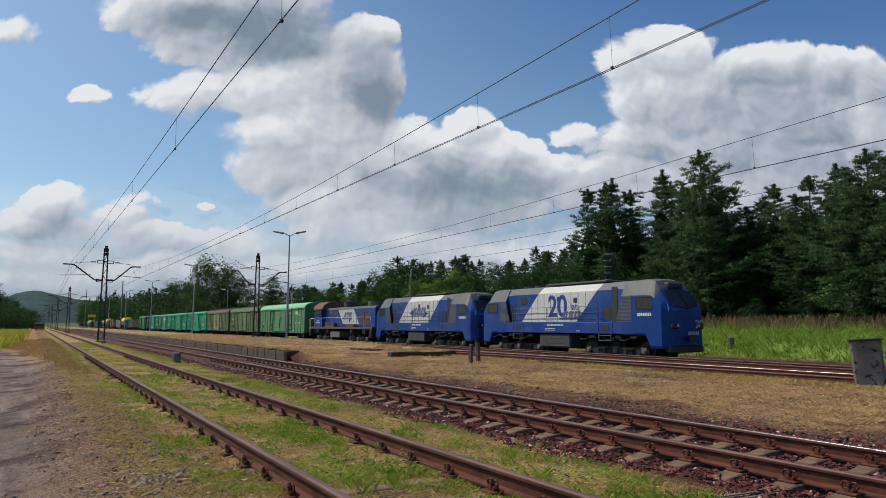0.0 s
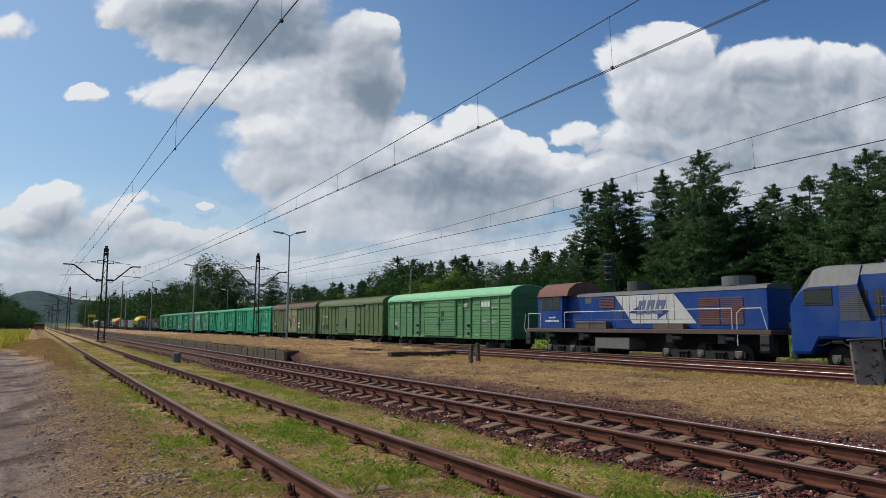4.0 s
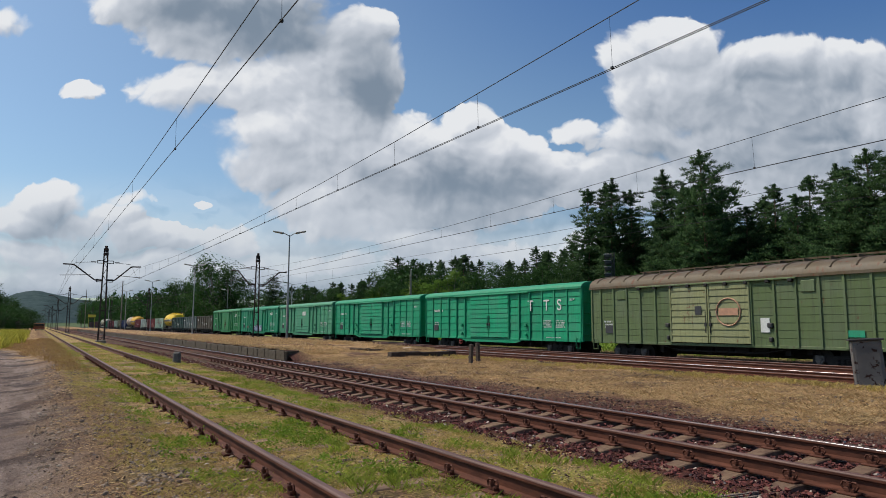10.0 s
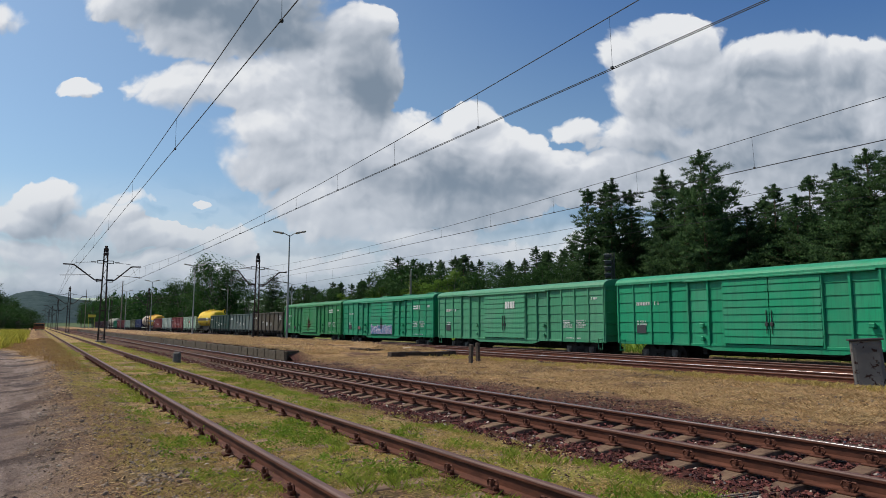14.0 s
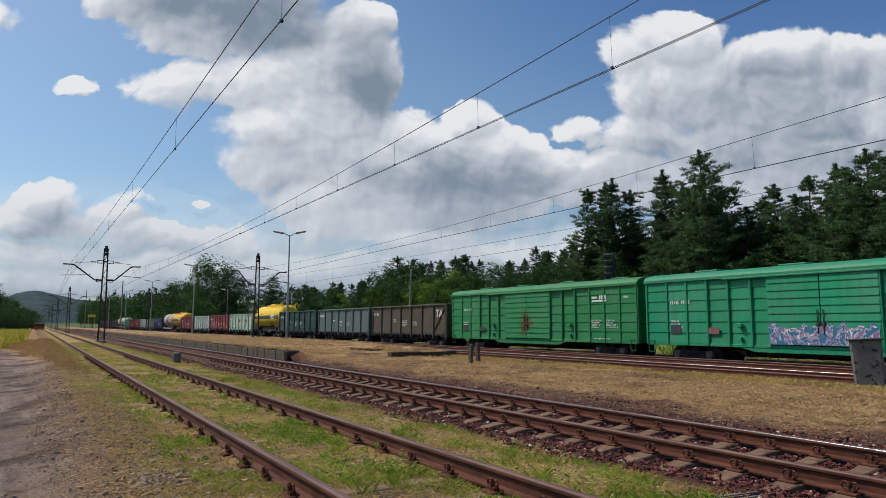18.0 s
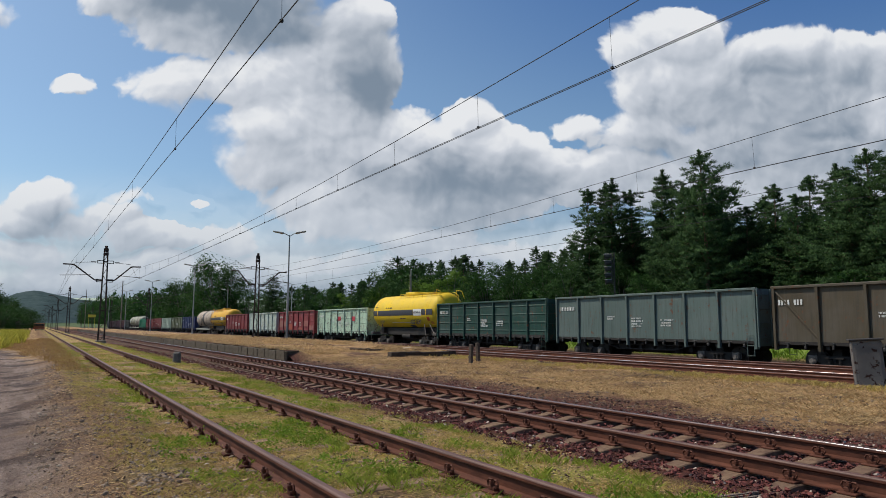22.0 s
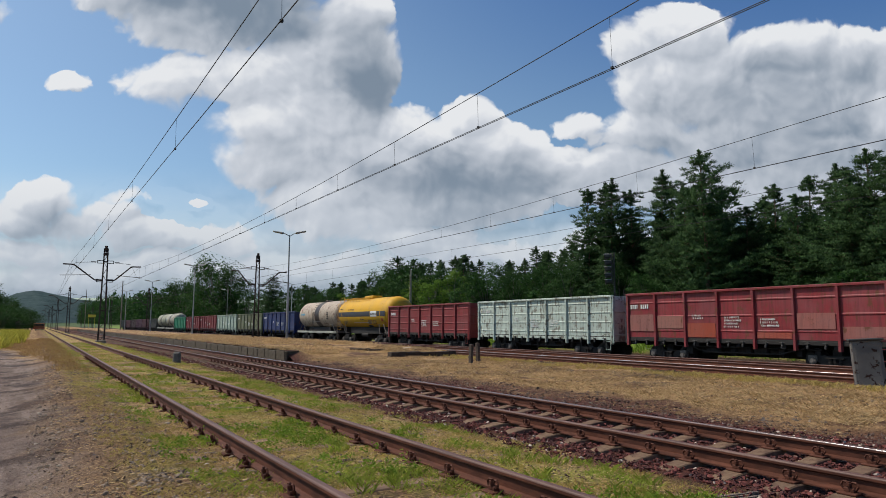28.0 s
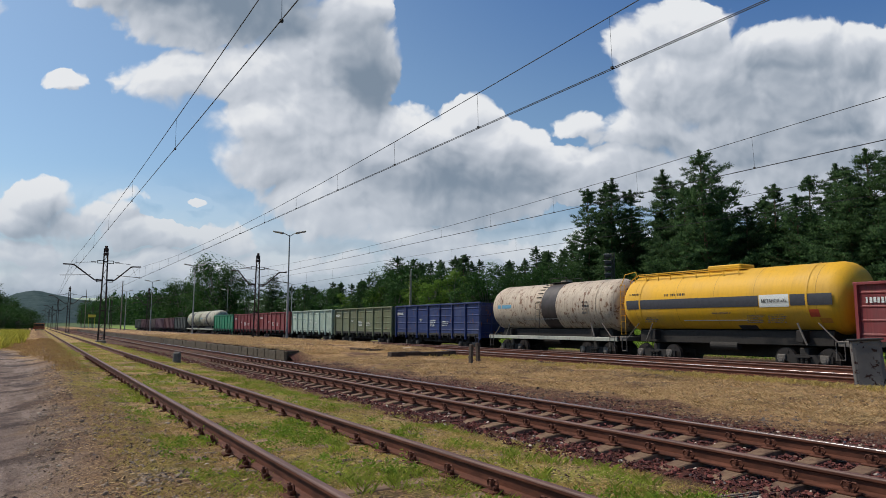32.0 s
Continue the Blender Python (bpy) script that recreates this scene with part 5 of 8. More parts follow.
def cab_loco(y0, label, front=True):
    """Six-axle diesel with a cab at each end, hood between walkways."""
    length = 15.9
    w = thing("diesel_locomotive", label, "locomotive", "goods train")
    cab(w, False, length), cab(w, True, length)
    for y in (3.65, length - 3.65):
        bogie(w, y, 3, 2.05, 0.525)
    coupler(w, -0.1, -1), coupler(w, length + 0.1, 1)
    bm = bm_new()
    box(bm, -1.30, 1.30, 2.7, length - 2.7, 1.18, 3.62, 0.02)
    a = [(-1.30, 3.60), (-1.05, 3.98), (-0.4, 4.08), (0.4, 4.08), (1.05, 3.98), (1.30, 3.60)]
    sweep(bm, a, 2.6, length - 2.6)
    bmesh.ops.recalc_face_normals(bm, faces=bm.faces)
    for f in bm.faces:
        c = f.calc_center_median()
        f.material_index = 1 if c.z > 3.75 or (c.z > 3.62 and abs(c.x) < 1.28) else 0
    hood = part("hood", bm, [BLUE, LOCO_GREY], w)
    bm = bm_new()
    box(bm, -1.0, 1.0, 4.3, 9.4, 4.06, 4.20, 0.04)
    for k in range(3):
        tube(bm, (0, 10.2 + k * 1.1, 4.05), (0, 10.2 + k * 1.1, 4.22), 0.42, None, 18)
    part("roof_equipment", bm, DARK_ROOF, hood)
    for s in (-1, 1):
        # sill band
        bm = bm_new()
        box(bm, s * 1.30, s * 1.52, 1.95, length - 1.95, 1.19, 1.82, 0.015)
        part("side_sill", bm, BLUE, w)
        # slanted white field
        x = s * 1.306
        bm = bm_new()
        q = [(4.51, 3.60), (4.77, 3.60), (6.52, 1.86), (11.72, 1.86), (9.97, 3.60)]
        v = [bm.verts.new((x, y, z)) for y, z in q[1:]] + [bm.verts.new((x + s * 0.008, y, z)) for y, z in q[1:]]
        bm.faces.new(v[:4]), bm.faces.new(v[4:])
        for i in range(4):
            bm.faces.new((v[i], v[(i + 1) % 4], v[4 + (i + 1) % 4], v[4 + i]))
        part("white_field", bm, LOCO_WHITE, hood, "slanted white panel")
        bm = bm_new()
        v = [bm.verts.new(p) for p in ((s * 1.309, 4.77, 3.59), (s * 1.309, 9.97, 3.59), (s * 1.058, 9.70, 3.985), (s * 1.058, 4.45, 3.985))]
        for p in v:
            p.co.x += s * 0.006
            p.co.z += 0.004
        bm.faces.new(v)
        part("white_field_upper", bm, LOCO_WHITE, hood)
        for k in range(10):
            y = 5.1 + k * 0.62
            bm = bm_new()
            zlo = 1.90 if y > 6.5 else 1.90 + (6.5 - y)
            zhi = 3.55 if y < 10 else 3.55 - (y - 10)
            box(bm, x + s * 0.004, x + s * 0.016, y - 0.012, y + 0.012, zlo, zhi)
            part("door_seam", bm, LOCO_GREY, hood)
        for y, z in ((8.06, 3.2), (6.58, 3.1)):
            bm = bm_new()
            box(bm, x, x + s * 0.02, y - 0.16, y + 0.16, z - 0.15, z + 0.16)
            part("vent", bm, BLACK, hood)
        bm = bm_new()
        box(bm, x - s * 0.02, x + s * 0.02, 11.15, 11.85, 3.0, 3.40)
        part("window", bm, GLASS, hood)
        for y1, y2, z1, z2 in ((12.9, 13.85, 1.86, 3.0), (12.35, 12.7, 2.5, 3.0), (12.35, 12.7, 2.0, 2.4), (3.23, 3.64, 1.86, 3.75), (3.75, 4.35, 1.95, 2.7)):
            bm = bm_new()
            box(bm, x - s * 0.02, x + s * 0.012, y1, y2, z1, z2)
            part("doorway", bm, BLACK, hood, "dark open engine-room doorway")
        for ya, yb in ((4.5, 6.1), (6.15, 8.9), (8.95, 11.7), (11.75, 12.4)):
            bm = bm_new()
            for z in (2.05, 2.38, 2.72):
                tube(bm, (s * 1.50, ya, z), (s * 1.50, yb, z), 0.014, None, 5)
            for y in (ya + 0.03, yb - 0.03):
                tube(bm, (s * 1.50, y, 1.80), (s * 1.50, y, 2.72), 0.016, None, 5)
            part("handrail", bm, LOCO_GREY, w)
        for y in (3.55, length - 4.5):
            bm = bm_new()
            box(bm, s * 1.50, s * 1.535, y + 0.2, y + 0.7, 1.35, 1.65)
            part("step_recess", bm, BLACK, w)
            bm = bm_new()
            for z in (0.80, 1.08):
                box(bm, s * 1.30, s * 1.55, y, y + 0.95, z, z + 0.03)
            for yy in (y, y + 0.92):
                box(bm, s * 1.50, s * 1.54, yy, yy + 0.03, 0.80, 1.2)
            part("step", bm, LOCO_GREY, w)
            for yy in (y - 0.1, y + 1.0):
                bm = bm_new()
                tube(bm, (s * 1.54, yy, 1.25), (s * 1.54, yy, 3.0), 0.014, None, 5)
                part("grab_rail", bm, LOCO_GREY, w)
    bm = bm_new()
    # added black box behind the bogies, in place of the shade there
    box(bm, -0.1, 0.7, 0.6, length - 0.6, 0.25, 1.25, 0.02)
    part("main_frame", bm, UNDER, w)
    bm = bm_new()
    box(bm, -1.42, 1.42, 7.0, 9.8, 0.33, 1.12, 0.06)
    for k in range(4):
        box(bm, -1.435, -1.41, 7.2, 9.6, 0.42 + k * 0.15, 0.45 + k * 0.15)
    part("fuel_tank", bm, plain("fuel_tank_grime", (0.075, 0.068, 0.060), 0.7), w)
    for y in (1.9, 3.0, 5.0, 10.6, 12.6, 13.9):
        bm = bm_new()
        tube(bm, (-1.30, y, 1.02), (-1.30, y + 0.42, 1.02), 0.085, None, 10)
        part("brake_cylinder", bm, AXLE_BOX, w)
        bm = bm_new()
        pipe(bm, [(-1.33, y + 0.5, 0.98), (-1.35, y + 0.8, 0.86), (-1.35, y + 1.1, 0.86), (-1.33, y + 1.35, 0.99)], 0.022)
        part("brake_hose", bm, AXLE_BOX, w)
    x = -1.32
    if front:
        lettering(w, "20", 1.78, x - 0.004, 9.05, 2.20, LOGO_BLUE, bold=0.035, squeeze=0.98)
        lettering(w, "lat", 0.62, x - 0.004, 7.02, 2.56, LOGO_BLUE)
        bm = bm_new()
        for k, (ya, yb) in enumerate(((7.75, 7.35), (7.2, 6.85), (6.75, 6.25))):
            slant(bm, x - 0.014, x - 0.006, yb, ya, 2.08, 2.48)
        part("emblem", bm, LOGO_GREY, w)
        bm = bm_new()
        box(bm, x - 0.018, x - 0.006, 6.1, 8.0, 2.0, 2.10)
        part("emblem_stroke", bm, LOGO_BLUE, w)
        txt = lettering(w, "20", 0.62, 0, 0, 0, LOCO_WHITE)
        txt.matrix_basis = pose(0.55, -0.30, 1.52, 0, 0, 90) @ Matrix.Diagonal((1, 1, 1, 1))
        bars(w, 0, 0, 0, 0.85, 0.16, LOCO_WHITE, 6).matrix_basis = pose(0.0, -0.30, 1.18, 0, 0, 90)
    else:
        bm = bm_new()
        for ya, yb in ((9.15, 8.62), (8.5, 7.95), (7.82, 7.15)):
            slant(bm, x - 0.016, x - 0.008, yb, ya, 2.42, 3.08)
        part("emblem", bm, LOGO_GREY, w)
        bm = bm_new()
        for q in (((9.75, 2.60), (9.05, 3.00), (9.05, 2.45)), ((7.3, 2.75), (6.55, 2.62), (7.4, 2.22))):
            bm.faces.new([bm.verts.new((x - 0.006, y, z)) for y, z in q])
        box(bm, x - 0.012, x - 0.004, 7.0, 9.4, 2.50, 2.62)
        part("emblem_stroke", bm, LOGO_BLUE, w)
    bars(w, -1.535, 1.62, 2.12, 0.95, 0.17, WHITE_MARK, 8, 0.3)
    bars(w, -1.525, 8.95, 1.62, 1.55, 0.10, WHITE_MARK, 12, 0.3)
    marks(w, 9.1, 1.52, 0.9, 0.2, 2, 5, 2, WHITE_MARK, -1.525)
    marks(w, 6.3, 1.40, 0.3, 0.10, 1, 2, 3, WHITE_MARK, -1.525)
    TRAIN.append((w, y0))
    return w


def hood_loco(y0, label):
    """Hood-type shunter: long bonnet, rear cab with a rust-brown roof, railings along the deck."""
    w = thing("shunting_locomotive", label, "locomotive", "goods train")
    for y in (3.6, 12.6):
        bogie(w, y, 3, 2.05, 0.525)
    coupler(w, -0.3, -1), coupler(w, 16.6, 1)
    deck_mat = paint("deck_brown_grime", (0.11, 0.075, 0.060), 0.4, 0.12, 0.6, 0.3)
    bm = bm_new()
    box(bm, -1.5, 1.5, -0.3, 16.5, 1.24, 1.46, 0.02)
    part("deck", bm, deck_mat, w)
    bm = bm_new()
    box(bm, -0.95, 0.95, 0.15, 13.2, 1.46, 3.30, 0.04)
    hood = part("hood", bm, BLUE, w)
    bm = bm_new()
    sweep(bm, [(-0.97, 3.28), (-0.90, 3.44), (-0.5, 3.52), (0.5, 3.52), (0.90, 3.44), (0.97, 3.28)], 0.15, 13.2)
    part("hood_roof", bm, LOCO_GREY, hood)
    for y, r, h in ((2.2, 0.75, 0.45), (8.4, 0.62, 0.55)):
        bm = bm_new()
        tube(bm, (0, y, 3.5), (0, y, 3.5 + h), r, None, 20)
        part("exhaust_housing", bm, DARK_ROOF if y > 5 else LOCO_GREY, hood)
    x = -0.955
    for s in (-1, 1):
        bm = bm_new()
        q = [(9.23, 3.24), (8.0, 1.75), (3.9, 1.75), (5.23, 3.24)]
        v = [bm.verts.new((s * 0.956, y, z)) for y, z in q] + [bm.verts.new((s * 0.964, y, z)) for y, z in q]
        bm.faces.new(v[:4]), bm.faces.new(v[4:])
        for i in range(4):
            bm.faces.new((v[i], v[(i + 1) % 4], v[4 + (i + 1) % 4], v[4 + i]))
        part("white_field", bm, LOCO_WHITE, hood, "slanted white panel")
        for k in range(8):
            bm = bm_new()
            y = 5.2 + k * 0.5
            box(bm, s * 0.960, s * 0.975, y, y + 0.02, 1.9, 3.2)
            part("door_seam", bm, LOCO_GREY, hood)
        for ya, yb, za, zb in ((1.35, 2.5, 1.7, 3.0), (2.6, 3.7, 1.7, 3.0), (9.3, 10.45, 2.6, 3.25)):
            bm = bm_new()
            n = int((zb - za) / 0.085)
            for k in range(n):
                box(bm, s * 0.955, s * 0.985, ya, yb, za + k * 0.085, za + k * 0.085 + 0.05)
            part("louvre", bm, paint("louvre_red_brown", (0.16, 0.075, 0.065), 0.4, 0.1, 0.6, 0.3), hood, "red-brown louvred door")
        bm = bm_new()
        box(bm, s * 0.955, s * 0.97, 11.1, 11.6, 2.9, 3.25)
        part("vent", bm, LOCO_GREY, hood)
    # cab
    bm = bm_new()
    box(bm, -1.40, 1.40, 13.15, 15.2, 1.46, 3.42, 0.03)
    cab_body = part("cab", bm, BLUE, w)
    bm = bm_new()
    prof = [(-1.50, 3.38), (-1.32, 3.80), (-0.75, 4.16), (0, 4.26), (0.75, 4.16), (1.32, 3.80), (1.50, 3.38)]
    sweep(bm, prof, 12.6, 15.35)
    part("cab_roof", bm, paint("cab_roof_rust_brown", (0.16, 0.065, 0.045), 0.4, 0.1, 0.6, 0.3), cab_body, "rust-brown arched cab roof", True)
    for s in (-1, 1):
        for ya, yb in ((13.35, 14.0), (14.05, 14.6), (14.65, 15.05)):
            bm = bm_new()
            box(bm, s * 1.39, s * 1.415, ya, yb, 2.55, 3.34, 0.01)
            part("window", bm, GLASS, cab_body)
    bars(w, -1.41, 14.7, 1.85, 1.25, 0.12, WHITE_MARK, 11, 0.3)
    bars(w, -1.41, 14.35, 2.06, 0.6, 0.10, WHITE_MARK, 6, 0.3)
    bm = bm_new()
    box(bm, -0.95, 0.95, 15.2, 16.05, 1.46, 3.40, 0.03)
    box(bm, -1.0, 1.0, 15.2, 16.1, 3.38, 3.46, 0.02)
    rear_hood = part("rear_hood", bm, BLUE, w)
    for za in (1.75, 2.7):
        bm = bm_new()
        box(bm, -0.97, -0.94, 15.4, 15.75, za, za + 0.42)
        part("vent", bm, LOCO_GREY, rear_hood)
    # railings
    for s in (-1, 1):
        runs = ([(s * 1.46, -0.1, 0.6), (s * 1.46, -0.1, 1.5), (s * 1.46, 0.15, 2.40), (s * 1.46, 1.1, 2.40), (s * 1.46, 1.35, 2.2), (s * 1.46, 1.35, 0.75)],
                [(s * 1.46, 1.6, 1.46), (s * 1.46, 1.6, 2.42), (s * 1.46, 12.9, 2.42), (s * 1.46, 12.9, 1.46)],
                [(s * 1.46, 15.1, 1.46), (s * 1.46, 15.1, 2.38), (s * 1.46, 16.3, 2.38), (s * 1.46, 16.3, 1.3), (s * 1.46, 16.2, 0.7)],
                [(s * 1.46, 16.6, 2.38), (s * 1.46, 16.75, 1.5), (s * 1.46, 16.5, 1.1), (s * 1.46, 16.5, 0.6)])
        for run in runs:
            bm = bm_new()
            pipe(bm, run, 0.022)
            part("handrail", bm, RAILING, w)
        for y in (3.4, 5.2, 7.0, 8.8, 10.6):
            bm = bm_new()
            tube(bm, (s * 1.46, y, 1.46), (s * 1.46, y, 2.42), 0.018, None, 5)
            part("railing_post", bm, LOCO_GREY, w)
        bm = bm_new()
        tube(bm, (s * 1.46, 1.6, 1.95), (s * 1.46, 12.9, 1.95), 0.013, None, 5)
        part("handrail", bm, LOCO_GREY, w)
        for y in (-0.2, 16.1):
            bm = bm_new()
            box(bm, s * 1.15, s * 1.5, y, y + 0.45, 0.45, 1.24, 0.02)
            for z in (0.55, 0.85):
                box(bm, s * 1.48, s * 1.56, y, y + 0.45, z, z + 0.04)
            part("step", bm, BLACK, w)
        for ya, yb, za in ((9.6, 11.0, 1.46), (10.9, 12.2, 1.46), (4.4, 6.4, 1.46)):
            bm = bm_new()
            box(bm, s * 1.0, s * 1.35, ya, yb - 0.1, za, za + (0.42 if ya > 9 else 0.28), 0.02)
            part("locker", bm, deck_mat, w)
    bm = bm_new()
    # black filler below the deck, added to give the shade between the bogies
    box(bm, -0.1, 0.7, 0.3, 15.9, 0.25, 1.25, 0.02)
    part("main_frame", bm, UNDER, w)
    bm = bm_new()
    box(bm, -1.35, 1.35, 7.9, 10.5, 0.36, 1.0, 0.05)
    part("fuel_tank", bm, plain("fuel_tank_dusty", (0.16, 0.145, 0.13), 0.7), w)
    for y in (1.6, 4.6, 11.0, 14.0):
        bm = bm_new()
        tube(bm, (-1.28, y, 1.05), (-1.28, y + 0.45, 1.05), 0.10, None, 10)
        part("brake_cylinder", bm, AXLE_BOX, w)
        bm = bm_new()
        box(bm, -1.2, -1.0, y + 0.6, y + 1.0, 0.8, 1.24, 0.02)
        part("valve_box", bm, AXLE_BOX, w)
    bm = bm_new()
    for ya, yb in ((7.7, 7.25), (7.1, 6.65), (6.5, 5.95)):
        slant(bm, x - 0.03, x - 0.012, yb, ya, 2.25, 2.95)
    part("emblem", bm, LOGO_GREY, w)
    bm = bm_new()
    for q in (((8.3, 2.30), (7.4, 2.75), (7.4, 2.25)), ((6.3, 2.50), (5.5, 2.38), (6.3, 1.95))):
        bm.faces.new([bm.verts.new((x - 0.012, y, z)) for y, z in q])
    box(bm, x - 0.022, x - 0.010, 5.9, 7.9, 2.30, 2.42)
    part("emblem_stroke", bm, LOGO_BLUE, w)
    TRAIN.append((w, y0))
    return w


# ---- the train's order ----
cab_loco(23.4, "blue and white diesel locomotive with a sloped cab and grey roof", front=True)
cab_loco(40.8, "blue diesel locomotive with a white slanted panel", front=False)
hood_loco(57.9, "blue hood-type shunting locomotive with a rust-brown cab roof and white railings")
box_wagon(75.9, 18.15, (0.092, 0.235, 0.090), "light green arch-roofed covered goods wagon", style="arch")
box_wagon(95.2, 16.05, (0.118, 0.175, 0.061), "faded olive covered goods wagon with a ribbed roof", style="old")
box_wagon(112.4, 16.0, (0.118, 0.164, 0.064), "faded olive covered goods wagon with a bleached door", style="old", bleached=True)
box_wagon(129.2, 18.1, (0.003, 0.288, 0.132), "teal green covered goods wagon with white letters", style="modern", mark=0)
box_wagon(148.3, 18.1, (0.004, 0.272, 0.124), "teal green covered goods wagon with plank-like side", style="modern", mark=1)
box_wagon(167.4, 17.9, (0.056, 0.264, 0.134), "pale green covered goods wagon with white markings", style="modern", mark=2)
box_wagon(186.1, 18.3, (0.003, 0.237, 0.107), "teal covered goods wagon with graffiti along its foot", style="modern", mark=3)
box_wagon(205.0, 18.3, (0.013, 0.188, 0.053), "green covered goods wagon with rust round the doors", style="modern", mark=4)
gondola(224.2, 13.3, (0.074, 0.057, 0.034), "brown-grey rusted open goods wagon", bead=0, brace=True)
gondola(238.2, 13.3, (0.093, 0.130, 0.118), "grey-green open goods wagon", bead=0)
gondola(252.3, 13.3, (0.009, 0.048, 0.035), "dark green open goods wagon")
tank_wagon(265.9, 12.0, (0.781, 0.521, 0.013), "bright yellow tank wagon with a dark stripe", flip=True)
gondola(278.6, 13.1, (0.42, 0.56, 0.42), "pale green peeling open goods wagon with red paint spots", peel=0.2, patches=((3, 2.12, 2.52, (0.45, 0.03, 0.05), 0.45), (1, 2.05, 2.50, (0.45, 0.03, 0.05), 0.45)))
gondola(292.8, 13.0, (0.234, 0.025, 0.030), "dark red open goods wagon with faded repainted patches", bead=3, peel=0.16, patches=((6, 1.35, 2.2, (0.30, 0.11, 0.09)), (5, 1.5, 2.1, (0.32, 0.13, 0.10)), (1, 1.5, 2.15, (0.33, 0.11, 0.09)), (4, 1.1, 1.75, (0.32, 0.06, 0.03)), (2, 1.1, 1.35, (0.36, 0.06, 0.03)), (0, 1.1, 1.6, (0.30, 0.10, 0.08))))
gondola(306.8, 13.1, (0.47, 0.54, 0.47), "whitish green peeling open goods wagon", peel=0.2)
gondola(321.0, 13.1, (0.221, 0.028, 0.030), "red open goods wagon")
tank_wagon(334.4, 12.0, (0.651, 0.352, 0.016), "orange-yellow tank wagon with a dark stripe")
tank_wagon(346.6, 12.0, (0.459, 0.370, 0.281), "cream tank wagon with rust and oil stains", style="spill")
gondola(359.6, 13.1, (0.012, 0.028, 0.118), "dark blue open goods wagon")
gondola(373.5, 13.2, (0.137, 0.151, 0.079), "olive peeling open goods wagon")
gondola(387.5, 13.1, (0.360, 0.440, 0.360), "whitish peeling open goods wagon")
gondola(401.6, 13.1, (0.220, 0.032, 0.034), "dark red open goods wagon")
gondola(415.6, 13.1, (0.220, 0.032, 0.036), "dark red open goods wagon")
gondola(429.6, 13.2, (0.015, 0.220, 0.110), "green open goods wagon")
tank_wagon(443.6, 12.0, (0.407, 0.385, 0.296), "cream tank wagon with a dark band", style="spill")
tank_wagon(456.4, 12.0, (0.370, 0.370, 0.266), "pale tank wagon with a dark band", style="spill")
gondola(469.4, 13.2, (0.055, 0.060, 0.055), "dark grey open goods wagon")
gondola(483.6, 13.2, (0.110, 0.034, 0.042), "dark red-brown open goods wagon")
gondola(497.8, 13.2, (0.100, 0.040, 0.065), "dark purple-brown open goods wagon")
gondola(512.0, 13.2, (0.090, 0.056, 0.055), "dark brown open goods wagon")
gondola(526.2, 13.2, (0.110, 0.045, 0.055), "dark red-brown open goods wagon")
gondola(540.4, 13.2, (0.055, 0.065, 0.055), "dark grey open goods wagon")


# ---- overhead line ----
MAST = plain("mast_steel_rusty", (0.050, 0.032, 0.027), 0.75, 0.2)
GALV = plain("galvanised_steel", (0.30, 0.31, 0.32), 0.5, 0.5)
PORCELAIN = plain("brown_porcelain", (0.06, 0.03, 0.02), 0.25)
WIRE = plain("copper_wire_weathered", (0.035, 0.035, 0.035), 0.6, 0.4)
CONCRETE = plain("old_concrete", (0.26, 0.225, 0.18), 0.95, 0.0, 0.45, 5)
SPAN0, SPAN = -8.5, 71.0     # the supports along the line


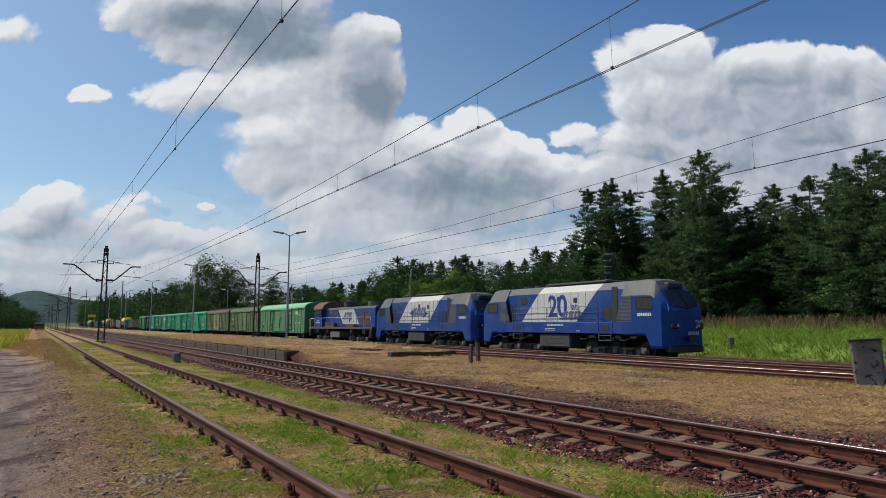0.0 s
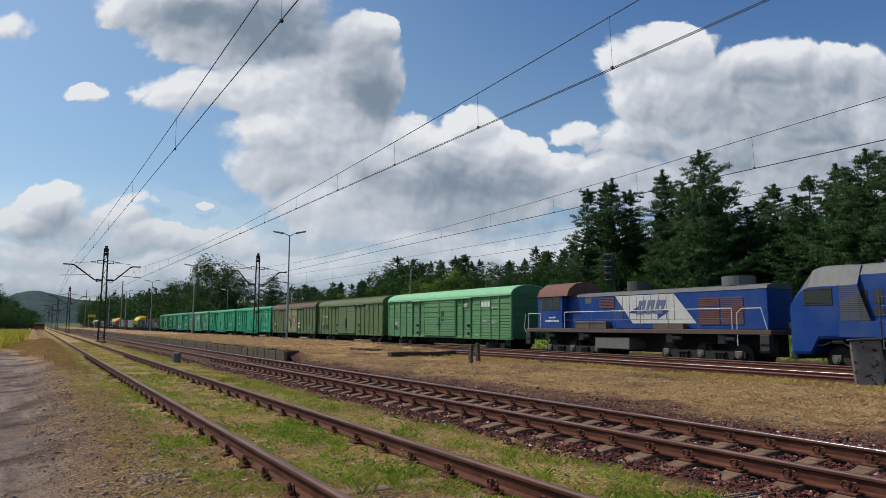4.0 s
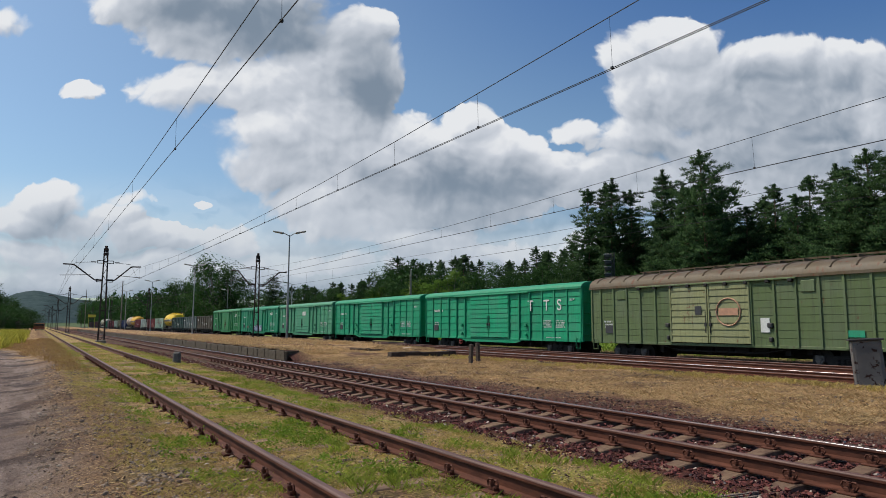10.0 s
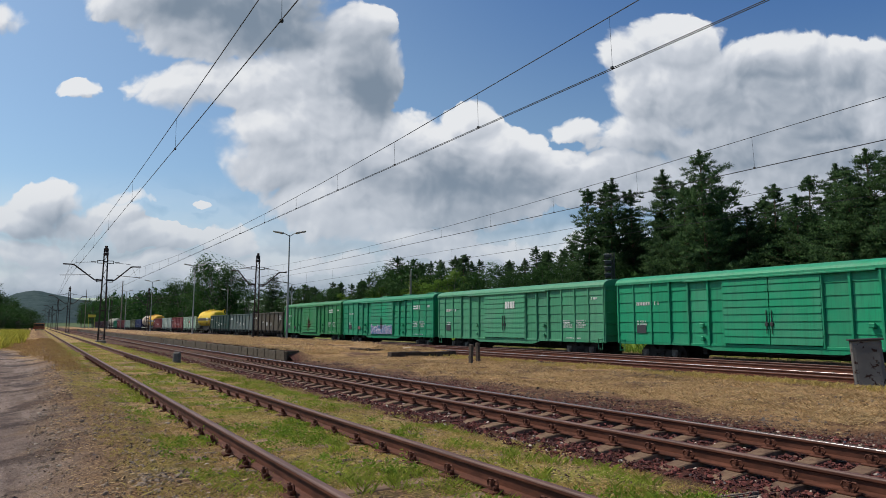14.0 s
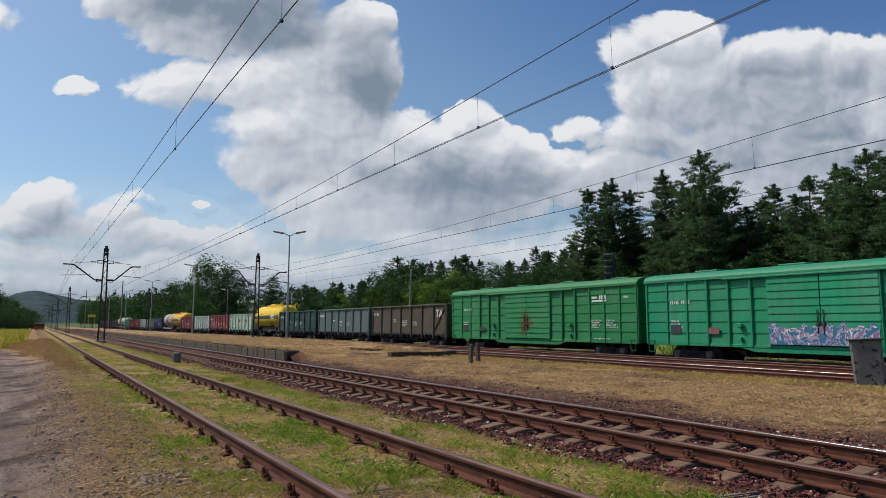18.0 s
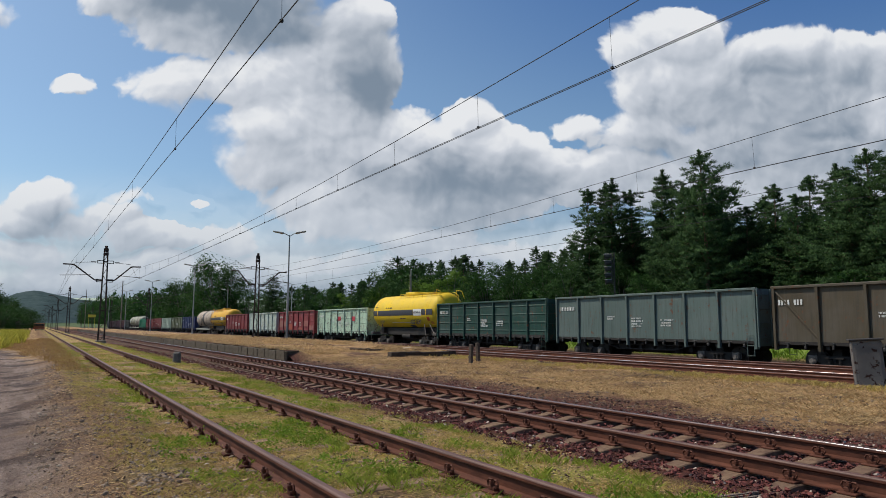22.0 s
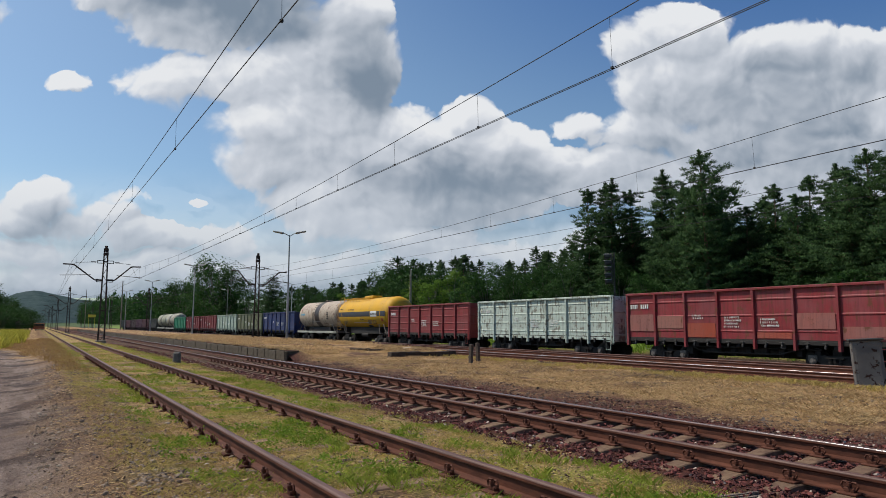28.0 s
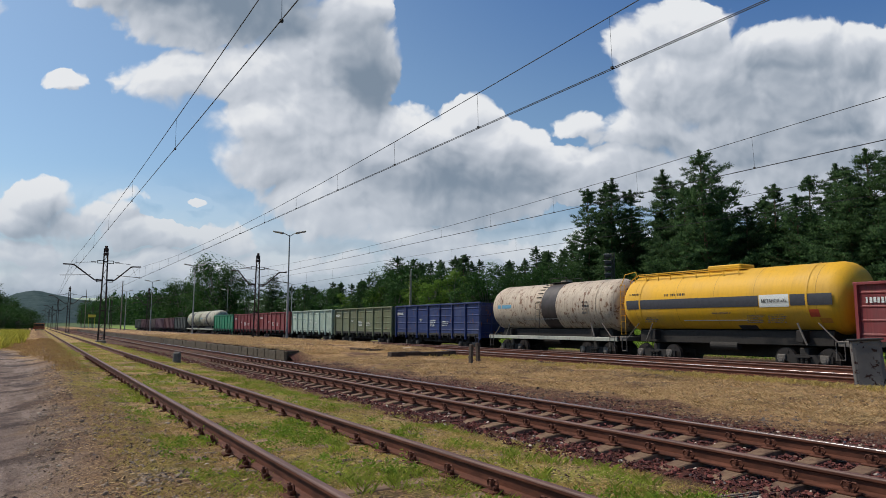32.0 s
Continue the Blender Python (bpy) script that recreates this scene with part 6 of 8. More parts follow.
def catenary_mast(x, y, arm_l, arm_r, top=7.9, z0=0.1):
    """Lattice mast with two raked arms; arm lengths to each side."""
    m = thing("catenary_mast", "rust-brown lattice mast with raked arms for the overhead line", "catenary mast", "catenary masts")
    m.matrix_basis = pose(x, y, z0)
    w0, w1 = 0.24, 0.13
    for s in (-1, 1):
        bm = bm_new()
        a, b = (s * w0, 0, 0), (s * w1, 0, top)
        tube(bm, a, b, 0.065, 0.055, 4)
        part("leg", bm, MAST, m)
    bm = bm_new()
    n = 14
    for k in range(n):
        t0, t1 = k / n, (k + 1) / n
        s = 1 if k % 2 else -1
        p = (s * (w0 + (w1 - w0) * t0), 0, top * t0)
        q = (-s * (w0 + (w1 - w0) * t1), 0, top * t1)
        tube(bm, p, q, 0.022, None, 4)
    for z in (0.05, 2.6, top - 1.2, top - 0.1):
        w = w0 + (w1 - w0) * z / top
        box(bm, -w - 0.05, w + 0.05, -0.06, 0.06, z, z + 0.1)
    part("lacing", bm, MAST, m)
    bm = bm_new()
    box(bm, -0.40, 0.40, -0.3, 0.3, -0.15, 0.16, 0.03)
    part("footing", bm, CONCRETE, m)
    bm = bm_new()
    box(bm, -0.2, 0.2, -0.1, 0.1, top - 0.62, top - 0.36, 0.03)
    box(bm, -0.1, 0.1, -0.09, 0.09, top - 0.3, top + 0.22, 0.03)
    part("head_fitting", bm, MAST, m)
    for s, reach in ((-1, arm_l), (1, arm_r)):
        if not reach:
            continue
        bm = bm_new()
        pipe(bm, [(s * 0.2, 0, 5.16), (s * 0.75, 0, 5.20), (s * reach * 0.78, 0, 6.42), (s * (reach + 0.15), 0, 6.44)], 0.055, 8)
        arm = part("arm", bm, MAST, m)
        bm = bm_new()
        for z in (5.02, 6.60):
            box(bm, s * 0.18, s * 0.62, -0.04, 0.04, z, z + 0.05)
            box(bm, s * 0.18, s * 0.62, -0.04, 0.04, z + 0.22, z + 0.27)
            box(bm, s * 0.58, s * 0.63, -0.04, 0.04, z, z + 0.27)
        part("bracket", bm, MAST, m)
        bm = bm_new()
        for k in range(5):
            tube(bm, (s * (0.75 + 0.07 * k), 0, 6.72), (s * (0.79 + 0.07 * k), 0, 6.72), 0.07, 0.05, 10)
        part("insulator", bm, PORCELAIN, m)
        bm = bm_new()
        pipe(bm, [(s * 0.6, 0, 6.72), (s * reach * 0.75, 0, 6.60)], 0.018)
        pipe(bm, [(s * reach * 0.35, 0, 5.62), (s * (reach + 0.3), 0, 5.50)], 0.025)
        pipe(bm, [(s * reach * 0.75, 0, 6.55), (s * (reach - 0.1), 0, 5.55)], 0.008)
        part("tie_rod", bm, MAST, m)
    return m


def overhead_wire(x, stagger, contact, label, y0=-60, y1=560, deep=1.0, first=7.4, pitch=3.75, twin=True, low=None):
    """Messenger and contact wire with droppers over one track."""
    t = thing("overhead_wire", label, "overhead wire", "overhead wires")

    def side(y):
        k = (y - SPAN0) / SPAN
        return x + stagger * (1 - 4 * abs((k / 2) % 1 - 0.5))

    def upper(y):
        if low is not None:              # a shorter span by the platform's end
            k = ((y - 5.5) / 57.0) % 1 if y < 62.5 else ((y - 62.5) / SPAN) % 1
            return contact + low + 0.65 * (2 * k - 1) ** 2
        k = ((y - SPAN0) / SPAN) % 1
        return contact + 1.35 * deep - 4 * 0.52 * deep * k * (1 - k)

    ys = [y0 + (y1 - y0) * (i / 90) ** 1.6 for i in range(91)]
    for off in (0.0, 0.052) if twin else (0.0,):
        bm = bm_new()
        cable(bm, [(side(y) + off, y, contact + off * 0.09) for y in ys], 0.0066 if twin else 0.0085)
        part("contact_wire", bm, WIRE, t)
    bm = bm_new()
    cable(bm, [(side(y) + 0.02, y, upper(y)) for y in ys], 0.0085)
    part("messenger_wire", bm, WIRE, t)
    k = -3
    while first + k * pitch < 200:
        y = first + k * pitch
        bm = bm_new()
        tube(bm, (side(y) + 0.02, y - 0.04, contact), (side(y) + 0.02, y, upper(y)), 0.0035, None, 4)
        box(bm, side(y) - 0.006, side(y) + 0.040, y - 0.06, y - 0.02, contact - 0.006, contact + 0.03)
        part("dropper", bm, WIRE, t)
        k += 1
    return t


for i, y in enumerate((63.5, 134.5, 205.5, 276.5, 347.5)):
    catenary_mast(4.75, y, 3.0, 2.6, 7.9, 0.15)
    catenary_mast(17.4, y - 1, 2.3, 2.6, 7.9, 0.15)
overhead_wire(2.406, -0.257, 5.60, "single contact wire and messenger above the siding", deep=0.84, first=8.5, pitch=7.7, twin=False)
overhead_wire(7.46, -0.04, 5.60, "twin contact wire and messenger above the sleepered track", low=0.31)
overhead_wire(15.6, 0.3, 5.60, "contact wire and messenger above the platform edge", first=10.4, pitch=3.95, low=0.38)
overhead_wire(20.9, -0.2, 5.45, "contact wire and messenger above the loop track", deep=0.75, first=9.0, pitch=6.2)


# ---- platform lamps ----
LAMP_GREY = plain("lamp_post_grey_paint", (0.33, 0.34, 0.33), 0.6, 0.2)


def street_lamp(x, y, top, z0, arms=2, r=0.10):
    m = thing("street_lamp", "tall grey lamp post with %s" % ("two swept arms" if arms == 2 else "a single arm"), "street lamp", "platform lamps")
    m.matrix_basis = pose(x, y, z0, 0, 0, -32)
    h = top - z0
    bm = bm_new()
    tube(bm, (0, 0, 0), (0, 0, h * 0.42), r, r * 0.95, 12)
    tube(bm, (0, 0, h * 0.42), (0, 0, h * 0.97), r * 0.70, r * 0.5, 12)
    part("post", bm, LAMP_GREY, m, smooth=True)
    bm = bm_new()
    box(bm, -0.07, 0.07, -r - 0.012, -r + 0.02, 0.6, 1.25, 0.01)
    part("hatch", bm, LAMP_GREY, m)
    for s in (-1, 1)[:arms]:
        bm = bm_new()
        pipe(bm, [(0, 0, h * 0.955), (s * 0.25, 0, h * 0.975), (s * 0.62, 0, h * 0.99)], 0.035, 8)
        part("arm", bm, LAMP_GREY, m)
        bm = bm_new()
        tube(bm, (s * 0.55, 0, h * 0.987), (s * 1.38, 0, h * 1.004), 0.10, 0.075, 10)
        for v in bm.verts:
            v.co.y *= 1.7
        part("lamp_head", bm, LAMP_GREY, m, smooth=True)
    return m


street_lamp(17.9, 55.0, 9.45, 0.35)
street_lamp(17.4, 92.0, 9.5, 0.35)
street_lamp(17.5, 130.6, 9.6, 0.35)
street_lamp(17.6, 172.0, 9.6, 0.35)
street_lamp(17.6, 214.0, 9.6, 0.35)
street_lamp(33.5, 142.0, 9.0, 0.2, 1)
street_lamp(33.5, 101.0, 8.2, 0.2, 1)
for x, y, top in ((36.5, 68.0, 8.0), (17.6, 181.0, 12.2), (17.6, 224.0, 13.0), (17.6, 322.0, 16.5)):
    bm = bm_new()
    g = ground_z(x, y) - 0.1
    tube(bm, (0, 0, 0), (0, 0, top - g), 0.16, 0.11, 10)
    o = solo("concrete_pole", bm, CONCRETE, "slender grey concrete pole beside the tracks", "pole", smooth=True)
    o.matrix_basis = pose(x, y, g)


def light_signal(x, y, top):
    m = thing("railway_signal", "black colour-light signal with four hooded lamps", "railway signal")
    g = ground_z(x, y) - 0.1
    m.matrix_basis = pose(x, y, g, 0, 0, -124)
    h = top - g
    bm = bm_new()
    tube(bm, (0.03, 0.20, 0), (0.03, 0.20, h * 0.99), 0.065, 0.055, 8)
    part("post", bm, BLACK, m)
    bm = bm_new()
    box(bm, -0.14, 0.12, 0.02, 0.09, h - 2.15, h - 0.1, 0.03)
    part("backboard", bm, BLACK, m)
    for k in range(5):
        z = h - 0.30 - k * 0.43
        bm = bm_new()
        tube(bm, (-0.02, 0.0, z), (-0.02, -0.40, z - 0.05), 0.13, 0.15, 14, False)
        part("hood", bm, BLACK, m)
        bm = bm_new()
        # pale plate added on the black hood, its bright lit top as colour
        box(bm, -0.13, 0.09, -0.46, 0.0, z + 0.12, z + 0.16, 0.015)
        part("brim", bm, plain("brim_pale_grey", (0.42, 0.42, 0.42), 0.6), m, "pale grey plate for the bright top of the hood")
        bm = bm_new()
        tube(bm, (-0.02, -0.06, z), (-0.02, -0.04, z), 0.12, None, 14)
        part("lens", bm, GLASS, m)
    bm = bm_new()
    for k in range(12):
        z = 0.6 + k * 0.3
        box(bm, 0.32, 0.70, 0.08, 0.11, z, z + 0.03)
    for xx in (0.32, 0.68):
        box(bm, xx, xx + 0.03, 0.08, 0.11, 0.3, 4.2)
    part("ladder", bm, BLACK, m)
    return m


light_signal(33.0, 33.0, 6.6)


# ---- woods ----
@keep
def leaf_material(name, dark, light, through=0.25):
    n = Nodes(name)
    g = n.add("ShaderNodeNewGeometry")
    rnd = g.outputs["Random Per Island"]
    tree_rnd = n.add("ShaderNodeObjectInfo").outputs["Random"]
    big = n.noise(1.1, None, 3, 0.6)
    f = n.math("MULTIPLY_ADD", rnd, 0.35, n.math("MULTIPLY", big, 0.7))
    col = n.mix(n.ramp(f, 0.25, 0.85), dark, light)
    col = n.mix(1.0, col, n.add_tone(n.math("MULTIPLY_ADD", tree_rnd, 0.5, 0.75)), "MULTIPLY")
    n.done(col, 0.70, 0.0, 0.12)
    tl = n.add("ShaderNodeBsdfTranslucent")
    n.link(col, tl.inputs[0])
    mx = n.add("ShaderNodeMixShader")
    mx.inputs[0].default_value = through
    n.link(n.b.outputs[0], mx.inputs[1])
    n.link(tl.outputs[0], mx.inputs[2])
    n.link(mx.outputs[0], n.out.inputs[0])
    return n.mat


@keep
def bark(name, a, b):
    n = Nodes(name)
    f = n.noise(9, None, 5, 0.7, stretch=(3, 3, 0.5))
    n.bump(f, 0.6, 0.03)
    return n.done(n.mix(n.ramp(f, 0.3, 0.7), a, b), 0.9)


PINE_LEAF = leaf_material("pine_needles", (0.013, 0.035, 0.015), (0.062, 0.118, 0.036), 0.24)
LEAFY = leaf_material("broad_leaves", (0.016, 0.048, 0.013), (0.054, 0.120, 0.028), 0.30)
FRESH = leaf_material("fresh_green_leaves", (0.060, 0.125, 0.015), (0.150, 0.250, 0.040), 0.35)
PINE_BARK = bark("pine_bark", (0.05, 0.035, 0.025), (0.16, 0.10, 0.06))
GREY_BARK = bark("grey_bark", (0.06, 0.055, 0.045), (0.17, 0.15, 0.13))


def limb(verts, faces, pts, radii, sides=5):
    base = len(verts)
    for p, r in zip(pts, radii):
        for k in range(sides):
            a = k * math.tau / sides
            verts.append((p[0] + r * math.cos(a), p[1] + r * math.sin(a), p[2]))
    for i in range(len(pts) - 1):
        for k in range(sides):
            j = (k + 1) % sides
            q = base + i * sides
            faces.append((q + k, q + j, q + sides + j, q + sides + k))


def flakes(rng, centres, spread, n, length, width, up=0.3):
    """Small pointed leaf blades scattered round each centre; numpy arrays of vertices and faces."""
    c = np.repeat(np.asarray(centres, float), n, axis=0)
    d = rng.normal(size=c.shape)
    d[:, 2] = d[:, 2] * 0.7 + up
    d /= np.linalg.norm(d, axis=1)[:, None] + 1e-9
    side = np.cross(d, rng.normal(size=c.shape))
    side /= np.linalg.norm(side, axis=1)[:, None] + 1e-9
    root = c + rng.normal(size=c.shape) * spread
    ln = length * rng.uniform(0.6, 1.3, (len(c), 1))
    wd = width * rng.uniform(0.7, 1.3, (len(c), 1))
    mid = root + d * ln * 0.5
    v = np.stack([root, mid + side * wd, root + d * ln, mid - side * wd], 1).reshape(-1, 3)
    f = np.arange(len(v)).reshape(-1, 4)
    return v, f


def raw_mesh(name, v, f, mat, out=None):
    """A mesh from arrays; with out (a direction per vertex) leaves are turned and shaded as one rounded clump."""
    v, f = np.asarray(v, float), f
    if out is not None:
        f = np.asarray(f)
        nrm = np.cross(v[f[:, 1]] - v[f[:, 0]], v[f[:, 2]] - v[f[:, 0]])
        turn = (nrm * out[f[:, 0]]).sum(1) < 0
        f = np.where(turn[:, None], f[:, ::-1], f)
        nrm = np.where(turn[:, None], -nrm, nrm)
        nrm /= np.linalg.norm(nrm, axis=1)[:, None] + 1e-9
    me = bpy.data.meshes.new(name)
    me.from_pydata([tuple(p) for p in v], [], [tuple(int(i) for i in q) for q in f])
    me.materials.append(mat)
    if out is not None:
        o = out.copy()
        o[f] = out[f] * 0.72 + nrm[:, None, :] * 0.28
        o /= np.linalg.norm(o, axis=1)[:, None] + 1e-9
        me.normals_split_custom_set_from_vertices([tuple(p) for p in o])
    return me


def needles(rng, pos, axis, n, length, width, open_=0.75):
    """Sprays of stiff needles: n narrow blades fanned round each shoot's axis."""
    c = np.repeat(pos, n, axis=0)
    d = np.repeat(axis, n, axis=0) + rng.normal(size=c.shape) * open_
    d /= np.linalg.norm(d, axis=1)[:, None] + 1e-9
    side = np.cross(d, rng.normal(size=c.shape))
    side /= np.linalg.norm(side, axis=1)[:, None] + 1e-9
    root = c + np.repeat(axis, n, axis=0) * (rng.uniform(-0.9, 0.3, (len(c), 1)) * length)
    ln = length * rng.uniform(0.7, 1.25, (len(c), 1))
    v = np.stack([root + side * width, root + d * ln, root - side * width], 1).reshape(-1, 3)
    return v, np.arange(len(v)).reshape(-1, 3)


def pine_meshes(seed, h, width, low=0.28, fine=True, slim=0.76):
    """A Scots pine: straight trunk, whorls of uneven limbs, flat fans of twigs that end in upturned shoots, a spiky leader."""
    rng = np.random.default_rng(seed)
    tv, tf = [], []
    lean = rng.uniform(-0.3, 0.3, 2)
    axis = lambda z: (lean[0] * (z / h) ** 2, lean[1] * (z / h) ** 2, z)
    limb(tv, tf, [axis(h * k / 6) for k in range(7)], [0.20 * (1 - k / 6.3) * (h / 14) + 0.012 for k in range(7)], 6)
    C, R, A = [], [], []
    phase = rng.uniform(0, math.tau, 3)
    z = h * low
    while z < h * 0.955:
        t = (z / h - low) / (1 - low)
        reach = width * (0.72 + 0.28 * min(1, t * 5)) * (1 - t) ** slim + 0.34
        turn = rng.uniform(0, math.tau)
        k5 = 5 if fine else 4
        for k in range(k5):
            if rng.random() < 0.12:
                continue
            a = turn + k * math.tau / k5 + rng.uniform(-0.45, 0.45)
            bulge = 1 + 0.26 * math.sin(a * 2 + z * 0.9 + phase[0]) + 0.16 * math.sin(a * 3 - z * 1.7 + phase[1])
            ln = reach * rng.uniform(0.50, 1.10) * bulge
            rise = rng.uniform(-0.12, 0.14) + 0.50 * t
            bx, by, bz = axis(z)
            ca, sa = math.cos(a), math.sin(a)
            at = lambda q: np.array((bx + ca * ln * q, by + sa * ln * q, bz + ln * (rise * q + 0.18 * q * q)))
            if fine:
                limb(tv, tf, [at(0), at(0.5), at(0.95)], [0.045 * (1 - t) + 0.015, 0.028 * (1 - t) + 0.012, 0.008], 3)
            n = max(2, int(round(ln * (2.0 if fine else 1.4))))
            for j in range(n):
                q = 1.0 - 0.72 * j / n
                fan = 0.30 * ln * (1.15 - q) * rng.uniform(-1, 1) * 1.6
                c = at(q) + np.array((-sa * fan, ca * fan, rng.normal() * 0.06))
                C.append(c), R.append((0.33 + 0.07 * ln) * rng.uniform(0.75, 1.25) * (1 - 0.25 * t)), A.append((ca, sa))
        z += h * (rng.uniform(0.026, 0.040) if fine else rng.uniform(0.034, 0.050))
    for i in range(9):                   # leader and its candles
        C.append(axis(h * (0.91 + 0.086 * i / 8))), R.append(0.42 - 0.040 * i), A.append((0, 0))
    C, R, A = np.array(C, float), np.array(R, float), np.array(A, float)
    per = 60 if fine else 16
    c, r = np.repeat(C, per, axis=0), np.repeat(R, per)[:, None]
    d = rng.normal(size=c.shape)
    d /= np.linalg.norm(d, axis=1)[:, None]
    d[:, 2] = np.abs(d[:, 2]) * 1.1 - 0.35
    pos = c + d * r * rng.random((len(c), 1)) ** 0.4 * (1, 1, 0.50)
    aim = d * 0.7 + (0, 0, 0.55)
    v, f = needles(rng, pos, aim, 1, 0.175 if fine else 0.34, 0.034 if fine else 0.085, 0.35)
    o = np.repeat(d + np.repeat(np.column_stack([A, np.zeros(len(A))]), per, axis=0) * 0.55 + (0, 0, 0.30), 3, axis=0)
    o /= np.linalg.norm(o, axis=1)[:, None] + 1e-9
    V, F, N = [v], [f], [o]
    zs = h * low + h * (0.72 - low) * rng.random(700 if fine else 260)          # shaded inner twigs
    tt = (zs / h - low) / (1 - low)
    rr = width * 0.50 * (1 - tt) ** 0.8 * rng.random(len(zs)) ** 0.6
    aa = rng.uniform(0, math.tau, len(zs))
    iv, jf = needles(rng, np.stack([rr * np.cos(aa), rr * np.sin(aa), zs], 1), rng.normal(size=(len(zs), 3)) * 0.5, 3, 0.36, 0.07)
    io = iv * (1, 1, 0)
    V.append(iv), F.append(jf + len(v)), N.append(io / (np.linalg.norm(io, axis=1)[:, None] + 1e-9))
    return raw_mesh("trunk", tv, tf, PINE_BARK), raw_mesh("crown", np.concatenate(V), np.concatenate(F), PINE_LEAF, np.concatenate(N))


def leafy_meshes(seed, h, width, mat, fine=True):
    """A broad-leaved tree: forked limbs, and leaves in uneven clumps round every twig's end."""
    rng = np.random.default_rng(seed)
    tv, tf = [], []
    fork = h * 0.22
    limb(tv, tf, [(0, 0, 0), (0.03, 0.02, fork * 0.5), (0.05, 0, fork)], [0.17 * h / 9, 0.13 * h / 9, 0.11 * h / 9], 7)
    clumps, outs = [], []
    for k in range(26):
        a = rng.uniform(0, math.tau)
        t = (k + rng.random()) / 26
        zt = h * (0.20 + 0.74 * t)
        rr = width * math.sin(math.pi * (0.22 + 0.70 * t)) ** 0.7 * rng.uniform(0.30, 0.95)
        tip = (math.cos(a) * rr, math.sin(a) * rr, zt)
        mid = (tip[0] * 0.45, tip[1] * 0.45, fork + (zt - fork) * 0.6)
        limb(tv, tf, [(0.05, 0, fork * 0.9), mid, tip], [0.07 * h / 9, 0.04 * h / 9, 0.012], 5)
        size = width * rng.uniform(0.20, 0.40)
        for i in range(21 if fine else 16):
            d = rng.normal(size=3)
            d /= np.linalg.norm(d)
            q = rng.uniform(0.75, 1.12)
            clumps.append((tip[0] + d[0] * size * q, tip[1] + d[1] * size * q, tip[2] + d[2] * size * 0.75 * q))
            o = d + np.array((tip[0], tip[1], 0.25 * width)) / width * 0.6
            outs.append(o / np.linalg.norm(o))
    v, f = flakes(rng, clumps, 0.16 * width / 2.5, 14 if fine else 6, 0.165 if fine else 0.28, 0.062 if fine else 0.115, 0.1)
    return raw_mesh("trunk", tv, tf, GREY_BARK), raw_mesh("crown", v, f, mat, np.repeat(np.array(outs), len(v) // len(outs), axis=0))


PINES = [pine_meshes(11 + i, 14.0, w, low) for i, (w, low) in enumerate(((2.6, 0.10), (4.3, 0.10), (2.2, 0.14), (3.4, 0.12), (3.0, 0.2)))]
FAR_PINES = [pine_meshes(31 + i, 14.0, w, 0.15, False) for i, w in enumerate((2.7, 3.2, 2.3))]
LEAVES = [leafy_meshes(41 + i, 9.0, w, m) for i, (w, m) in enumerate(((2.6, LEAFY), (3.1, LEAFY), (2.4, FRESH)))]
FAR_LEAVES = [leafy_meshes(51 + i, 9.0, w, LEAFY, False) for i, w in enumerate((2.7, 3.2))]
tree_rng = random.Random(5)


def tree(kind, x, y, h, fat=1.0, which=None, far=False):
    """One tree on the ground; h is the height of its top above the rails."""
    g = ground_z(x, y) - 0.1
    meshes, base = (FAR_PINES if far else PINES, 14.0) if kind == "pine" else (FAR_LEAVES if far else LEAVES, 9.0)
    i = tree_rng.randrange(len(meshes) if kind == "pine" else 2) if which is None else which
    t = thing("pine_tree" if kind == "pine" else "broadleaf_tree",
              "tall dark green pine at the wood's edge" if kind == "pine" else
              ("fresh light green broad-leaved tree" if i == 2 else "green broad-leaved tree at the wood's edge"), "tree", "woods behind the train")
    s = (h - g) / base
    for name, me in zip(("trunk", "crown"), meshes[i]):
        o = new(name, me)
        o.parent = t
    t.matrix_basis = pose(x, y, g, 0, 0, tree_rng.uniform(0, 360)) @ Matrix.Diagonal((s * fat, s * fat, s, 1))
    return t


for x, y, h, w in ((47, 50, 15.4, 0), (49, 50, 16.2, 2), (46, 46, 15.6, 2), (48, 45, 14.5, 0), (46, 40, 15.2, 2), (49, 41, 14.7, 0), (43, 33, 15.0, 1),
                   (47, 36, 14.3, 3), (44.5, 36, 13.0, 1), (45, 31, 10.5, 3), (50, 33, 10.2, 3), (47, 30, 12.2, 0), (45, 27, 10.8, 3), (48, 28, 12.6, 0)):
    tree("pine", x, y, h, 1.05, w)
for x, y, h, w in ((46, 25, 12.1, 2), (44, 23, 11.0, 3), (45, 22, 12.4, 1), (43, 20, 11.3, 3), (44, 18.5, 12.0, 0), (45, 16, 11.5, 1),
                   (52, 102, 13.4, 1), (53, 98, 12.6, 3), (55, 96, 12.2, 2), (55, 85, 12.3, 0), (58, 86, 11.8, 2), (55, 68, 11.9, 2), (57, 68, 11.4, 0)):
    tree("pine", x, y, h + (0.5 if y < 26 else 0.0), 1.25 if y < 26 else 1.1, w)
for x, y, h in ((56, 64, 11.2), (55, 61, 11.6), (52, 172, 14.4), (60, 170, 11.8), (60, 147, 11.4), (56, 121, 11.2), (60, 134, 11.3), (58, 78, 10.9), (57, 73, 10.8)):
    tree("pine", x, y, h, 1.2)
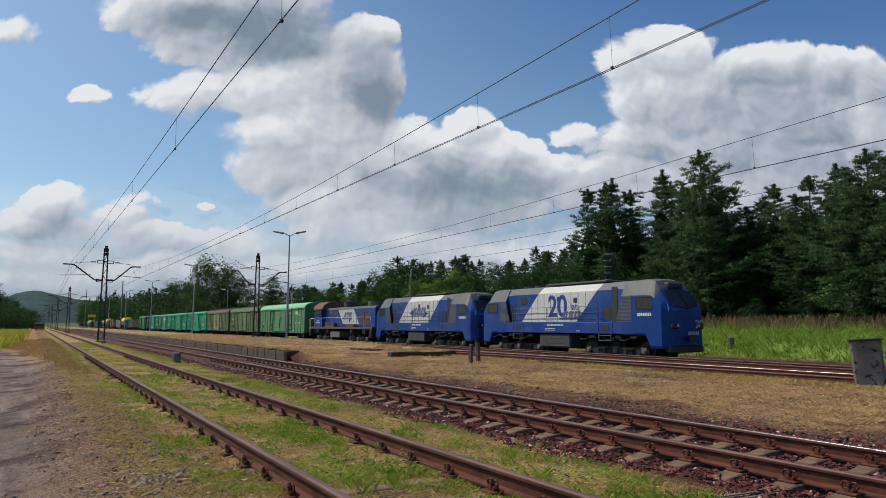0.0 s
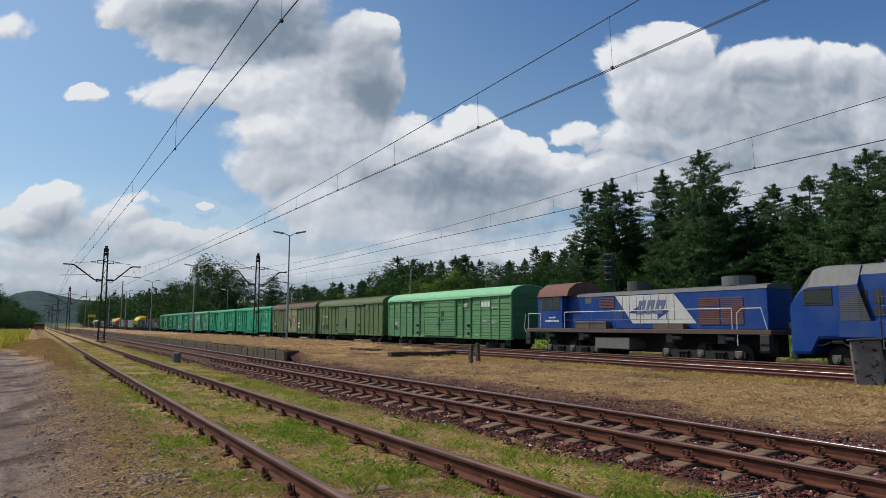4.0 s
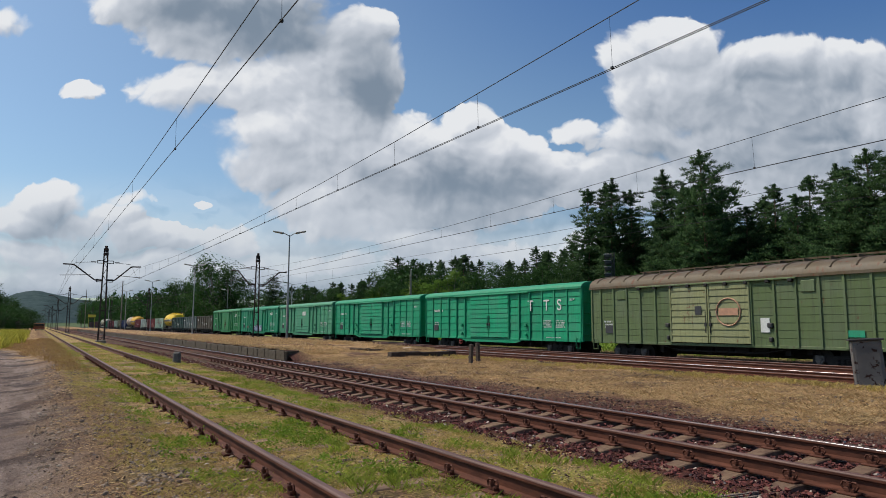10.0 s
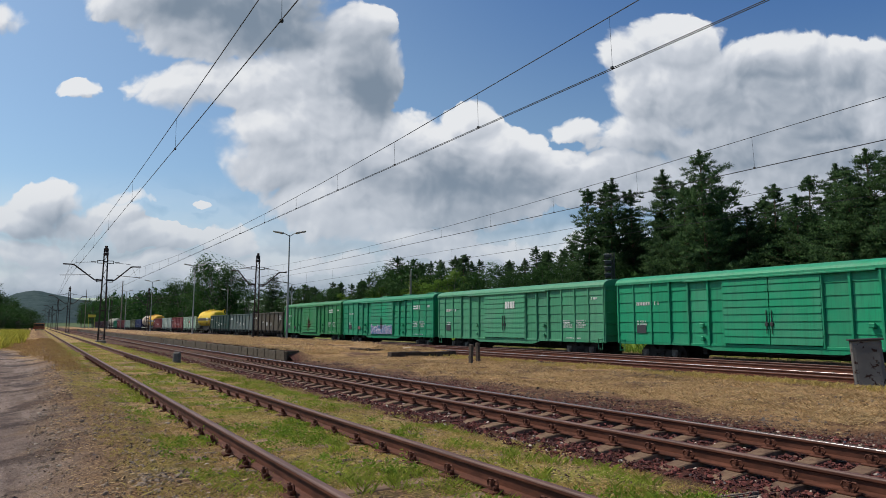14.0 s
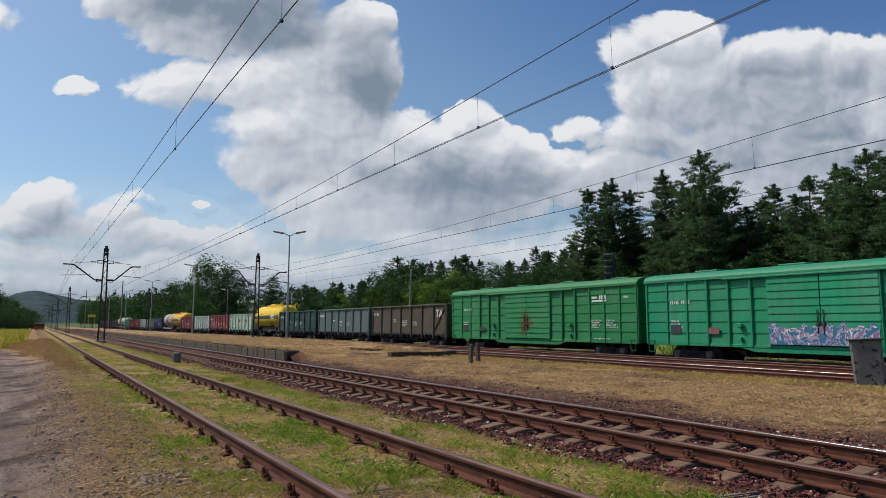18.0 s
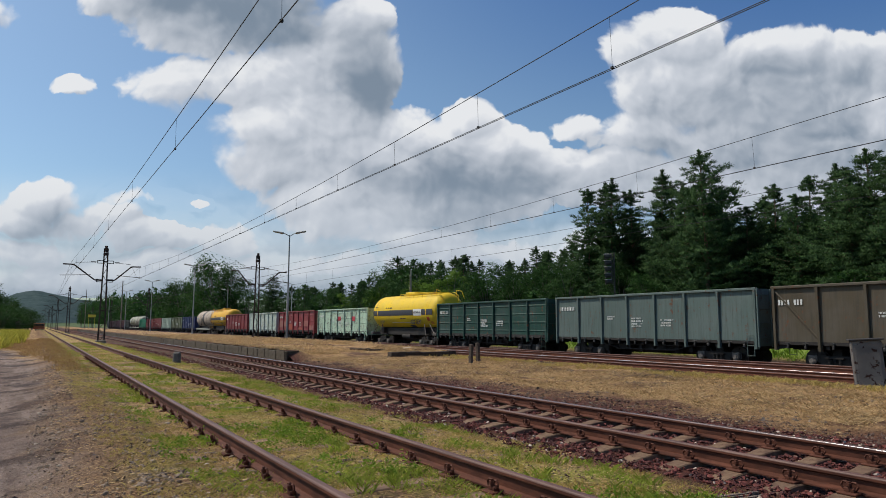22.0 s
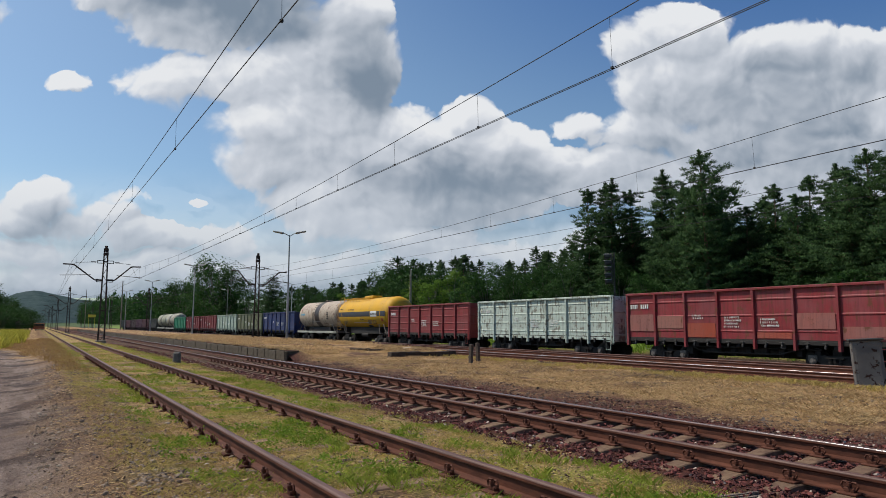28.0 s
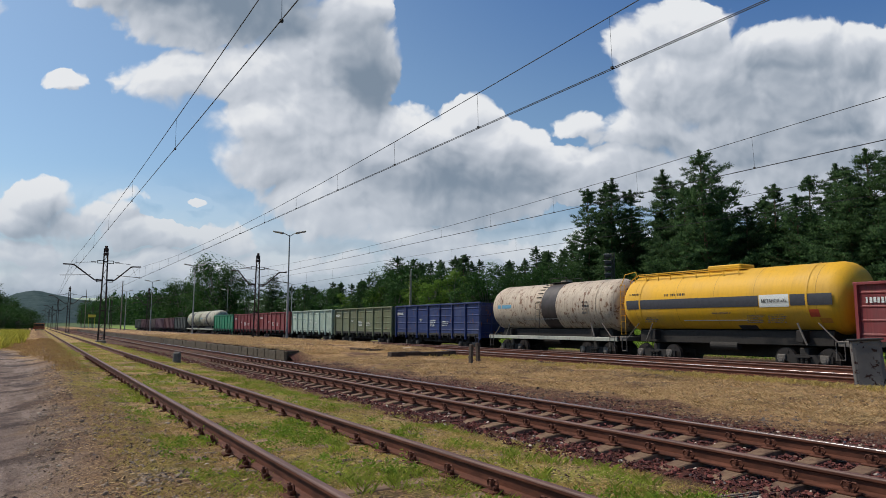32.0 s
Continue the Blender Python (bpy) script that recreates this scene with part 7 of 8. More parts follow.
for x, y, h, w in ((50, 228, 24.0, 1), (53, 258, 23.0, 0), (52, 217, 19.0, 0), (55, 319, 21.8, 1), (55, 352, 20.5, 0), (50, 95, 11.4, 0), (50, 101, 11.2, 1),
                   (46, 74, 8.7, 2), (44, 76, 7.6, 2), (50, 70, 9.4, 0), (47, 68, 8.2, 1), (46, 61, 7.9, 1), (46, 52, 7.8, 0), (47, 57, 8.2, 1)):
    tree("leafy", x, y, h, 1.25, w)
for x, y, h, w in ((52, 134, 9.2, 1), (48, 115, 7.4, 2), (48, 107, 7.9, 0), (48, 101, 8.0, 2), (47, 85, 8.6, 2), (55, 148, 9.6, 0), (56, 167, 11.2, 1), (54, 186, 11.0, 0),
                   (56, 211, 12.8, 1), (46, 70, 8.0, 0), (50, 84, 10.0, 1), (46, 90, 7.5, 0), (45, 44, 7.0, 1), (44, 40, 6.0, 0)):
    tree("leafy", x, y, h, 1.3, w)
def skyline(right):
    """Height over the horizon, as a slope, of the wood's top edge at a bearing across the view."""
    pts = ((-0.30, 0.050), (-0.12, 0.066), (-0.07, 0.088), (-0.02, 0.096), (0.04, 0.103), (0.08, 0.094), (0.13, 0.111), (0.18, 0.122), (0.22, 0.13))
    for (a, p), (b, q) in zip(pts, pts[1:]):
        if right < b:
            return p + (q - p) * (right - a) / (b - a)
    return pts[-1][1]


for k in range(44):                       # pine tops above the broad-leaved edge
    y = 56 + k * 2.6 + tree_rng.uniform(-0.9, 0.9)
    x = tree_rng.uniform(53.5, 59)
    along = x * math.sin(radians(YAW)) + y * math.cos(radians(YAW))
    across = x * math.cos(radians(YAW)) - y * math.sin(radians(YAW))
    tree("pine", x, y, EYE_H + along * skyline(across / along) * tree_rng.uniform(0.84, 1.04), 1.15, None, True)
for k in range(20):                       # second row of pines
    y = 6 + k * 2.3 + tree_rng.uniform(-0.8, 0.8)
    tree("pine", tree_rng.uniform(49, 55), y, (11.0 if y < 32 else 13.0) + tree_rng.uniform(-1.2, 0.8), 1.5, None, True)
for k in range(50):                      # the wood behind its edge
    y = tree_rng.uniform(2, 140) if k < 34 else tree_rng.uniform(140, 420)
    x = tree_rng.uniform(48, 74) if k < 34 else tree_rng.uniform(52, 80)
    h = 9.2 if y < 60 else 8.6 if y < 120 else 9.0 + (y - 120) * 0.035
    kind = "pine" if y < 60 or tree_rng.random() < 0.5 else "leafy"
    tree(kind, x, y, h * tree_rng.uniform(0.85, 1.12), 1.35, None, True)
for k in range(34):                       # low growth along the edge
    y = 12 + k * 3.4
    tree("leafy", 41.5 + tree_rng.uniform(-0.5, 3), y + tree_rng.uniform(-1, 1), tree_rng.uniform(3.4, 5.6) * (1.0 if y < 60 else 0.9), 1.5, 0 if y < 60 else tree_rng.randrange(2), True)


def far_woods():
    """Leaf clumps of the distant woods along the line and of the trees left of the road."""
    rng = np.random.default_rng(3)
    cs = []
    for k in range(420):
        y = rng.uniform(330, 900)
        x = rng.uniform(52, 90) - 0.02 * (y - 330)
        h = rng.uniform(14, 24) * (0.9 + 0.0006 * (y - 330))
        for i in range(16):
            t = rng.uniform(0, 1)
            r = 3.4 * math.sin(math.pi * (0.12 + 0.8 * t))
            a = rng.uniform(0, math.tau)
            cs.append((x + r * math.cos(a), y + r * math.sin(a), 1 + h * t))
    v, f = flakes(rng, cs, 0.9, 7, 1.5, 0.55, 0.1)
    o = new("far_woods", raw_mesh("far_woods", v, f, LEAFY))
    tagged(o, "distant green woods along the line", "woods", kind="stuff")


far_woods()
for x, y, h, w in ((-1.4, 172, 4.4, 0), (-2.4, 152, 4.6, 1), (-3.6, 143, 5.2, 0), (-5.4, 136, 6.2, 1), (-7.8, 132, 7.6, 0), (-3.0, 190, 5.6, 1), (-6.0, 160, 7.2, 0), (-9.8, 140, 9.0, 1),
                   (-0.8, 215, 5.0, 0), (-4.6, 124, 4.6, 1), (-2.6, 130, 3.4, 0)):
    tree("leafy", x, y, h, 1.9, w)


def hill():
    """Wooded ridge on the horizon, tinted with distance haze."""
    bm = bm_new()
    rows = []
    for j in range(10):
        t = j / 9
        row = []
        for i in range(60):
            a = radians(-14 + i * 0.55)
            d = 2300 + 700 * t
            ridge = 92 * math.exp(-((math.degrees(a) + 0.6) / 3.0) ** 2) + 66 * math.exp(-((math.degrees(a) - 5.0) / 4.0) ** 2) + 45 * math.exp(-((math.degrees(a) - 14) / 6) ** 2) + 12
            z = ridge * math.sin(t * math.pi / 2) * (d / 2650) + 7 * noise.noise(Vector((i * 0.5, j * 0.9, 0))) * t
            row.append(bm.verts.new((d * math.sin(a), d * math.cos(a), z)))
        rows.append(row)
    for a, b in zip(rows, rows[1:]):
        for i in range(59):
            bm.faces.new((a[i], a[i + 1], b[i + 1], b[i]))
    n = Nodes("hazy_wooded_slope")
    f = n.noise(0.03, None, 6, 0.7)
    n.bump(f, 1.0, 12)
    # paler blue-green than the woods: the air's haze is mixed into the colour
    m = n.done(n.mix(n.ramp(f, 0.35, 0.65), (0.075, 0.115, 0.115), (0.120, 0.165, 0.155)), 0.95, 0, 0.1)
    solo("backdrop_hill", bm, m, "wooded hill on the horizon beyond the station, distance haze in its colour", "hill", kind="structure", smooth=True)


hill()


def undergrowth():
    """Dark shrubs that close the wood behind its edge."""
    rng = np.random.default_rng(9)
    cs = []
    for k in range(4200):
        y = rng.uniform(-5, 150)
        x = rng.uniform(50, 62)
        cs.append((x, y, ground_z(x, y) + rng.uniform(0, 4.2) * (2.0 if y < 55 else 1.0)))
    v, f = flakes(rng, cs, 0.5, 6, 1.0, 0.45, 0.2)
    tagged(new("undergrowth", raw_mesh("undergrowth", v, f, PINE_LEAF)), "dense dark undergrowth inside the wood", "shrubs", kind="stuff")


undergrowth()


# ---- platform, crossing slabs, posts, cabinets ----
ROTTEN = plain("rotten_dark_timber", (0.075, 0.052, 0.038), 0.9, 0.0, 0.5, 5)


FACE_STONE = plain("platform_edge_dark_mossy", (0.100, 0.074, 0.046), 0.95, 0.0, 0.6, 7)


def platform():
    """Low platform of old concrete slabs with a grassed top."""
    p = thing("platform", "low old platform with a slab edge and dry grass on top", "platform", kind="structure")
    bm = bm_new()
    top = DECK_Z - 0.02
    ys = [FACE_Y0 + 0.6 + (260 - FACE_Y0) * (k / 70) ** 1.5 for k in range(71)]
    xs = [FACE_X + 0.18, FACE_X + 0.8, 10.8, 12.5, 14.0, 15.5, 16.8, 18.2, 18.9]
    rows = []
    for y in ys:
        fade = smoothstep(FACE_Y0, FACE_Y0 + 9, y)
        row = []
        for i, x in enumerate(xs):
            z = 0.10 + (top - 0.10) * (1.0 if i < 2 else max(fade, 0.45)) + 0.05 * noise.noise(Vector((x * 0.7, y * 0.4, 2)))
            if i == len(xs) - 1:
                z = 0.02
            row.append(bm.verts.new((x, y, z)))
        rows.append(row)
    for a, b in zip(rows, rows[1:]):
        for i in range(len(xs) - 1):
            bm.faces.new((a[i], a[i + 1], b[i + 1], b[i]))
    low = [bm.verts.new((x, ys[0] - 1.6 - 0.5 * abs(noise.noise(Vector((x, 3, 0)))), -0.05)) for x in xs]
    for i in range(len(xs) - 1):
        bm.faces.new((low[i], low[i + 1], rows[0][i + 1], rows[0][i]))
    part("deck", bm, ground_material(), p, "dry grass on the platform", True)
    bm = bm_new()
    box(bm, -0.16, 0.0, 0.012, 0.588, -0.1, top, 0.02)
    slab = mesh_of("edge_slab", bm, FACE_STONE)
    for k in range(290):
        o = new("edge_slab", slab)
        o.parent = p
        o.matrix_basis = pose(FACE_X + 0.16 + 0.012 * math.sin(k * 2.3), FACE_Y0 + k * 0.6, 0.025 * math.sin(k * 1.7) - 0.02, 0, 1.2 * math.sin(k * 3.1), 0.5 * math.sin(k * 2.7))
    bm = bm_new()
    box(bm, 0, 0.9, -0.07, 0.07, -0.1, top - 0.02, 0.02)
    part("end_slab", bm, FACE_STONE, p, at=pose(FACE_X + 0.05, FACE_Y0 - 0.05, 0, 0, 0, 35))
    return p


platform()


def slab_rest(label, x0, y0, x1, y1, z0, z1, thick=0.35):
    bm = bm_new()
    d = Vector((x1 - x0, y1 - y0, 0))
    n = 9
    for k in range(n):
        a, b = k / n, (k + 1) / n - 0.004
        h = z1 - 0.05 * random.Random(k + int(x0 * 7)).random()
        box(bm, d.length * a, d.length * b, -thick / 2, thick / 2, z0, h, 0.015)
    o = solo("concrete_kerb", bm, ROTTEN if "timber" in label else CONCRETE, label, "kerb", "old crossing edges")
    o.matrix_basis = pose(x0, y0, 0, 0, 0, math.degrees(math.atan2(d.y, d.x)))
    return o


slab_rest("broken dark timber kerb of an old crossing", 14.25, 28.6, 18.0, 28.9, 0.0, 0.38)
slab_rest("crumbling timber kerb stub of an old crossing", 14.1, 32.8, 15.5, 31.6, 0.0, 0.44)


def mound_z(u, v):
    x, y = 14.4 + 4.6 * u, 28.9 + 5.2 * v + 1.2 * u
    e = max(0, min(1, 4 * u, 4 * (1 - u)) * min(1, 6 * v, 3 * (1 - v)))
    return x, y, -0.02 + 0.42 * e ** 0.7 + 0.10 * e * noise.noise(Vector((x * 1.7, y * 1.7, 1))) + 0.05 * e * noise.noise(Vector((x * 5, y * 5, 3)))


def mound():
    """Earth and rubble of the old crossing."""
    bm = bm_new()
    rows = [[bm.verts.new(mound_z(i / 36, j / 28)) for i in range(37)] for j in range(29)]
    for a, b in zip(rows, rows[1:]):
        for i in range(36):
            bm.faces.new((a[i], a[i + 1], b[i + 1], b[i]))
    solo("earth_mound", bm, ground_material(), "low mound of dry earth and straw at the old crossing", "mound", kind="structure", smooth=True)


mound()


def sand_heap(x, y, z, r, h):
    """Pale sand tipped on the mound."""
    bm = bm_new()
    rings = []
    for j in range(6):
        q = j / 5
        rings.append([bm.verts.new((x + r * (1 - q * 0.97) * math.cos(k * math.tau / 20) * (1 + 0.15 * math.sin(3 * k)), y + 0.7 * r * (1 - q * 0.97) * math.sin(k * math.tau / 20),
                                    z + h * smoothstep(0, 1, q) + 0.02 * noise.noise(Vector((k * 0.8, j * 1.3, 5))))) for k in range(20)])
    for a, b in zip(rings, rings[1:]):
        for k in range(20):
            bm.faces.new((a[k], a[(k + 1) % 20], b[(k + 1) % 20], b[k]))
    bm.faces.new(rings[-1])
    solo("sand_heap", bm, plain("pale_sand", (0.56, 0.44, 0.33), 0.95, 0.0, 0.35, 14), "small heap of pale sand on the old crossing", "sand heap", smooth=True)


sand_heap(16.6, 31.0, 0.30, 1.15, 0.20)
for x, y, h, lean in ((15.05, 22.9, 0.76, 1.5), (15.75, 23.4, 0.80, -2.0)):
    bm = bm_new()
    box(bm, -0.075, 0.075, -0.075, 0.075, -0.1, h, 0.02)
    o = solo("short_post", bm, plain("weathered_post", (0.105, 0.078, 0.058), 0.9, 0.0, 0.45, 8), "short weathered post standing in dry grass", "post", "pair of posts")
    o.matrix_basis = pose(x, y, 0.1, lean, lean, 20)


@keep
def cabinet_paint():
    n = Nodes("cabinet_grey_flaking")
    f = n.noise(5.5, None, 7, 0.72)
    g = n.noise(1.5, None, 4)
    c = n.mix(n.ramp(g, 0.3, 0.7), (0.115, 0.106, 0.100), (0.185, 0.170, 0.158))
    c = n.mix(n.ramp(f, 0.57, 0.59), c, (0.040, 0.020, 0.015))
    n.bump(f, 0.25, 0.01)
    return n.done(c, 0.8, 0.0, 0.15)


def relay_cabinet(x, y, w, d, h, turn, lean, label):
    c = thing("relay_cabinet", label, "cabinet", "trackside cabinets")
    c.matrix_basis = pose(x, y, ground_z(x, y) - 0.04, 0, lean, turn)
    bm = bm_new()
    box(bm, -w / 2, w / 2, -d / 2, d / 2, 0, h, 0.015)
    part("body", bm, cabinet_paint(), c)
    bm = bm_new()
    box(bm, -w / 2 - 0.05, w / 2 + 0.05, -d / 2 - 0.05, d / 2 + 0.05, h, h + 0.05, 0.012)
    part("lid", bm, plain("cabinet_lid_dark", (0.035, 0.030, 0.028), 0.85), c)
    bm = bm_new()
    box(bm, -w / 2 + 0.06, w / 2 - 0.06, -d / 2 - 0.012, -d / 2 + 0.01, 0.12, h - 0.08, 0.006)
    part("door", bm, cabinet_paint(), c)
    bm = bm_new()
    tube(bm, (w * 0.3, -d / 2 - 0.02, h * 0.55), (w * 0.3, -d / 2 - 0.05, h * 0.55), 0.03, None, 8)
    part("lock", bm, BLACK, c)
    return c


relay_cabinet(18.20, 9.28, 0.66, 0.45, 1.24, -56, -3.5, "grey steel trackside cabinet with flaking paint and rust")
relay_cabinet(18.95, 8.75, 0.62, 0.6, 1.50, -56, 0, "dark grey steel trackside cabinet with an overhanging lid")
for x, y, h, name in ((33.1, 24.1, 0.62, "grey concrete marker post at the foot of the bank"), (4.75, 27.9, 0.44, "small weathered concrete marker stone between the tracks")):
    bm = bm_new()
    box(bm, -0.16, 0.16, -0.08, 0.08, -0.1, h, 0.07)
    o = solo("marker_stone", bm, plain("grey_marker_stone", (0.155, 0.140, 0.125), 0.95, 0.0, 0.4, 9), name, "marker")
    o.matrix_basis = pose(x, y, ground_z(x, y), 0, 0, -35)


def brush_pile(x, y, rx, ry, seed):
    """Low heap of raked twigs and rotten bark."""
    rng = np.random.default_rng(seed)
    v, f = [], []
    for k in range(150):
        a, r = rng.uniform(0, math.tau), rng.random() ** 0.6
        px, py = r * rx * math.cos(a), r * ry * math.sin(a)
        z = ground_z(x + px, y + py) + 0.10 * (1 - r) * rng.random()
        t, ln = rng.uniform(0, math.tau), rng.uniform(0.08, 0.32)
        limb(v, f, [(px, py, z), (px + ln * math.cos(t), py + ln * math.sin(t), z + rng.uniform(-0.02, 0.06))], [rng.uniform(0.008, 0.03), 0.006], 4)
    o = tagged(new("brush_pile", raw_mesh("brush_pile", v, f, bark("rotten_twigs", (0.022, 0.014, 0.010), (0.11, 0.070, 0.045)))),
               "low heap of dark twigs and bark on dry grass", "brush pile")
    o.matrix_basis = pose(x, y, 0)


brush_pile(14.7, 17.7, 0.9, 1.5, 1)
brush_pile(15.3, 13.6, 0.8, 1.3, 2)


def splintered_timber(x, y):
    """Rotten end of an old sleeper, split along its grain."""
    rng = random.Random(4)
    bm = bm_new()
    for k in range(9):
        a = rng.uniform(-0.34, -0.2)
        box(bm, a, a + rng.uniform(0.4, 0.68), -0.13 + k * 0.028, -0.13 + k * 0.028 + rng.uniform(0.016, 0.026), -0.05, rng.uniform(0.0, 0.035))
    o = solo("splintered_timber", bm, bark("grey_rotten_timber", (0.07, 0.048, 0.036), (0.25, 0.185, 0.14)), "weathered splintered piece of old timber sleeper", "timber")
    o.matrix_basis = pose(x, y, ground_z(x, y), 0, 0, -8)


splintered_timber(5.55, 4.05)


def parked_vehicle():
    """Orange track machine standing far down the siding."""
    v = thing("track_machine", "orange track maintenance vehicle standing far down the siding", "rail vehicle")
    v.matrix_basis = pose(0.6, 168.0, 0.33) @ Matrix.Diagonal((0.80, 0.80, 0.46, 1))
    bm = bm_new()
    box(bm, -1.4, 1.4, 0, 7, 0.9, 1.5, 0.05)
    part("frame", bm, colour_paint((0.30, 0.06, 0.03)), v)
    bm = bm_new()
    box(bm, -1.3, 1.3, 0.4, 3.0, 1.5, 3.4, 0.1)
    part("cab", bm, colour_paint((0.30, 0.10, 0.03)), v)
    bm = bm_new()
    box(bm, -1.1, 1.1, 0.36, 0.42, 2.3, 3.1)
    part("windscreen", bm, GLASS, v)
    bm = bm_new()
    box(bm, -1.2, 1.2, 3.4, 6.8, 1.5, 2.3, 0.05)
    part("load", bm, UNDER, v)
    for y in (1.4, 5.6):
        o = new("wheelset", wheelset_mesh(0.475))
        o.parent = v
        o.matrix_basis = pose(0, y, 0.475)


parked_vehicle()
bm = bm_new()
box(bm, -0.9, 0.9, -0.05, 0.05, 3.2, 3.9, 0.02)
for x in (-0.7, 0.7):
    box(bm, x - 0.04, x + 0.04, -0.04, 0.04, 0, 3.2)
o = solo("station_sign", bm, plain("sign_yellow", (0.60, 0.50, 0.05), 0.6), "small yellow board on two posts beside the platform", "sign")
o.matrix_basis = pose(12.5, 200, 0.4)


# ---- sleepers and fastenings ----
@keep
def sleeper_wood():
    n = Nodes("sleeper_timber")
    f = n.noise(5, None, 6, 0.7, stretch=(0.5, 4, 4))
    r = n.add("ShaderNodeObjectInfo").outputs["Random"]
    c = n.mix(n.ramp(f, 0.3, 0.7), (0.10, 0.058, 0.034), (0.32, 0.20, 0.112))
    c = n.mix(n.math("MULTIPLY", r, 0.45), c, (0.13, 0.078, 0.048))
    n.bump(f, 0.5, 0.01)
    return n.done(c, 0.9)


@keep
def sleeper_concrete():
    n = Nodes("sleeper_concrete_rust_stained")
    f = n.noise(6, None, 6, 0.7)
    g = n.noise(34, None, 3, 0.6)
    r = n.add("ShaderNodeObjectInfo").outputs["Random"]
    c = n.mix(n.ramp(f, 0.35, 0.65), (0.215, 0.140, 0.086), (0.105, 0.060, 0.040))
    c = n.mix(n.math("MULTIPLY", r, 0.55), c, (0.13, 0.080, 0.056))
    c = n.mix(n.math("MULTIPLY", n.ramp(g, 0.58, 0.68), 0.6), c, (0.08, 0.036, 0.024))
    n.bump(g, 0.3, 0.006)
    return n.done(c, 0.9, 0.0, 0.2)


def sleepers(track_thing, x, z, gauge, y0, pitch, count, clips, concrete=False):
    bm = bm_new()
    if concrete:                         # dished towards the middle and the ends
        rings = []
        for u, top, wide in ((-1.30, -0.07, 0.10), (-1.10, -0.02, 0.105), (-0.95, 0.0, 0.11), (-0.56, 0.0, 0.11), (-0.35, -0.030, 0.095), (0.35, -0.030, 0.095),
                             (0.56, 0.0, 0.11), (0.95, 0.0, 0.11), (1.10, -0.02, 0.105), (1.30, -0.07, 0.10)):
            rings.append([bm.verts.new((u, v, w)) for v, w in ((-wide - 0.035, -0.2), (-wide, top - 0.012), (-wide + 0.012, top), (wide - 0.012, top), (wide, top - 0.012), (wide + 0.035, -0.2))])
        for p, q in zip(rings, rings[1:]):
            for i in range(5):
                bm.faces.new((p[i], p[i + 1], q[i + 1], q[i]))
        bm.faces.new(rings[0]), bm.faces.new(rings[-1])
    else:
        box(bm, -1.28, 1.28, -0.115, 0.115, -0.15, 0.0, 0.012)
    me = mesh_of("sleeper", bm, sleeper_concrete() if concrete else sleeper_wood())
    bm = bm_new()
    box(bm, -0.17, 0.17, -0.09, 0.09, 0.0, 0.022, 0.006)
    for s in (-1, 1):
        box(bm, s * 0.095 - 0.025, s * 0.095 + 0.025, -0.05, 0.05, 0.015, 0.06, 0.008)
        tube(bm, (s * 0.11, 0, 0.03), (s * 0.11, 0, 0.115), 0.014, None, 6)
        tube(bm, (s * 0.11, 0, 0.075), (s * 0.11, 0, 0.10), 0.026, None, 6)
        for d in (-0.04, 0.04):
            ring = [(s * 0.10, d + 0.036 * math.cos(a), 0.075 + 0.036 * math.sin(a)) for a in [k * math.tau / 6 for k in range(7)]]
            pipe(bm, ring, 0.011, 4)
    clip = mesh_of("rail_clip", bm, rail_side())
    rng = random.Random(int(x * 10))
    for k in range(count):
        y = y0 + k * pitch + rng.uniform(-0.02, 0.02)
        o = new("sleeper", me)
        o.parent = track_thing
        o.matrix_basis = pose(x + rng.uniform(-0.04, 0.04), y, z - 0.174, 0, 0, rng.uniform(-1, 1))
        if k < clips:
            for s in (-1, 1):
                c = new("rail_clip", clip)
                c.parent = track_thing
                c.matrix_basis = pose(x + s * (gauge / 2 + 0.036), y, z - 0.172)


sleepers(main_track, MAIN_X, MAIN_Z, 1.435, 1.71, 0.59, 240, 48, True)
sleepers(siding, SIDING_X, SIDING_Z - 0.012, 1.435, 2.0, 0.70, 60, 44)
sleepers(loop_track, LOOP_X, LOOP_Z, 1.435, -4.0, 0.68, 110, 0)
sleepers(mid_track, MID_X, MID_Z, 1.435, -4.0, 0.68, 120, 0)
sleepers(train_track, TRAIN_X, -DROP, 1.52, -4.0, 0.68, 130, 0)


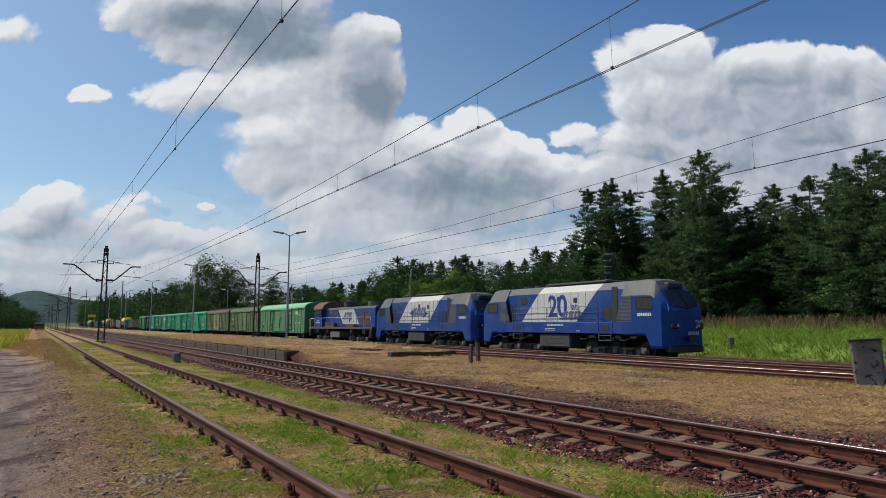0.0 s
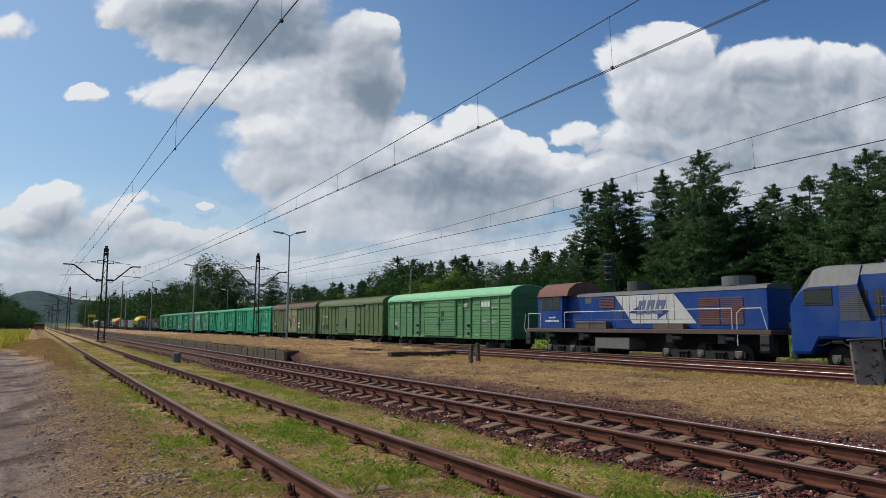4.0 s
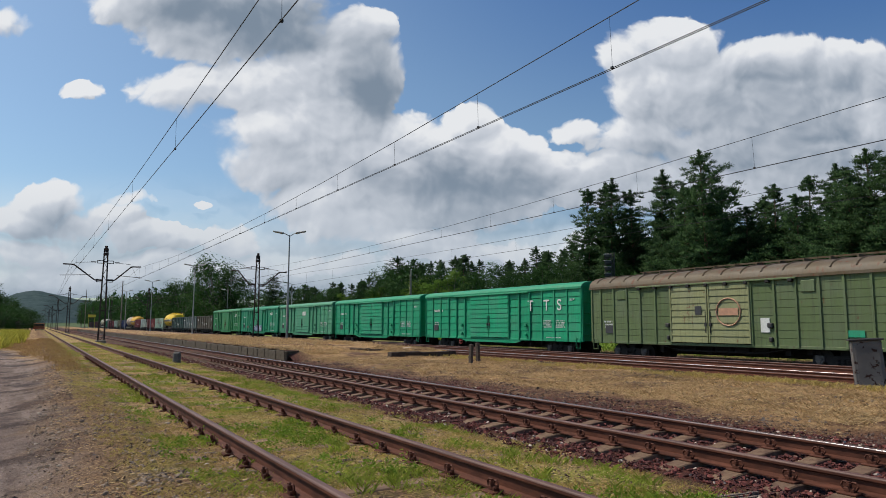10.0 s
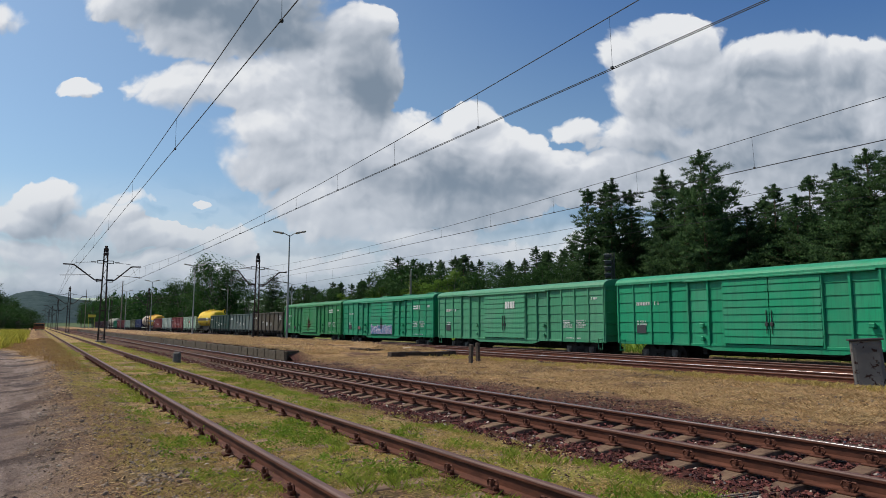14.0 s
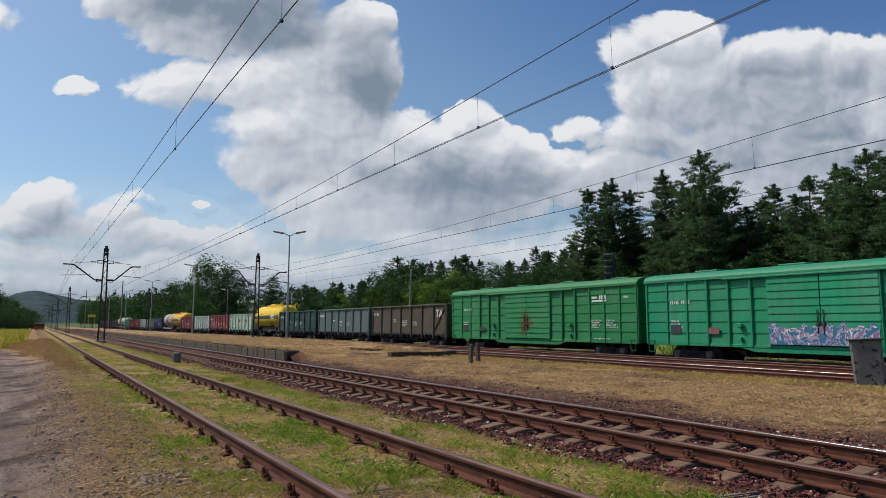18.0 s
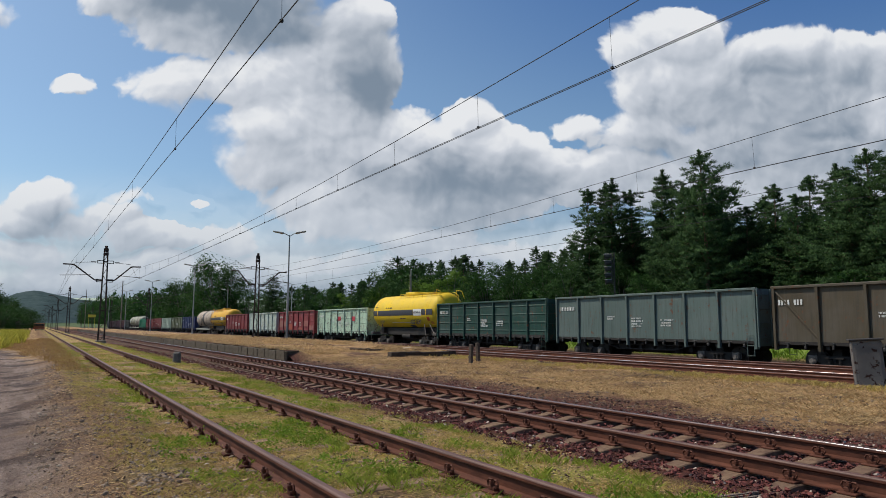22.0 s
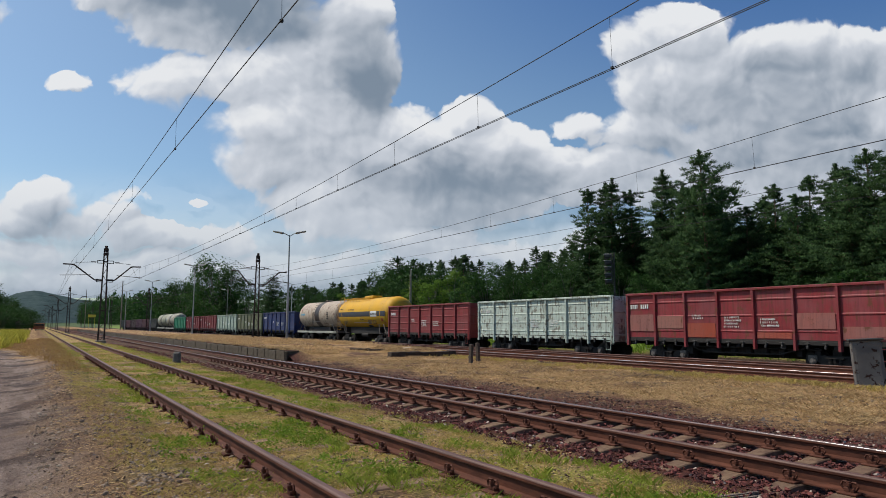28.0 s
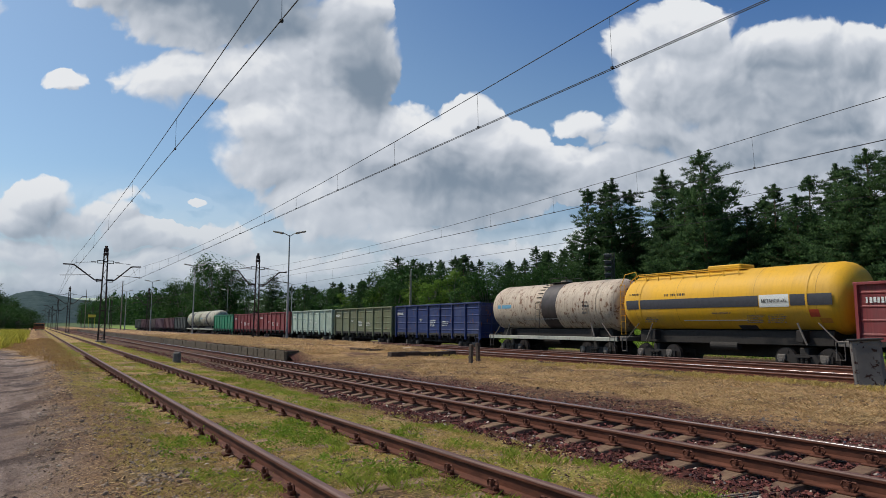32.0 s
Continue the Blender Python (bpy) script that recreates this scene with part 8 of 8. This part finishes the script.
# ---- loose stones, grass and weeds ----
def stone_shape(seed, worn=False):
    """A stone: a rough six-cornered lump, or a worn, flattish one with more facets."""
    rng = np.random.default_rng(seed)
    if worn:
        k = 6
        ring = lambda r, z, turn: [(r * math.cos(i * math.tau / k + turn), r * math.sin(i * math.tau / k + turn), z) for i in range(k)]
        v = np.array(ring(1.0, -0.1, 0.0) + ring(0.62, 0.42, 0.5) + [(0, 0, 0.50)], float)
        v[:, :2] *= rng.uniform(0.72, 1.2, (len(v), 1))
        v[:, 2] += rng.uniform(-0.10, 0.10, len(v))
        v *= (1.0, rng.uniform(0.6, 1.0), rng.uniform(0.7, 1.1))
        v -= (0, 0, 0.12)
        f = [(i, (i + 1) % k, k + i) for i in range(k)] + [((i + 1) % k, k + (i + 1) % k, k + i) for i in range(k)] + [(k + i, k + (i + 1) % k, 2 * k) for i in range(k)]
        return v, np.array(f)
    v = np.array([(1, 0, 0), (-1, 0, 0), (0, 1, 0), (0, -1, 0), (0, 0, 1), (0, 0, -1)], float)
    v += rng.uniform(-0.42, 0.42, v.shape)
    v *= (1.0, rng.uniform(0.65, 1.0), rng.uniform(0.5, 0.85))
    f = np.array([(0, 2, 4), (2, 1, 4), (1, 3, 4), (3, 0, 4), (2, 0, 5), (1, 2, 5), (3, 1, 5), (0, 3, 5)])
    return v, f


def scatter_stones(name, label, mat, pts, sizes, seed, worn=False):
    rng = np.random.default_rng(seed)
    V, F = [], []
    base = 0
    shapes = [stone_shape(i, worn) for i in range(14)]
    for (x, y, z), s in zip(pts, sizes):
        v, f = shapes[int(rng.integers(14))]
        a, b = rng.uniform(0, math.tau), rng.uniform(-0.5, 0.5) * (0.6 if worn else 1.0)
        ca, sa, cb, sb = math.cos(a), math.sin(a), math.cos(b), math.sin(b)
        R = np.array([[ca, -sa * cb, sa * sb], [sa, ca * cb, -ca * sb], [0, sb, cb]])
        V.append((v * s * 0.58) @ R.T + (x, y, z))
        F.append(f + base)
        base += len(v)
    me = raw_mesh(name, np.concatenate(V), np.concatenate(F), mat)
    return tagged(new(name, me), label, "stones", kind="stuff")


@keep
def stone_mat(name, a, b, c):
    n = Nodes(name)
    r = n.add("ShaderNodeNewGeometry").outputs["Random Per Island"]
    f = n.noise(40, None, 4, 0.6)
    col = n.mix(n.ramp(r, 0.0, 0.85), a, b)
    col = n.mix(n.ramp(r, 0.93, 0.97), col, c)
    col = n.mix(n.math("MULTIPLY", f, 0.5), col, tuple(q * 0.5 for q in a))
    n.bump(f, 0.4, 0.004)
    return n.done(col, 0.88)


RED_STONE = stone_mat("red_brown_ballast", (0.050, 0.012, 0.010), (0.200, 0.050, 0.038), (0.62, 0.50, 0.40))
PALE_STONE = stone_mat("pale_gravel", (0.11, 0.074, 0.050), (0.33, 0.240, 0.165), (0.50, 0.41, 0.31))
nrng = np.random.default_rng(77)


def spread(n, x0, x1, y0, y1, power=1.7):
    """Random places, thicker towards the near end."""
    y = y0 + (y1 - y0) * nrng.random(n) ** power
    x = x0 + (x1 - x0) * nrng.random(n)
    return x, y


def lay(x, y, lift=0.0):
    return [(a, b, ground_z(a, b) + lift) for a, b in zip(x, y)]


def wavy(x, y, k, seed):
    return noise.noise(Vector((x * k, y * k, seed)))


x, y = spread(46000, 4.7, 10.0, 2.5, 55, 1.8)
keep_it = [(a, b) for a, b in zip(x, y) if abs(a - MAIN_X) < 1.75 + 0.75 * wavy(a, b, 0.6, 3) + (0.4 if a > MAIN_X else 0) and abs(abs(a - MAIN_X) - 0.754) > 0.09
           and (abs((b - 1.71 + 0.295) % 0.59 - 0.295) > 0.130 + 0.03 * wavy(a, b, 2.5, 9) or abs(a - MAIN_X) > 1.05 + 0.15 * wavy(a, b, 1.5, 6))]
pts = [(a, b, max(ground_z(a, b), MAIN_Z - 0.235) + nrng.uniform(-0.01, 0.03)) if abs(a - MAIN_X) < 1.4 else (a, b, ground_z(a, b) + nrng.uniform(-0.01, 0.03)) for a, b in keep_it]
scatter_stones("ballast", "red-brown crushed stone ballast", RED_STONE, pts, nrng.uniform(0.024, 0.060, len(pts)), 1)
x, y = spread(9000, 17.6, 22.6, 3, 60, 1.2)
x2, y2 = spread(12000, 21.5, 28.0, 6, 80, 1.2)
pts = [(a, b, ground_z(a, b) + nrng.uniform(-0.005, 0.05)) for a, b in zip(np.concatenate([x, x2]), np.concatenate([y, y2]))]
scatter_stones("ballast", "dark brown ballast under the far tracks", stone_mat("dark_ballast", (0.035, 0.022, 0.018), (0.11, 0.070, 0.052), (0.25, 0.2, 0.16)), pts, nrng.uniform(0.05, 0.11, len(pts)), 2)
x, y = spread(13000, 0.0, 5.0, 2.6, 26, 1.7)
pts = [(a, b, ground_z(a, b) + nrng.uniform(-0.012, 0.008)) for a, b in zip(x, y)
       if wavy(a, b, 0.7, 21) > (-0.25 if a < 1.6 else 0.10) and abs(abs(a - SIDING_X) - 0.754) > 0.07]
scatter_stones("gravel", "pale broken stones beside the siding", PALE_STONE, pts, 0.018 + 0.055 * nrng.random(len(pts)) ** 2.2, 3, True)
x, y = spread(13000, 0.0, 5.2, 2.6, 15, 1.7)
pts = [(a, b, ground_z(a, b) + nrng.uniform(-0.006, 0.003)) for a, b in zip(x, y) if abs(abs(a - SIDING_X) - 0.754) > 0.07]
scatter_stones("clods", "crumbs of earth and chips of stone on the ground", stone_mat("earth_crumbs", (0.085, 0.050, 0.028), (0.34, 0.225, 0.125), (0.50, 0.40, 0.28)), pts, 0.008 + 0.026 * nrng.random(len(pts)) ** 1.5, 8)
x, y = spread(330, 0.75, 2.0, 3.6, 8.0, 1.0)
pts = [(a, b, ground_z(a, b) - 0.004) for a, b in zip(x, y) if wavy(a, b, 0.9, 71) > -0.25]
scatter_stones("rubble", "strewn heap of brown fist-sized stones beside the rail", PALE_STONE, pts, 0.035 + 0.07 * nrng.random(len(pts)) ** 1.6, 6, True)
x, y = spread(9000, -4, 0.7, 2.8, 24, 1.8)
pts = lay(x, y, -0.003)
scatter_stones("gravel", "small stones trodden into the dirt road", stone_mat("road_grit", (0.095, 0.060, 0.045), (0.29, 0.200, 0.150), (0.42, 0.32, 0.25)), pts, 0.006 + 0.034 * nrng.random(len(pts)) ** 1.8, 4)
x, y = spread(9000, 8.9, 11.4, 4, 40, 1.5)
pts = [(a, b, ground_z(a, b)) for a, b in zip(x, y) if a < 10.3 + 0.9 * wavy(a, b, 0.6, 8)]
scatter_stones("gravel", "dark brown gravel at the edge of the ballast", stone_mat("dark_gravel", (0.060, 0.034, 0.024), (0.17, 0.100, 0.070), (0.33, 0.25, 0.18)), pts, nrng.uniform(0.02, 0.065, len(pts)), 7)
x, y = spread(2600, 9.4, 18.2, 6, 34, 1.3)
pts = [(a, b, ground_z(a, b)) for a, b in zip(x, y) if wavy(a, b, 0.5, 5) > 0.05 or a < 10.6]
scatter_stones("gravel", "brown stones strewn in the dry grass", stone_mat("brown_gravel", (0.085, 0.06, 0.045), (0.22, 0.16, 0.115), (0.35, 0.29, 0.23)), pts, nrng.uniform(0.025, 0.08, len(pts)), 5)


def blades(name, label, mat, roots, height, width, per, seed, lean=0.6, spread_r=0.04):
    """Grass: bent pointed blades in tufts."""
    rng = np.random.default_rng(seed)
    c = np.repeat(np.asarray(roots, float), per, axis=0)
    n = len(c)
    c[:, :2] += rng.normal(size=(n, 2)) * spread_r
    a = rng.uniform(0, math.tau, n)
    h = height * rng.uniform(0.4, 1.3, n)
    out = h * lean * rng.uniform(0.2, 1.4, n)
    d = np.stack([np.cos(a), np.sin(a), np.zeros(n)], 1)
    s = np.stack([-np.sin(a), np.cos(a), np.zeros(n)], 1) * (width * rng.uniform(0.6, 1.3, n))[:, None]
    mid = c + d * (out * 0.35)[:, None]
    mid[:, 2] += h * 0.6
    tip = c + d * out[:, None]
    tip[:, 2] += h
    v = np.stack([c - s, c + s, mid + s * 0.7, tip], 1).reshape(-1, 3)
    f = np.arange(len(v)).reshape(-1, 4)
    return tagged(new(name, raw_mesh(name, v, f, mat)), label, "grass", kind="stuff")


STRAW = leaf_material("dry_straw", (0.32, 0.205, 0.095), (0.72, 0.51, 0.26), 0.3)
DRY_GREEN = leaf_material("half_dry_grass", (0.33, 0.245, 0.070), (0.60, 0.47, 0.155), 0.35)
GRASS = leaf_material("fresh_grass", (0.19, 0.235, 0.028), (0.40, 0.46, 0.075), 0.4)
x, y = spread(15000, 9.6, 18.6, 5.5, 46, 1.25)
roots = [(a, b, ground_z(a, b) - 0.005) for a, b in zip(x, y) if wavy(a, b, 0.45, 31) > -0.22 and (a > 10.4 + 0.6 * wavy(b, 0, 0.8, 1))]
blades("dry_grass", "short mown straw-yellow grass", STRAW, roots, 0.055, 0.006, 5, 11, 1.9, 0.07)
x, y = spread(2600, 16.0, 18.8, 5.5, 40, 1.2)
roots = [(a, b, ground_z(a, b)) for a, b in zip(x, y) if wavy(a, b, 0.6, 35) > -0.1]
blades("grass", "green grass along the bright rail", DRY_GREEN, roots, 0.11, 0.007, 6, 12, 0.8)
roots = [mound_z(nrng.random(), nrng.random()) for _ in range(2600)]
blades("dry_grass", "dry straw tufts on the old crossing's mound", STRAW, roots, 0.075, 0.008, 6, 19, 1.3, 0.06)
x, y = spread(5200, FACE_X + 0.1, 18.2, FACE_Y0 + 0.6, 80, 1.5)
roots = [(a, b, 0.10 + (DECK_Z - 0.12) * max(smoothstep(FACE_Y0, FACE_Y0 + 9, b), 0.45 if a > 10.2 else 1.0) + 0.01) for a, b in zip(x, y)
         if wavy(a, b, 0.5, 52) > -0.15]
blades("dry_grass", "dry straw-coloured grass on the platform", STRAW, roots, 0.10, 0.012, 6, 20, 1.2, 0.10)
near_rail = lambda a: abs(abs(a - SIDING_X) - 0.754) < 0.075
x, y = spread(26000, 0.7, 5.7, 2.6, 60, 2.0)
roots = [(a, b, ground_z(a, b) - 0.004) for a, b in zip(x, y) if wavy(a, b, 0.9, 41) > -0.16 and not near_rail(a)]
blades("dry_grass", "half-dry grass grown over the siding", DRY_GREEN, roots, 0.034, 0.0028, 5, 13, 1.6, 0.05)
x, y = spread(5200, -4.5, 1.4, 22, 75, 1.2)
roots = [(a, b, ground_z(a, b) - 0.004) for a, b in zip(x, y) if a > 0.75 - 0.10 * max(0, b - 27) + 0.5 * wavy(a, b, 0.5, 61)]
blades("dry_grass", "rust-brown dry grass between the road and the siding", leaf_material("rusty_dry_grass", (0.22, 0.130, 0.052), (0.44, 0.285, 0.115), 0.3), roots, 0.09, 0.012, 6, 21, 0.9, 0.12)
x, y = spread(26000, 1.2, 5.5, 2.6, 60, 2.0)
roots = [(a, b, ground_z(a, b) - 0.004) for a, b in zip(x, y) if wavy(a, b, 0.75, 44) + 0.35 * wavy(a, b, 2.6, 4) > 0.10 and not near_rail(a)]
blades("grass", "fresh green grass patches between the rails", GRASS, roots, 0.045, 0.0032, 6, 14, 1.2, 0.05)
x, y = spread(420, 1.6, 5.4, 3.0, 20, 1.3)
roots = [(a, b, ground_z(a, b)) for a, b in zip(x, y) if wavy(a, b, 1.3, 47) > 0.18 and not near_rail(a)]
blades("weeds", "taller bright green weeds beside the rails", GRASS, roots, 0.085, 0.0035, 34, 15, 0.9, 0.055)
x, y = spread(11000, 0.3, 5.7, 2.6, 24, 1.7)
roots = [(a, b, ground_z(a, b) + 0.002) for a, b in zip(x, y) if not near_rail(a)]
blades("dead_stems", "bleached dead stems lying on the soil", STRAW, roots, 0.016, 0.0022, 3, 22, 4.2, 0.05)
x, y = spread(7000, 9.6, 18.0, 5.5, 30, 1.5)
blades("dead_stems", "bleached cut straw lying in the mown grass", STRAW, lay(x, y, 0.01), 0.022, 0.004, 3, 23, 4.5, 0.08)


def leafy_weeds():
    """Low broad-leaved weeds, bright green, in patches along the siding's rails."""
    rng = np.random.default_rng(12)
    cs = []
    for x0, x1, y0, y1, n in ((2.1, 3.35, 5.6, 9.5, 150), (3.55, 4.3, 3.1, 5.2, 60), (2.2, 3.3, 3.2, 4.6, 50), (2.0, 3.3, 9.5, 20.0, 130), (1.2, 1.9, 6.5, 12.0, 70), (4.5, 5.6, 3.0, 4.2, 30), (3.6, 4.6, 6.0, 14.0, 50)):
        for k in range(n):
            x, y = rng.uniform(x0, x1), rng.uniform(y0, y1)
            if wavy(x, y, 1.6, 81) < -0.05:
                continue
            h = rng.uniform(0.02, 0.10)
            for i in range(26):
                r, a = 0.07 * rng.random() ** 0.5, rng.uniform(0, math.tau)
                cs.append((x + r * math.cos(a), y + r * math.sin(a), ground_z(x, y) + h * rng.random()))
    v, f = flakes(rng, cs, 0.008, 1, 0.036, 0.010, 0.35)
    mat = leaf_material("weed_leaves", (0.120, 0.200, 0.020), (0.300, 0.420, 0.055), 0.40)
    tagged(new("leafy_weeds", raw_mesh("leafy_weeds", v, f, mat)), "bright green broad-leaved weeds along the rails", "weeds", kind="stuff")


leafy_weeds()
x, y = spread(7000, 32.0, 41.5, 4, 60, 1.0)
roots = [(a, b, ground_z(a, b)) for a, b in zip(x, y)]
blades("meadow_grass", "lush green grass on the bank behind the train", leaf_material("bank_grass", (0.165, 0.270, 0.030), (0.33, 0.45, 0.08), 0.50), roots, 0.32, 0.026, 6, 16, 0.7, 0.15)
x, y = spread(1500, 38.0, 42.5, 8, 60, 1.0)
roots = [(a, b, ground_z(a, b)) for a, b in zip(x, y)]
blades("reeds", "tall pale brown reeds along the wood's edge", leaf_material("brown_reeds", (0.17, 0.12, 0.06), (0.36, 0.25, 0.14), 0.3), roots, 0.70, 0.016, 5, 17, 0.35, 0.2)
x, y = spread(5000, -14, -1.0, 46, 135, 1.2)
roots = [(a, b, ground_z(a, b)) for a, b in zip(x, y) if a < -1.15 - 1.0 * wavy(b, 0, 0.15, 2) - max(0, (62 - b) * 0.05)]
blades("tall_weeds", "yellow-green flowering weeds beside the road", leaf_material("yellow_green_weeds", (0.26, 0.27, 0.035), (0.62, 0.55, 0.10), 0.55), roots, 0.70, 0.026, 6, 18, 0.5, 0.25)


# ---- what moves ----
def motions():
    steps = [i * 2.0 for i in range(17)]
    for w, y0 in TRAIN:
        walk(w, [(t, pose(TRAIN_X, y0 - SPEED * t, 0)) for t in steps])
    spun = {}
    for w, r, at in WHEELS:
        key = (r, round(at.translation.y, 3))
        if key not in spun:
            step = 0.06
            n = int(END / step)
            walk(w, [(k * step, at @ Matrix.Rotation(SPEED * k * step / r, 4, "X")) for k in range(n)] + [(END, at @ Matrix.Rotation(SPEED * END / r, 4, "X"))])
            spun[key] = w
        else:
            first = spun[key].animation_data
            w.rotation_mode = "QUATERNION"
            w.animation_data_create()
            w.animation_data.action = first.action
            w.animation_data.action_slot = first.action_slot
    walk(clouds, [(t, pose(-CLOUD_DRIFT * t * math.sin(radians(CLOUD_WAY)), -CLOUD_DRIFT * t * math.cos(radians(CLOUD_WAY)), 0)) for t in steps])


CLOUD_DRIFT, CLOUD_WAY = 1.09, 34.0
motions()
